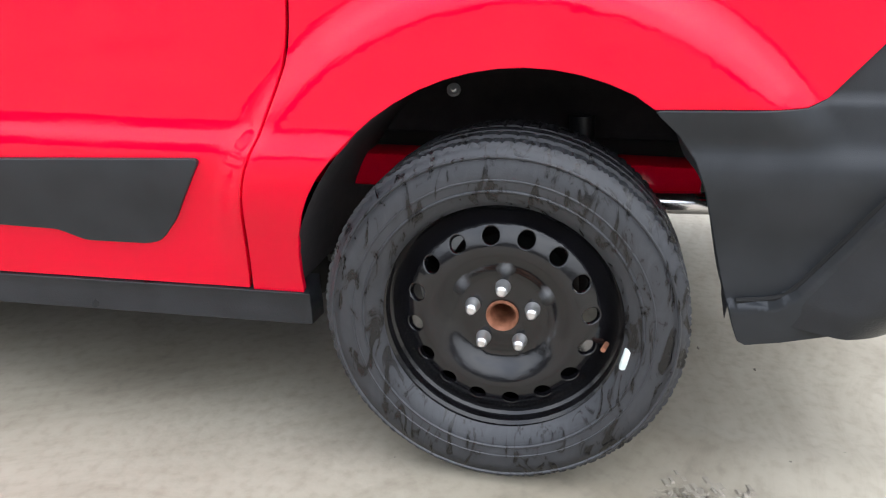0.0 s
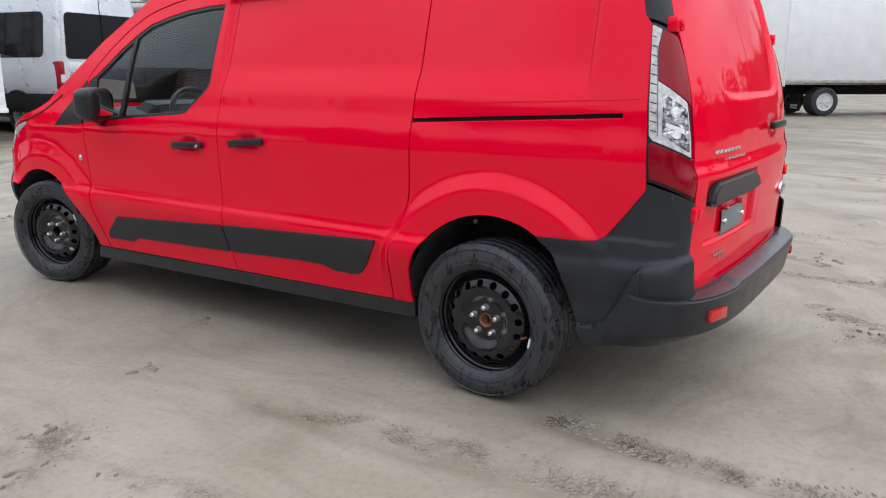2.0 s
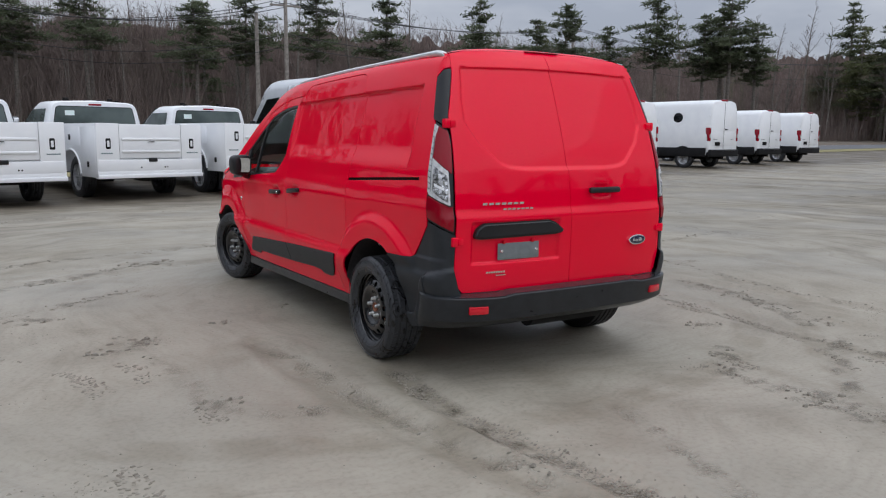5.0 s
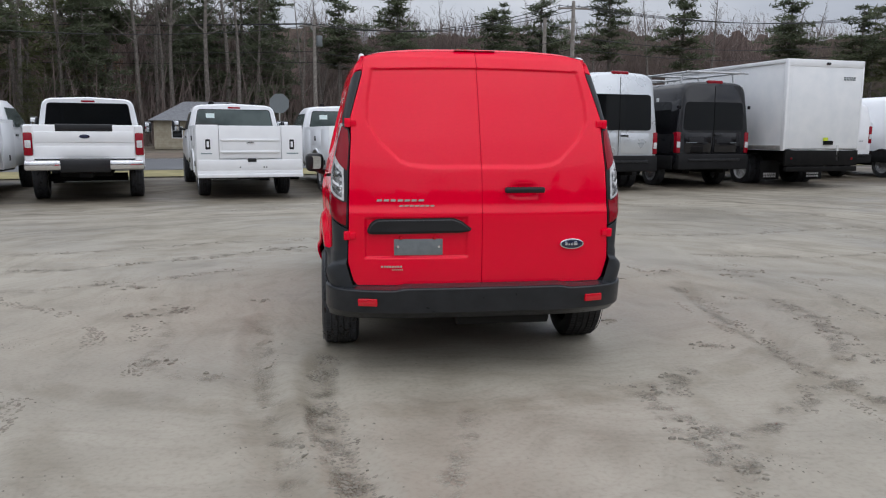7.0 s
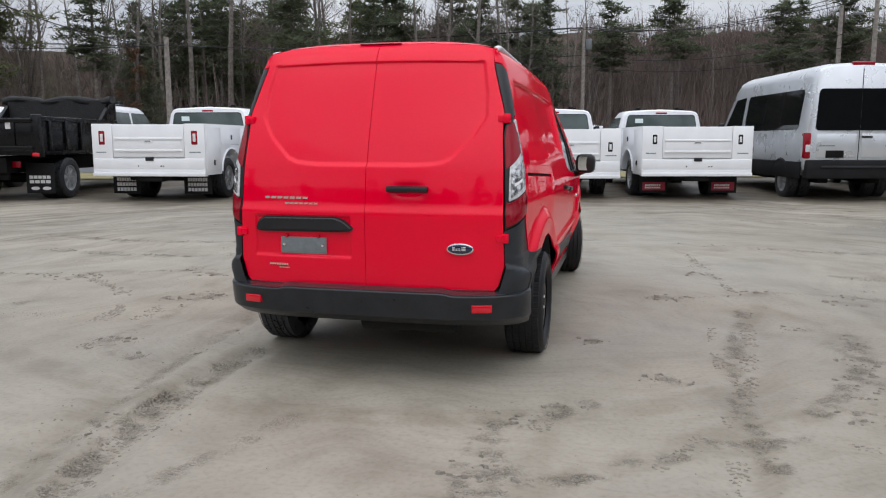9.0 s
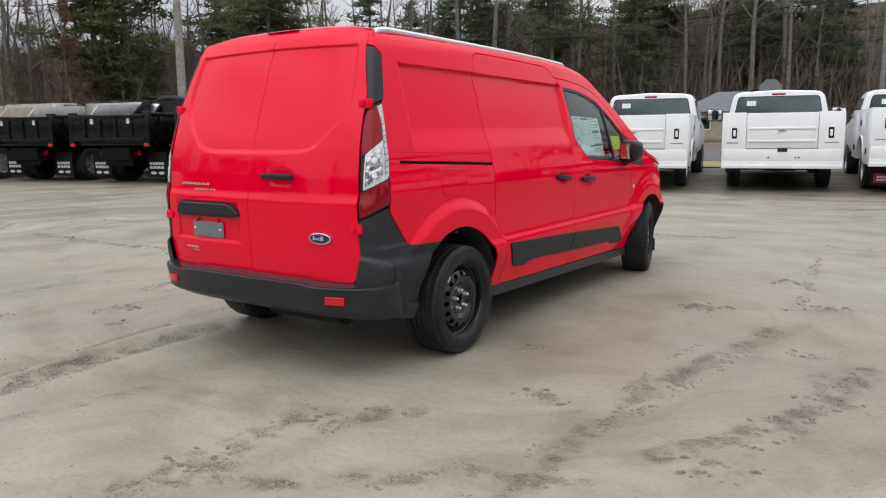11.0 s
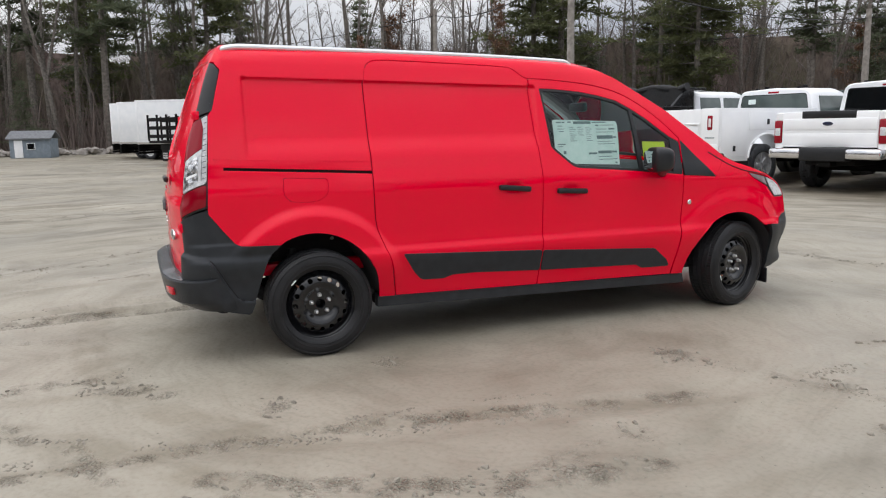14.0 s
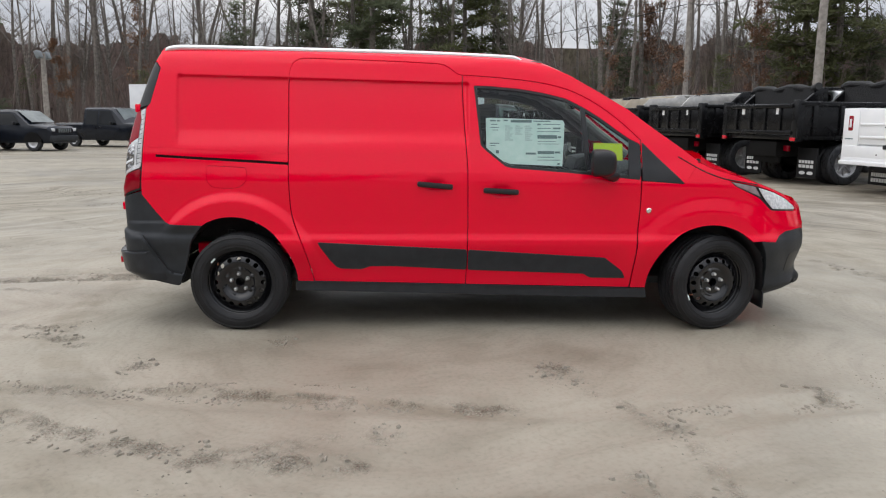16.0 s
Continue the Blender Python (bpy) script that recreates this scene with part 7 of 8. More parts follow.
    if rack:
        rk = bmesh.new()
        for s in (1, -1):
            add_tube(rk, [(s * .70, .0, zt + .22), (s * .70, L - 2.0, zt + .22)], .025, 8)
            for y in (.3, 1.6, 2.9):
                add_tube(rk, [(s * .74, y, zt - .02), (s * .70, y, zt + .22)], .02, 6)
        for y in (.05, 1.6, 2.9):
            add_tube(rk, [(-.80, y, zt + .22), (.95, y, zt + .22)], .025, 8)
        part("ladder_rack", rk, ALU, t, "bare alloy tubular ladder rack")
    return t


def box_truck(m, label, L=5.2, w=2.35, z0=.98, z1=3.2, cab=True, flap=True):
    t = thing("box_truck", label, "truck", m, "parked box trucks")
    h = w / 2
    bd = part("box_body", box(-h, h, .0, L, z0, z1, .02), DULLWHITE, t)
    for s in (1, -1):
        part("corner_post", box(s * h - .05, s * h + .008, -.012, .10, z0 - .05, z1 + .006, .012), WHITE, bd)
        part("top_rail", box(s * h - .04, s * h + .010, .0, L, z1 - .08, z1 + .010, .012), WHITE, bd)
        part("bottom_rail", box(s * h - .04, s * h + .010, .0, L, z0 - .03, z0 + .08, .010), STEEL, bd)
        part("marker_light", box(s * (h - .20) - .04, s * (h - .20) + .04, -.03, .0, z0 - .28, z0 - .20, .01), LIGHTRED2, t)
        if flap:
            f = part("mud_flap", box(s * (h - .45) - .30, s * (h - .45) + .30, 1.0, 1.02, .16, .66, .004), RUBBER, t)
            print_bars(f, s * (h - .45) - .2, s * (h - .45) + .2, .22, .36, .996, WHITEPRINT, 2, 5)
        road_wheel(t, s * (h - .20), 1.75, .42, .24, WHITEPRINT, True)
        road_wheel(t, s * (h - .25), L + 1.0, .42, .24, WHITEPRINT)
    part("roof_header", box(-h, h, -.012, .10, z1 - .17, z1 + .008, .012), WHITE, bd)
    d = part("roll_door", box(-h + .10, h - .10, -.004, .03, z0 + .02, z1 - .17, .006), DULLWHITE, bd)
    part("door_camera", box(-.05, .05, -.06, .0, z1 - .12, z1 - .06, .01), BLACK, bd)
    part("door_latch", box(.02, .30, -.05, .0, z0 + .10, z0 + .20, .01), CHASSIS, d)
    part("yellow_tag", box(-.02, .12, -.06, -.045, z0 + .20, z0 + .28), YELLOW, d)
    part("pull_strap", box(.44, .50, -.03, -.01, z0 - .30, z0 + .10), WHITEPRINT, d)
    print_bars(d, h - .62, h - .24, z1 - .48, z1 - .38, -.006, PLATE, 2, 4)
    part("lift_panel", box(-h + .02, h - .02, -.03, .05, z0 - .42, z0 - .04, .01), CHASSIS, t)
    part("under_bumper", box(-h + .05, h - .05, -.06, .06, z0 - .56, z0 - .44, .01), CHASSIS, t)
    part("chassis", box(-.45, .45, .05, L + 2.0, .62, .90, .02), CHASSIS, t)
    part("axle", tube([(-.8, 1.75, .42), (.8, 1.75, .42)], .09, 10), CHASSIS, t)
    if cab:
        truck_cab(t, L + .12, L + 2.4, WHITE, False, 2.15, .98)
    return t


def dump_truck(m, label, paint=BLACKSTEEL, liner=None, tarp=True, L=3.3, steel=False, cabpaint=WHITE):
    t = thing("dump_truck", label, "truck", m, "parked dump trucks")
    h = 1.15
    z0, z1 = .98, 1.62
    mt = STEEL if steel else paint
    for s in (1, -1):
        sd = part("bed_side", box(s * h - .05, s * h + .03, .0, L, z0, z1, .015), mt, t)
        for y in np.arange(.35, L, .62):
            part("side_rib", box(s * (h + .03) - .01, s * (h + .03) + .05, y - .05, y + .05, z0, z1 - .06, .015), mt, sd)
        part("top_rail", box(s * h - .07, s * h + .07, .0, L, z1 - .07, z1 + .02, .015), mt, sd)
        part("corner_post", box(s * (h + .0) - .09, s * (h + .0) + .07, -.06, .10, z0 - .12, z1 + .05, .015), mt, t)
        part("red_lamp", box(s * (h - .02) - .07, s * (h - .02) + .07, -.08, -.04, z0 - .10, z0 - .03, .01), LIGHTRED2, t)
        part("tail_light", box(s * .55 - .08, s * .55 + .08, .25, .30, .66, .78, .01), LIGHTRED, t)
        f = part("mud_flap", box(s * .86 - .29, s * .86 + .29, .52, .54, .14, .74, .004), RUBBER, t)
        print_bars(f, s * .86 - .22, s * .86 + .22, .34, .52, .515, WHITEPRINT, 2, 4)
        for k in (-.11, .12):
            o = bmesh.new()
            add_prism(o, [(.085 * math.cos(2 * math.pi * q / 20), .035 * math.sin(2 * math.pi * q / 20)) for q in range(20)], -.004, .004)
            bmesh.ops.transform(o, matrix=pose(s * .86 + k, .514, .24, 0, 0, 90), verts=o.verts)
            part("flap_emblem", o, WHITEPRINT, f)
        road_wheel(t, s * .98, 1.25, .42, .25, ALU, True)
        road_wheel(t, s * .90, L + 1.55, .42, .25, ALU)
    g = part("tail_gate", box(-h + .06, h - .06, -.05, .0, z0 + .02, z1 - .03, .012), mt, t)
    for x in (-.72, -.24, .24, .72):
        part("gate_rib", box(x - .035, x + .035, -.085, -.04, z0 + .06, z1 - .06, .01), mt, g)
    part("gate_rail", box(-h + .06, h - .06, -.09, -.02, z1 - .10, z1 - .02, .012), mt, g)
    part("gate_rail", box(-h + .06, h - .06, -.09, -.02, z0 + .02, z0 + .10, .012), mt, g)
    for x in (-.50, .62):
        part("sticker", box(x - .05, x + .05, -.056, -.049, z1 - .22, z1 - .10), WHITEPRINT, g)
    part("bed_floor", box(-h, h, .0, L, z0 - .08, z0 + .02, .01), mt, t)
    hb = part("head_board", prism([(L - .05, z0), (L, z0), (L + .02, z1 + .42), (L - .03, z1 + .42)], -h, h, .01), liner or mt, t)
    part("cab_guard", box(-h, h, L - .05, L + .55, z1 + .40, z1 + .46, .015), mt, t)
    for s in (1, -1):
        part("guard_side", prism([(L - .75, z1), (L + .02, z1), (L + .02, z1 + .42), (L - .25, z1 + .42)], s * h - .04, s * h + .04, .01), mt, t)
    if liner:
        part("bed_liner", box(-h + .06, h - .06, L - .14, L - .08, z0, z1 + .42, .01), liner, t)
        for s in (1, -1):
            part("side_board", prism([(1.2, z1), (L - .1, z1), (L - .1, z1 + .36), (1.5, z1 + .30)], min(s * (h - .05), s * (h - .01)), max(s * (h - .05), s * (h - .01)), .006), liner, t)
    if tarp:
        tb = bmesh.new()
        pts = [(x, L - .28 + .05 * math.sin(x * 9), z1 + .46 + .035 * math.sin(x * 5.3)) for x in np.linspace(-h - .12, h + .12, 14)]
        add_tube(tb, pts, [.075 + .02 * math.sin(i * 2.1) for i in range(14)], 10)
        part("rolled_tarp", tb, TARP, t, "rolled black tarpaulin")
        part("tarp_skirt", prism([(L - .32, z1 + .05), (L - .24, z1 + .05), (L - .22, z1 + .46), (L - .34, z1 + .46)], -h + .02, h - .02, .01), TARP, t)
    part("chassis", box(-.45, .45, .1, L + 2.4, .55, .86, .02), CHASSIS, t)
    part("hoist", tube([(0, .6, .6), (0, 1.8, .9)], .10, 10), CHASSIS, t)
    part("axle", tube([(-.8, 1.25, .42), (.8, 1.25, .42)], .10, 10), CHASSIS, t)
    part("tow_plate", box(-.42, .42, .20, .26, .42, .86, .01), CHASSIS, t)
    truck_cab(t, L + .45, L + 3.2, cabpaint, True, 2.02, 1.0, CABGLASS)
    return t


def stake_truck(m, label):
    t = thing("stake_truck", label, "truck", m, "parked stake trucks")
    h, L, z0 = 1.2, 4.2, 1.0
    part("platform", box(-h, h, 0, L, z0 - .10, z0, .01), CHASSIS, t)
    part("chassis", box(-.45, .45, .1, L + 2.0, .62, .88, .02), CHASSIS, t)

    def rack(x0, y0, x1, y1):
        r = new("stake_side")
        r.parent = t
        a, b = Vector((x0, y0, 0)), Vector((x1, y1, 0))
        n = max(2, int((b - a).length / .8) + 1)
        for k in range(n):
            p = a + (b - a) * k / (n - 1)
            part("stake", box(p.x - .035, p.x + .035, p.y - .035, p.y + .035, z0, z0 + 1.05, .006), CHASSIS, r)
        for z in (.18, .52, .86):
            dx, dy = (.02, 0) if abs(x1 - x0) < .1 else (0, .02)
            part("slat", box(min(x0, x1) - dx, max(x0, x1) + dx, min(y0, y1) - dy, max(y0, y1) + dy, z0 + z - .07, z0 + z + .07, .004), CHASSIS, r)
    rack(-h, 0, -h, L), rack(h, 0, h, L), rack(-h, 0, h, 0)
    part("bulk_head", box(-h, h, L - .03, L, z0, z0 + 1.1, .01), CHASSIS, t)
    for s in (1, -1):
        road_wheel(t, s * .98, 1.2, .42, .25, ALU, True)
        road_wheel(t, s * .90, L + 1.2, .42, .25, ALU)
        f = part("mud_flap", box(s * .86 - .29, s * .86 + .29, .50, .52, .14, .74, .004), RUBBER, t)
        print_bars(f, s * .86 - .2, s * .86 + .2, .25, .52, .496, WHITEPRINT, 3, 4)
    truck_cab(t, L + .15, L + 2.6, BLACKPAINT, False, 2.1, 1.0)
    return t


def cabover(m, label):
    t = thing("box_truck", label, "truck", m, "parked box trucks")
    h, L = 1.1, 4.6
    b = part("box_body", box(-h, h, 0, L, .95, 3.1, .02), DULLWHITE, t)
    for s in (1, -1):
        part("top_rail", box(s * h - .03, s * h + .010, .0, L, 3.03, 3.11, .01), WHITE, b)
        part("bottom_rail", box(s * h - .03, s * h + .010, .0, L, .93, 1.02, .01), STEEL, b)
        road_wheel(t, s * .88, 1.4, .39, .24, WHITEPRINT, True)
        road_wheel(t, s * .90, L + .85, .39, .24, WHITEPRINT)
    part("roll_door", box(-h + .08, h - .08, -.02, .02, 1.0, 2.95, .01), DULLWHITE, b)
    part("chassis", box(-.42, .42, .05, L + 1.3, .55, .85, .02), CHASSIS, t)
    y0, y1 = L + .12, L + 1.75
    c = part("cab", prism([(y0, .62), (y0, 2.12), (y0 + .9, 2.16), (y0 + 1.12, 2.05), (y1 - .04, 1.28), (y1, 1.15), (y1, .62)], -.96, .96, .05), WHITE, t)
    part("grey_skirt", prism([(y0 + .1, .55), (y0 + .1, .86), (y1 + .03, .86), (y1 + .03, .50)], -.97, .97, .02), PLASTIC, c)
    for s in (1, -1):
        q = [(s * .968, y0 + .35, 1.32), (s * .968, y0 + 1.28, 1.32), (s * .968, y0 + .98, 1.92), (s * .968, y0 + .35, 1.96)]
        part("side_window", slab(q if s > 0 else q[::-1]), TINT, c)
        part("door_mirror", box(-.06, .06, -.03, .03, -.16, .16, .02, pose(s * 1.15, y1 - .05, 1.6)), BLACK, c)
    part("windscreen", slab([(-.86, y1 - .03, 1.31), (.86, y1 - .03, 1.31), (.82, y0 + 1.15, 2.04), (-.82, y0 + 1.15, 2.04)], .02), TINT, c)
    return t


def suv(m, label, paint, L=4.25, zt=1.68, hw=.90, bed=False):
    """A car or crew pickup, tail at y = 0."""
    t = thing("pickup_truck" if bed else "suv", label, "car" if not bed else "truck", m, "cars at the far edge")
    k = lambda top, w=1.0, zb=.98: [(hw * .90 * w, .32), (hw * w, .55), (hw * w, zb), (hw * .84 * w, top - .08), (hw * .70 * w, top), (0, top + .02)]
    lowt = lambda top, w=1.0: [(hw * .90 * w, .32), (hw * w, .55), (hw * w, top - .10), (hw * .95 * w, top - .04), (hw * .85 * w, top), (0, top + .03)]
    if bed:
        st = [(0, lowt(1.12, .97)), (1.75, lowt(1.14)), (1.80, k(zt)), (3.2, k(zt)), (3.45, k(zt - .06)), (4.15, lowt(1.16)), (L - .2, lowt(1.08)), (L, lowt(.95, .9))]
        wins = [(1.92, 2.62, 0), (2.70, 3.35, .45)]
    else:
        st = [(0, lowt(1.05, .94)), (.10, k(zt - .10, .97)), (.30, k(zt)), (2.35, k(zt)), (2.60, k(zt - .05)), (3.25, lowt(1.10)), (L - .15, lowt(1.0, .97)), (L, lowt(.88, .88))]
        wins = [(.35, .80, 0), (.90, 1.65, 0), (1.72, 2.48, .42)]
    b = part("body", loft(st), paint, t, "", 26)
    yr, yf = (.82, 3.42) if not bed else (1.15, 4.75)
    for s in (1, -1):
        f = lambda z: s * (hw + (hw * .84 - hw) * (z - .98) / (zt - .08 - .98) + .006)
        for a, c, lean in wins:
            za, zb = 1.06, zt - .16
            q = [(f(za), a, za), (f(za), c + lean, za), (f(zb), c, zb), (f(zb), a + .03, zb)]
            part("side_window", slab(q if s > 0 else q[::-1]), TINT, b)
        part("door_mirror", box(-.07, .07, -.04, .04, -.07, .07, .02, pose(s * (hw + .09), wins[-1][1] + .2, 1.12)), BLACK, b)
        part("head_lamp", box(s * .66 - .10, s * .66 + .10, L - .06, L + .012, .80, .93, .03), CLEAR, t)
        for y in (yr, yf):
            road_wheel(t, s * (hw - .11), y, .36, .22, SILVER)
            ar = [(y - .42 * math.cos(radians(180 - q)), .36 + .42 * math.sin(radians(q))) for q in range(0, 181, 18)]
            part("wheel_arch", prism(ar, min(s * (hw - .25), s * (hw + .006)), max(s * (hw - .25), s * (hw + .006))), CHASSIS, t)
        part("door_handle", box(s * (hw + .01) - .01, s * (hw + .01) + .01, wins[-1][0] + .05, wins[-1][0] + .2, .94, .97, .004), BLACK, b)
    q = [(-.70, (3.30 if not bed else 4.10) - .02, 1.14), (.70, (3.30 if not bed else 4.10) - .02, 1.14), (.64, (2.62 if not bed else 3.48), zt - .08), (-.64, (2.62 if not bed else 3.48), zt - .08)]
    part("windscreen", slab([(x, y + .03, z + .03) for x, y, z in q]), CABGLASS, b)
    g = part("grille", box(-.48, .48, L - .03, L + .02, .74, .93, .01), CHASSIS, t)
    for x in np.linspace(-.36, .36, 7):
        part("grille_slot", box(x - .03, x + .03, L + .01, L + .03, .76, .91, .006), PLATE, g)
    part("bumper", box(-hw * .92, hw * .92, L - .12, L + .06, .40, .64, .04), PLASTIC, t)
    return t


def spot(x, y, yaw, s=1.0):
    return pose(x, y, gz(x, y), 0, 0, yaw) @ Matrix.Diagonal((s, s, s, 1))


utility_truck(spot(-2.55, 11.69, 13, 1.11), "white utility truck with side cabinets, tailgate closed", 1.96, .775)
utility_truck(spot(.14, 12.51, 13, 1.11), "white utility truck with side cabinets beside another", 1.96, .775)
utility_truck(spot(2.80, 12.76, 12, 1.09), "white dual-wheel utility truck with red mud flaps", 2.16, .835, True, "red", True, True)
utility_truck(spot(-8.53, 9.86, 8, 1.13), "white dual-wheel utility truck with black printed mud flaps", 2.2, .903, True, "white", False, True)
pickup(spot(-5.70, 11.22, 14, 1.08), "white crew cab pickup with chrome rear bumper")
panel_van(spot(6.04, 13.12, 12, 1.09), "silver high-roof passenger van with tinted windows", SILVERPAINT, 2.62, 5.8, 1.03, True, True)
panel_van(spot(8.88, 13.90, 11, 1.09), "black high-roof van with ladder rack on top", BLACKPAINT, 2.48, 5.8, 1.03, True, False, rack=True)
box_truck(spot(11.85, 13.75, 9, 1.04), "white box truck with roll-up rear door", 5.4, 2.28, .98, 3.16)
panel_van(spot(14.5, 16.6, 10, 1.06), "white van parked beside a box truck", WHITE, 2.15, 5.2, 1.0)
panel_van(spot(17.43, 16.1, 10, 1.1), "white panel van with dark sills", WHITE, 2.30, 5.4, 1.02)
panel_van(spot(23.35, 17.3, 10, 1.1), "white high-roof van with a round black porthole", WHITE, 2.5, 5.8, 1.03, porthole=True)
panel_van(spot(28.6, 19.0, 10, 1.08), "white van body with dark rear bumper", WHITE, 2.30, 5.4, 1.05)
panel_van(spot(33.4, 20.2, 10, 1.08), "white panel van at the end of the row", WHITE, 2.30, 5.4, 1.02)
for k, (x, y, ln, tp, stl) in enumerate(((-11.9, 8.9, None, True, False), (-15.1, 8.0, None, True, False), (-18.3, 7.3, STEEL, False, False), (-21.6, 6.4, WOODBED, False, True), (-24.8, 5.4, WOODBED, False, False), (-27.7, 5.1, None, True, False))):
    dump_truck(spot(x, y, 12, 1.1), ("black dump truck with rolled tarpaulin" if tp else "dump truck with open steel bed") + (" and pale bed liner" if ln else ""), BLACKSTEEL, ln, tp, 3.3, stl)
stake_truck(spot(-28.2, .1, 25), "black flatbed truck with stake sides")
stake_truck(spot(-31.3, .7, 25), "black flatbed truck with stake sides")
for x, y in ((-36.1, -.35), (-38.6, -1.2), (-40.6, -1.6)):
    box_truck(spot(x, y, -30, .90), "white box trailer at the far edge of the yard", 5.4, 2.2, .9, 3.2, cab=False, flap=False)
cabover(spot(-36.5, -13.9, -11), "white cab-over box truck with grey skirt")
suv(spot(-28.1, -18.0, -12), "dark grey compact suv with slotted grille", NAVY)
suv(spot(-33.5, -16.4, -21), "dark blue crew pickup with covered bed", NAVY, 5.8, 1.86, 1.0, True)
suv(spot(-26.2, -20.4, -12), "white hatchback parked beside dark cars", WHITE, 4.0, 1.5, .86)
box_truck(spot(15.5, 3.3, -62), "white box truck with roll-up rear door", 5.5, 2.6, 1.0, 3.5)
box_truck(spot(22.0, 4.2, -140), "white box truck beside another box truck", 6.5, 2.45, 1.0, 3.45)


# ---- road, verge, house, shed, poles ----
def strip(name, pts, w, z, material, label, category, kind="structure"):
    c = curve(pts, 8)
    rows = []
    for i, p in enumerate(c):
        a, b = Vector(c[max(0, i - 1)]), Vector(c[min(len(c) - 1, i + 1)])
        d = (b - a).normalized()
        s = Vector((-d.y, d.x))
        rows.append([(p[0] + s.x * w * u, p[1] + s.y * w * u, gz(p[0] + s.x * w * u, p[1] + s.y * w * u) + z) for u in np.linspace(-.5, .5, 9)])
    return tagged(part(name, grid_sheet(rows), material, None), label, category, kind=kind)


ROADLINE = [(-120, -6), (-75, 8), (-40, 18), (-10, 25), (25, 33.5), (60, 42), (130, 58)]
strip("verge", [(x + 1.2, y - 6.0) for x, y in ROADLINE], 3.4, .035, GRASS, "strip of dry yellowish grass beside the road", "grass")
strip("road", ROADLINE, 9.0, .05, ASPHALT, "grey asphalt road behind the parked trucks", "road")
strip("road_line", [(x - 1, y + 3.9) for x, y in ROADLINE], .14, .056, LINE, "white line along the road edge", "road line")
strip("far_verge", [(x - 2.4, y + 8.2) for x, y in ROADLINE], 7.0, .04, LITTER, "leaf-covered bank beyond the road", "verge")

house = thing("house", "cream house with grey shingle roof behind trees", "house", spot(-8.8, 46.7, 12, .66))
part("wall", box(-5, 5, -3.5, 3.5, 0, 2.7, .02), SIDING, house)
for z in np.arange(.2, 2.7, .22):
    part("siding_board", box(-5.02, 5.02, -3.53, -3.49, z, z + .19), SIDING, house)
rf = bmesh.new()
e_ = [rf.verts.new(p) for p in ((-5.5, -4.1, 2.62), (5.5, -4.1, 2.62), (5.5, 4.1, 2.62), (-5.5, 4.1, 2.62), (-2.2, 0, 4.5), (2.2, 0, 4.5))]
for f_ in ((0, 1, 5, 4), (1, 2, 5), (2, 3, 4, 5), (3, 0, 4), (3, 2, 1, 0)):
    rf.faces.new([e_[k] for k in f_])
part("roof", rf, SHINGLE, house)
for x in (-3, 0, 3):
    w = part("window", box(x - .5, x + .5, -3.56, -3.5, 1.0, 2.1, .02), WHITE, house)
    part("pane", box(x - .42, x + .42, -3.575, -3.55, 1.08, 2.02), TINT, w)

shed = thing("shed", "small weathered blue shed at the wood edge", "shed", spot(-44.2, -6.3, 80, .62))
part("wall", box(-1.7, 1.7, -1.3, 1.3, 0, 1.75, .02), SHEDBLUE, shed)
rf = bmesh.new()
add_prism(rf, [(-1.6, 1.68), (0, 2.35), (1.6, 1.68), (1.6, 1.78), (0, 2.46), (-1.6, 1.78)], -1.9, 1.9)
part("roof", rf, SHINGLE, shed)
w = part("window", box(-.25, .45, -1.36, -1.3, .75, 1.35, .02), WHITE, shed)
part("pane", box(-.19, .39, -1.375, -1.35, .80, 1.30), TINT, w)
part("door", box(-1.3, -.6, -1.36, -1.3, .05, 1.6, .02), WHITE, shed)

# a low wall of field stones at the west edge
rs = np.random.default_rng(3)
sv, sf = [], []
for _ in range(420):
    u = rs.random()
    x, y = -46.5 + rs.normal(0, .4) + 2 * math.sin(u * 5), -40 + u * 48
    r = rs.uniform(.15, .42)
    b = bmesh.new()
    bmesh.ops.create_icosphere(b, subdivisions=1, radius=r)
    k = len(sv)
    z = gz(x, y) + rs.uniform(0, .35)
    q = [Vector((v.co.x * rs.uniform(.8, 1.4), v.co.y * rs.uniform(.8, 1.4), v.co.z * rs.uniform(.5, .8))) for v in b.verts]
    sv += [(x + c.x, y + c.y, z + c.z) for c in q]
    sf += [tuple(k + v.index for v in f.verts) for f in b.faces]
    b.free()
me = bpy.data.meshes.new("stone_wall")
me.from_pydata(sv, [], sf)
tagged(finish("stone_wall", me, STONE, None, "", 0), "tumbled wall of grey field stones", "stones", kind="stuff")

stop = thing("road_sign", "grey back of an octagonal road sign on a post", "sign", spot(-2.9, 26.0, 10))
o = bmesh.new()
add_prism(o, [(.40 * math.cos(radians(22.5 + 45 * k)), .40 * math.sin(radians(22.5 + 45 * k))) for k in range(8)], -.004, .004)
bmesh.ops.transform(o, matrix=pose(0, 0, 2.35, 0, 0, 90), verts=o.verts)
part("plate", o, PLATE, stop)
part("post", box(-.025, .025, .0, .05, 0, 2.7), STEEL, stop)


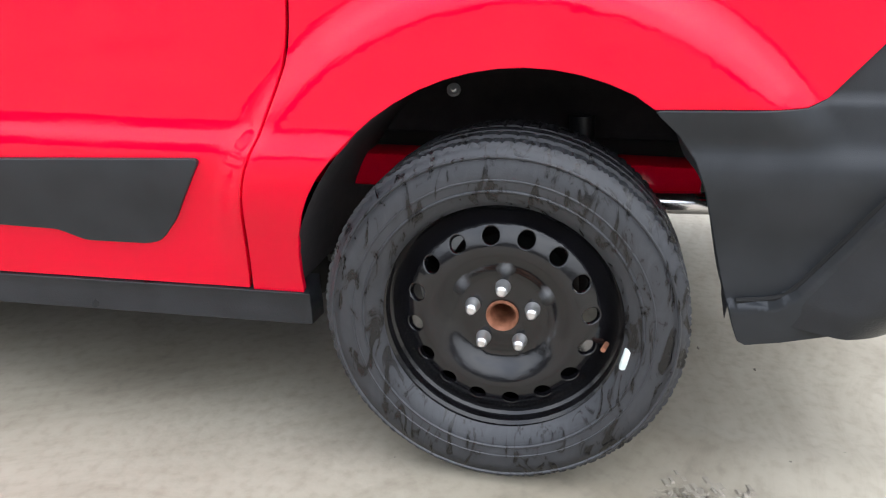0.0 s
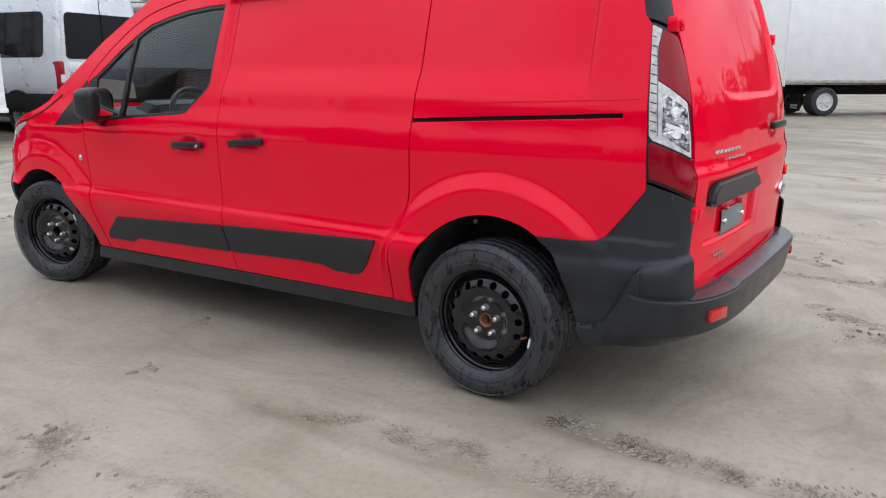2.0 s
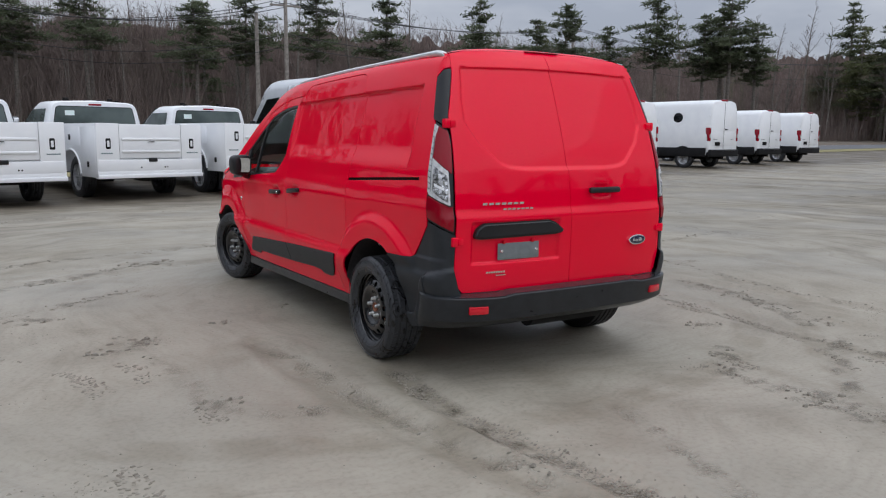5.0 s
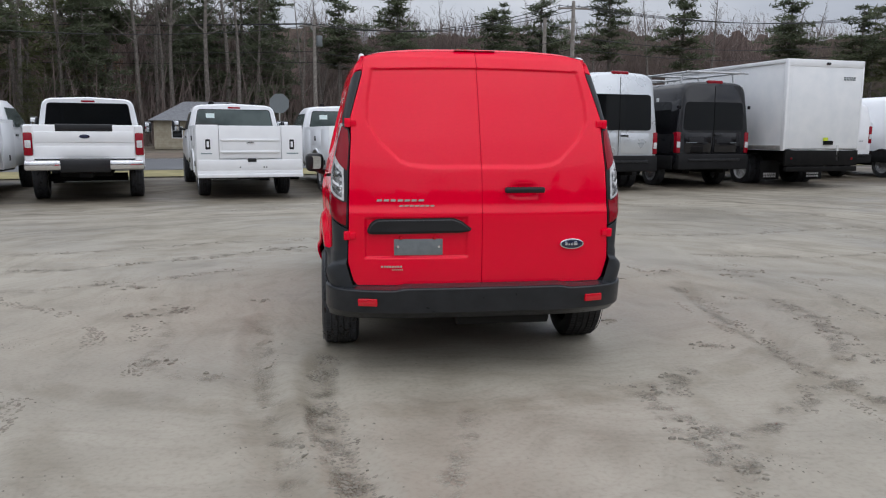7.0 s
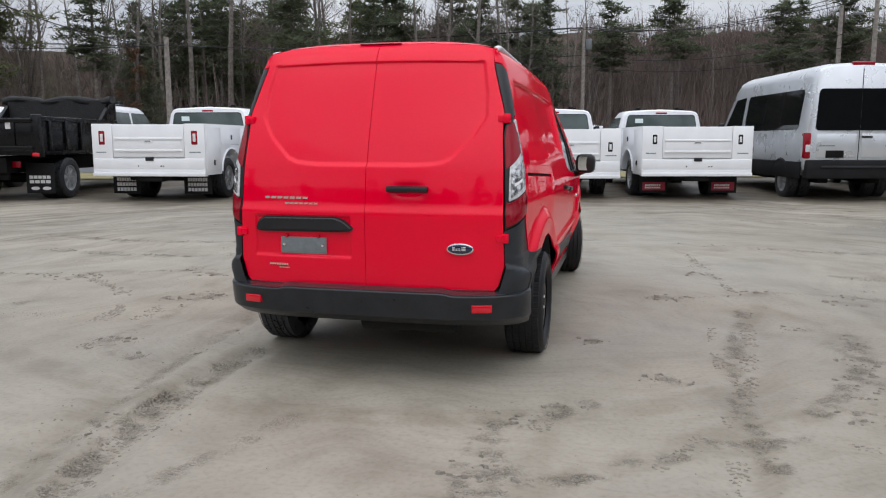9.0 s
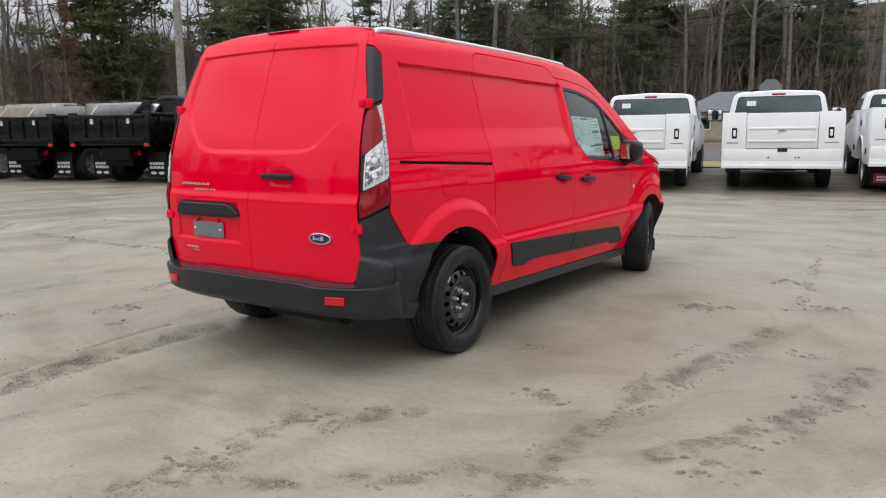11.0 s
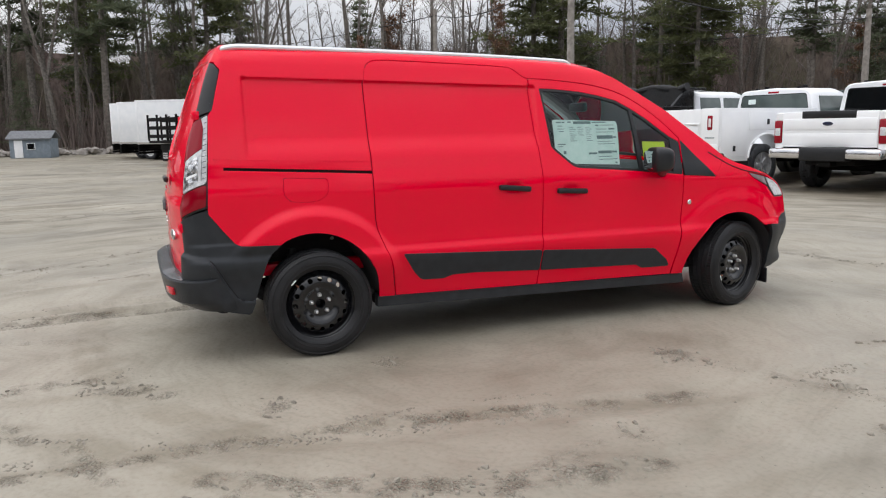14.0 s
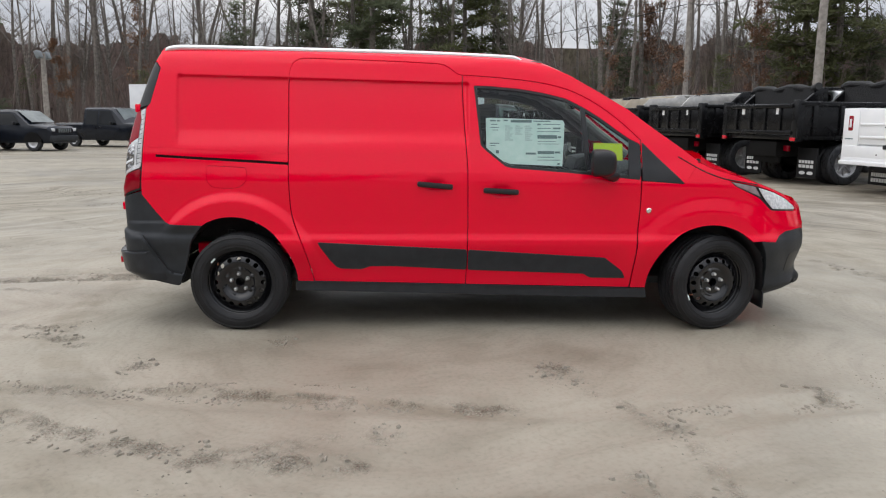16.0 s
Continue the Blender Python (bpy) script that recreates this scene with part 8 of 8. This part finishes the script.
def utility_pole(x, y, h, label, arm=False, box_=False, lean=0.0, lamp=False):
    t = thing("utility_pole", label, "pole", pose(x, y, gz(x, y), 0, lean, 0), "poles along the road")
    part("pole", tube([(0, 0, -.3), (0, 0, h * .5), (0, 0, h)], [.17, .15, .12], 12), WOOD, t)
    if arm:
        part("cross_arm", box(-1.1, 1.1, -.06, .06, h - .55, h - .43, .01), WOOD, t)
        for q in (-1.0, -.4, .4, 1.0):
            part("insulator", tube([(q, 0, h - .43), (q, 0, h - .25)], .04, 8), PLATE, t)
    if box_:
        part("transformer", lathe([(0, -.4), (.22, -.4), (.24, -.35), (.24, .35), (.2, .42), (0, .42)], 18), PLATE, t).matrix_local = pose(.38, 0, h - 1.6, 0, 90, 0)
        part("bracket", box(0, .5, -.03, .03, h - 1.9, h - 1.84), STEEL, t)
    if lamp:
        part("lamp_arm", tube([(0, 0, h * .80), (-.9, -.3, h * .83)], .03, 8), STEEL, t)
        part("lamp_head", box(-.30, .30, -.12, .12, -.06, .06, .04, pose(-1.1, -.36, h * .83)), PLATE, t)
    return t


POLES = [(-2.2, 57, 9.6), (15.9, 48.7, 10.2), (14.2, 49.9, 9.2), (50.9, 59.6, 12.2), (-21.2, 14.9, 7.6), (-21.6, 31, 6.2), (-40.5, 16.8, 8.5)]
for k, (x, y, h) in enumerate(POLES):
    utility_pole(x, y, h, "weathered wooden utility pole with wires" if k != 2 else "plain grey wooden pole", k in (0, 1, 3), k == 0, 0, k == 1)
flood = utility_pole(-37.5, -19.4, 4.8, "pole with floodlights over the yard edge")
for q in (-.5, .45):
    part("flood_light", box(-.22, .22, -.12, .12, -.2, .2, .03, pose(q, 0, 4.7, 20, 0, 0)), PLATE, flood)


def cable(a, b, sag, n=14):
    p = [Vector(a).lerp(Vector(b), i / n) - Vector((0, 0, sag * 4 * (i / n) * (1 - i / n))) for i in range(n + 1)]
    return p


wires = thing("overhead_cables", "black overhead cables hung between the poles", "cable", kind="structure")
tops = {k: (x, y, gz(x, y) + h) for k, (x, y, h) in enumerate(POLES)}
for dz, dx in ((-.3, -1.0), (-.3, .0), (-.3, 1.0), (-2.4, 0), (-3.2, .1)):
    for a, b in ((( -75, 70, 13.2), tops[0]), (tops[0], tops[1]), (tops[1], tops[3]), (tops[3], (110, 70, 13))):
        pa, pb = Vector(a) + Vector((dx, 0, dz)), Vector(b) + Vector((dx, 0, dz))
        part("cable", tube(cable(pa, pb, 1.1), .022, 5), WIRE, wires)
for a, b in ((tops[0], tops[5]), (tops[5], tops[4]), (tops[4], tops[6]), (tops[6], (-80, 0, 9.5)), (tops[5], (-60, 40, 10))):
    part("cable", tube(cable(Vector(a) - Vector((0, 0, .4)), Vector(b) - Vector((0, 0, .4)), .7), .022, 5), WIRE, wires)


# ---- trees ----
def tri_mesh(name, v, f, material, parent):
    me = bpy.data.meshes.new(name)
    me.from_pydata(v, [], f)
    me.materials.append(material)
    ob = new(name, me)
    ob.parent = parent
    return ob


def conifer(seed, h, needles, spread=.24, bare=.15, tier=.036):
    """A pine: tapered trunk, uneven tiers of limbs that end in ragged plates of needles."""
    r = random.Random(seed)
    t = thing("pine_tree", "tall green pine with ragged uneven tiers", "tree", pose(0, 0, -200), "trees of the wood")
    bm = tube([(0, 0, -.3), (r.uniform(-.1, .1), r.uniform(-.1, .1), h * .5), (0, 0, h)], [h * .015, h * .010, .02], 8)
    v, f = [], []
    z = h * bare
    while z < h * .985:
        k = (z - h * bare) / (h * (1 - bare))
        reach = h * spread * min(1.0, 1.25 * (1 - k) ** .62) * r.uniform(.5, 1.15) * (1 if k > .15 else .55 + 3 * k)
        for _ in range(r.randint(3, 5)):
            a = r.uniform(0, 6.283)
            L = max(.35, reach * r.uniform(.45, 1.15))
            up = r.uniform(-.10, .34)
            d = Vector((math.cos(a), math.sin(a), 0))
            sd = Vector((-d.y, d.x, 0))
            p = [Vector((0, 0, z)) + d * L * q + Vector((0, 0, L * (up * q - .10 * q * q))) for q in (0, .35, .7, 1)]
            add_tube(bm, p, [h * .0035, h * .0028, h * .0018, .006], 3, False)
            for j in range(max(6, int(L * 9))):
                q = r.uniform(.22, 1.05)
                c = Vector((0, 0, z)) + d * L * q + Vector((0, 0, L * (up * q - .10 * q * q)))
                c += sd * r.gauss(0, .17) * L * (.5 + .6 * q) + Vector((0, 0, r.uniform(-.05, .12)))
                for _ in range(4):
                    s = r.uniform(.24, .46) * (h / 13)
                    e = Vector((r.uniform(-1, 1), r.uniform(-1, 1), r.uniform(-.3, .7))).normalized()
                    g = e.cross(Vector((r.uniform(-1, 1), r.uniform(-1, 1), 1))).normalized()
                    c2 = c + Vector((r.gauss(0, .16), r.gauss(0, .16), r.gauss(0, .06)))
                    i0 = len(v)
                    v += [tuple(c2 - g * s * .17), tuple(c2 + g * s * .17), tuple(c2 + e * s * 1.2)]
                    f.append((i0, i0 + 1, i0 + 2))
        z += h * r.uniform(tier * .5, tier * 1.3)
    part("trunk", bm, BARK, t)
    tri_mesh("crown", v, f, needles, t)
    return t


def bare_tree(seed, h, lean=.05, leafy=0, low=.30, wide=.30, fork=False):
    """A leafless tree: a straight leader, rising side limbs, and thin twigs at their ends."""
    r = random.Random(seed)
    t = thing("bare_tree", "tall leafless grey-brown tree with fine twigs" if not leafy else "small tree with dry brown leaves", "tree", pose(0, 0, -200), "trees of the wood")
    bm = bmesh.new()
    v, f = [], []
    lv, lf = [], []

    def whip(a, d, L, rad, n):
        q = a
        for i in range(n):
            d = (d + Vector((r.uniform(-.22, .22), r.uniform(-.22, .22), r.uniform(-.04, .16)))).normalized()
            b = q + d * L / n
            s = d.cross(Vector((r.uniform(-1, 1), r.uniform(-1, 1), .2))).normalized() * rad * (1 - .7 * i / n)
            i0 = len(v)
            v.extend([tuple(q - s), tuple(q + s), tuple(b + s * .7), tuple(b - s * .7)])
            f.append((i0, i0 + 1, i0 + 2, i0 + 3))
            q = b
            if leafy:
                for _ in range(leafy):
                    c = b + Vector((r.uniform(-.25, .25), r.uniform(-.25, .25), r.uniform(-.25, .15)))
                    e = Vector((r.uniform(-1, 1), r.uniform(-1, 1), r.uniform(-1, .3))) * .09
                    g = e.cross(Vector((0, .3, 1))).normalized() * .045
                    k0 = len(lv)
                    lv.extend([tuple(c - g), tuple(c + e), tuple(c + g), tuple(c - e * .6)])
                    lf.append((k0, k0 + 1, k0 + 2, k0 + 3))
        return q

    def limb(a, d, L, rad):
        pts, dirs, q = [a], [d], a
        for i in range(4):
            d = (d + Vector((r.uniform(-.14, .14), r.uniform(-.14, .14), r.uniform(.0, .16)))).normalized()
            q = q + d * L / 4
            pts.append(q)
            dirs.append(d)
        add_tube(bm, pts, [rad, rad * .82, rad * .62, rad * .42, rad * .2], 4, False)
        for i in range(int(7 + L * 1.6)):
            k = r.uniform(.15, 1.0)
            n0 = min(3, int(k * 4))
            p = pts[n0].lerp(pts[n0 + 1], k * 4 - n0)
            an = r.uniform(0, 6.283)
            nd = (dirs[n0] * .7 + Vector((math.cos(an), math.sin(an), r.uniform(-.1, .7))) * .7).normalized()
            l2 = L * r.uniform(.16, .42) * (1.15 - .5 * k)
            whip(p, nd, l2, max(.008, rad * .20), 3)
            for _ in range(3):
                an = r.uniform(0, 6.283)
                whip(p + nd * l2 * r.uniform(.3, .9), (nd * .6 + Vector((math.cos(an), math.sin(an), .3)) * .7).normalized(), l2 * r.uniform(.3, .6), .0075, 2)

    def leader(base, d, H, rad, z0):
        pts, q, n = [base], base, 9
        for i in range(n):
            d = (d + Vector((r.uniform(-.05, .05), r.uniform(-.05, .05), .03))).normalized()
            q = q + d * H / n
            pts.append(q)
        add_tube(bm, pts, [rad * (1 - .93 * (i / n) ** 1.1) for i in range(n + 1)], 7, False)
        for i in range(int(H * 1.5)):
            k = z0 + (1 - z0) * (i + r.random()) / int(H * 1.5)
            n0 = min(n - 1, int(k * n))
            p = pts[n0].lerp(pts[n0 + 1], k * n - n0)
            an = r.uniform(0, 6.283)
            up = r.uniform(.35, 1.25)
            L = H * wide * r.uniform(.35, 1.1) * (1.08 - .85 * (k - z0) / (1 - z0))
            limb(p, Vector((math.cos(an), math.sin(an), up)).normalized(), L, rad * (1 - .9 * k) * r.uniform(.28, .5))
        return pts

    d = Vector((r.uniform(-lean, lean), r.uniform(-lean, lean), 1)).normalized()
    pts = leader(Vector((0, 0, -.3)), d, h, h * .0125, low)
    if fork:
        an = r.uniform(0, 6.283)
        leader(pts[3], (d + Vector((math.cos(an), math.sin(an), 0)) * .35).normalized(), h * .62, h * .0085, .15)
    part("trunk", bm, BARK, t)
    tri_mesh("crown", v, f, TWIG, t)
    if leafy:
        tri_mesh("foliage", lv, lf, LEAF, t)
    return t


protos = {"c": [conifer(11, 13, NEEDLE, .27, .12), conifer(12, 15, NEEDLE, .25, .25, .042), conifer(13, 11, NEEDLE, .30, .08), conifer(14, 14, NEEDLE2, .27, .2, .04), conifer(15, 16, NEEDLE, .23, .38, .045)],
          "b": [bare_tree(21, 14, low=.42, wide=.22), bare_tree(22, 16, low=.5, wide=.2), bare_tree(23, 12, wide=.3, fork=True), bare_tree(24, 15, .10, low=.35, wide=.24, fork=True), bare_tree(25, 13, .16, low=.25, wide=.26), bare_tree(26, 15, .08, low=.55, wide=.2)],
          "p": [conifer(51, 14, NEEDLE, .20, .50, .034), conifer(52, 13, NEEDLE, .22, .56, .034), conifer(53, 14, NEEDLE, .18, .46, .036)],
          "l": [bare_tree(31, 9, .1, 4), bare_tree(32, 11, .1, 3)], "s": [conifer(41, 6, NEEDLE2, .30, .02), conifer(42, 7.5, NEEDLE, .28, .02)]}
rt = random.Random(77)
EDGE = [(150, 84), (95, 72), (50, 66), (20, 63), (0, 59), (-18, 50), (-32, 38), (-43, 24), (-49, 10), (-51, -6), (-50, -24), (-46, -45), (-38, -70)]
used_tree = set()


def plant(kind, x, y, s, wide=1.0):
    src = rt.choice(protos[kind])
    m = pose(x, y, gz(x, y), 0, 0, rt.uniform(0, 360)) @ Matrix.Diagonal((s * wide, s * wide, s * rt.uniform(.92, 1.1), 1))
    if src not in used_tree:
        used_tree.add(src)
        src.matrix_basis = m
        return src
    t = copy_thing(src, Matrix.Identity(4))
    t.matrix_basis = m
    return t


def along(u):
    n = len(EDGE) - 1
    k = min(int(u * n), n - 1)
    a, b = Vector(EDGE[k]), Vector(EDGE[k + 1])
    d = (b - a).normalized()
    return a.lerp(b, u * n - k), Vector((d.y, -d.x))


def outward(u):
    p, q = along(u)
    return p, q if q.dot(p) > 0 else -q


for row, (count, d0, d1) in enumerate(((100, 0, 4), (115, 4, 9), (95, 8, 16), (70, 15, 24))):
    for k in range(count):
        u = ((k + rt.uniform(.1, .9)) / count) ** .8
        p, q = outward(u)
        w = p + q * rt.uniform(d0, d1) + Vector((rt.uniform(-1, 1), rt.uniform(-1, 1)))
        west = u > .45
        pc = (.42 if not west else .13) + .12 * math.sin(u * 37)
        if u < .34:
            pc = .0 if row < 2 else .05
            if rt.random() < (.92, .86, .55, .25)[row]:
                continue
        pines = .36 < u < .475
        pc = (.30 if row < 2 else .55) if pines else pc
        if u > .49 and row > 0 and rt.random() < (0, .04, .14, .30)[row]:
            continue
        kind = "c" if rt.random() < pc else ("b" if rt.random() < .93 else ("s" if rt.random() < .7 else "l"))
        s = rt.uniform(.72, 1.08) * (1.2 if pines else (1.04 if not west else 1.15))
        if u < .3:
            s *= 1.0 + 1.2 * (.3 - u)
        if 36 < math.hypot(w.x, w.y) and math.hypot(w.x + 8.8, w.y - 46.7) > 5.5 and math.hypot(w.x + 44.2, w.y + 6.3) > 4:
            plant(kind, w.x, w.y, s)
for k in range(26):
    u = rt.uniform(.40, 1.0)
    p, q = outward(u)
    w = p - q * rt.uniform(0, 2.5)
    plant("s" if rt.random() < .75 else "l", w.x, w.y, rt.uniform(.5, .9))
for x, y, k in ((-35.2, 19.0, .72), (-36.5, 14.7, .68)):
    plant("l", x, y, k)
# tall pines that stand out above the bare crowns
for x, y, h in ((-.3, 61.5, 11.6), (4.8, 63.1, 12.4), (13.2, 63.8, 12.8), (17.9, 64.6, 12.6), (22.2, 58.9, 13.2), (28.6, 58.3, 13.4), (37.9, 57.6, 12), (43.5, 56.1, 11), (44.4, 52.9, 12.8), (51.3, 54.9, 11.4), (53.3, 50.2, 12.6), (57.8, 48.3, 12.2), (59.3, 46.6, 12.8), (60.6, 48.5, 12.4), (62.3, 45.9, 11.2), (-21.1, 45.5, 12.4), (-31.2, 38, 10.5)):
    plant("p", x, y, h / 13.0, 1.2)
# the wood goes on round the yard behind the camera
SOUTH = [(-38, -70), (-24, -56), (0, -50), (26, -47), (46, -38), (58, -26), (66, -14)]


def south(u):
    n = len(SOUTH) - 1
    k = min(int(u * n), n - 1)
    return Vector(SOUTH[k]).lerp(Vector(SOUTH[k + 1]), u * n - k)


for k in range(54):
    w = south((k + rt.uniform(.1, .9)) / 54)
    w = w * (1 + rt.uniform(0, .16))
    plant("b" if rt.random() < .55 else "c", w.x, w.y, rt.uniform(.8, 1.1))
# and closes it to the east, beyond the end of the row of vans
EAST = [(66, -14), (80, 2), (92, 20), (104, 40), (122, 58), (150, 84), (122, 92)]


def east(u):
    n = len(EAST) - 1
    k = min(int(u * n), n - 1)
    return Vector(EAST[k]).lerp(Vector(EAST[k + 1]), u * n - k)


for k in range(54):
    w = east((k + rt.uniform(.1, .9)) / 54)
    w = w * (1 + rt.uniform(0, .14))
    plant("b" if rt.random() < .62 else "c", w.x, w.y, rt.uniform(.95, 1.3) * max(1.0, w.length / 120))
for g in protos.values():
    for o in g:
        if o not in used_tree:
            o.matrix_basis = pose(70 + rt.uniform(-8, 8), 80 + rt.uniform(-4, 4), gz(70, 80))

# undergrowth: thin upright stems and whips
bv, bf = [], []
rb = np.random.default_rng(9)
for k in range(26000):
    u = rb.random()
    p, q = outward(u)
    w = p + q * rb.uniform(-1.5, 20)
    if math.hypot(w.x + 8.8, w.y - 46.7) < 5:
        continue
    h = rb.uniform(1.2, 7.5 if u < .47 else 5.8) * (.5 + .7 * rb.random())
    a = rb.uniform(0, 6.283)
    th = rb.uniform(.012, .04)
    tx, ty = rb.normal(0, .22) * h, rb.normal(0, .22) * h
    z = gz(w.x, w.y)
    i0 = len(bv)
    c, s = math.cos(a) * th, math.sin(a) * th
    bv += [(w.x - c, w.y - s, z - .1), (w.x + c, w.y + s, z - .1), (w.x + tx * .5 + c, w.y + ty * .5 + s, z + h * .6), (w.x + tx * .5 - c, w.y + ty * .5 - s, z + h * .6), (w.x + tx, w.y + ty, z + h)]
    bf += [(i0, i0 + 1, i0 + 2, i0 + 3), (i0 + 3, i0 + 2, i0 + 4)]
    for _ in range(3):
        e = rb.uniform(.3, .9)
        bx, by, bz = w.x + tx * e * .8, w.y + ty * e * .8, z + h * e
        dx, dy, dz = rb.normal(0, .6), rb.normal(0, .6), rb.uniform(.1, .8)
        i0 = len(bv)
        bv += [(bx - c * .5, by - s * .5, bz), (bx + c * .5, by + s * .5, bz), (bx + dx, by + dy, bz + dz)]
        bf.append((i0, i0 + 1, i0 + 2))
me = bpy.data.meshes.new("undergrowth")
me.from_pydata(bv, [], bf)
tagged(finish("undergrowth", me, BRUSH, None, "", 0), "tangled brown leafless undergrowth of the wood", "brush", kind="stuff")

# the depth of the wood, a ragged dark mass far behind
def crest(u):
    """Foot and height of the far mass of bare crowns."""
    p, q = outward(u)
    w = p + q * (21 + 4 * noise.noise(Vector((u * 40, 0, 0))))
    top = (11.7 + 12 * max(0, .3 - u) + 40 * max(0, .06 - u) if u < .45 else 8.7) + 1.6 * noise.noise(Vector((u * 60, 2, 0))) + 1.1 * noise.noise(Vector((u * 240, 5, 0))) + .4 * noise.noise(Vector((u * 900, 5, 3)))
    return w, q, top


rows = []
for k in range(1201):
    u = k / 1200
    w, q, top = crest(u)
    rows.append([(w.x + q.x * 1.5 * noise.noise(Vector((u * 150, z, 9))), w.y + q.y * 1.5 * noise.noise(Vector((u * 150, z, 4))), gz(w.x, w.y) - .5 + z * top) for z in (0, .2, .4, .6, .8, .92, 1)])
tagged(part("backdrop", grid_sheet(rows), FAR, None, "", 0), "dark brown depth of the bare wood", "woodland", kind="structure")
# its fuzzy upper edge of twigs
fv, ff = [], []
rf_ = np.random.default_rng(19)
for k in range(28000):
    u = rf_.random() * .36 if k > 16000 else rf_.random()
    w, q, top = crest(u)
    x, y = w.x - q.x * rf_.uniform(.5, 7), w.y - q.y * rf_.uniform(.5, 7)
    z = gz(x, y) + top * rf_.uniform(.62 if u > .36 else .25, 1.0) - .8
    h = rf_.uniform(1.0, 3.0)
    th = rf_.uniform(.015, .035)
    tx, ty = rf_.normal(0, .30) * h, rf_.normal(0, .30) * h
    i0 = len(fv)
    fv += [(x - th, y, z), (x + th, y, z), (x + tx, y + ty, z + h)]
    ff.append((i0, i0 + 1, i0 + 2))
    for _ in range(4):
        e = rf_.uniform(.2, .95)
        bx, by, bz = x + tx * e, y + ty * e, z + h * e
        i0 = len(fv)
        fv += [(bx - th * .6, by, bz), (bx + th * .6, by, bz + .02), (bx + rf_.normal(0, .5), by + rf_.normal(0, .5), bz + rf_.uniform(.1, .8))]
        ff.append((i0, i0 + 1, i0 + 2))
me = bpy.data.meshes.new("far_twigs")
me.from_pydata(fv, [], ff)
tagged(finish("far_twigs", me, BRUSH, None, "", 0), "fine bare twigs along the top of the far wood", "brush", kind="stuff")
rows = []
for k in range(401):
    w = south(k / 400) * 1.2
    top = 8.6 + 1.8 * noise.noise(Vector((k * .21, 2, 0))) + 1.4 * noise.noise(Vector((k * .9, 5, 0)))
    rows.append([(w.x, w.y, gz(w.x, w.y) - .5 + z * top) for z in (0, .25, .5, .75, 1)])
tagged(part("backdrop", grid_sheet(rows), FAR, None, "", 0), "brown depth of the wood across the yard", "woodland", kind="structure")
rows = []
for k in range(401):
    w = east(k / 400) * 1.16
    top = max(13.0, .10 * w.length) + 1.8 * noise.noise(Vector((k * .21, 7, 0))) + 1.6 * noise.noise(Vector((k * .9, 9, 0)))
    rows.append([(w.x, w.y, gz(w.x, w.y) - .5 + z * top) for z in (0, .25, .5, .75, 1)])
tagged(part("backdrop", grid_sheet(rows), FAR, None, "", 0), "brown depth of the wood beyond the row of vans", "woodland", kind="structure")
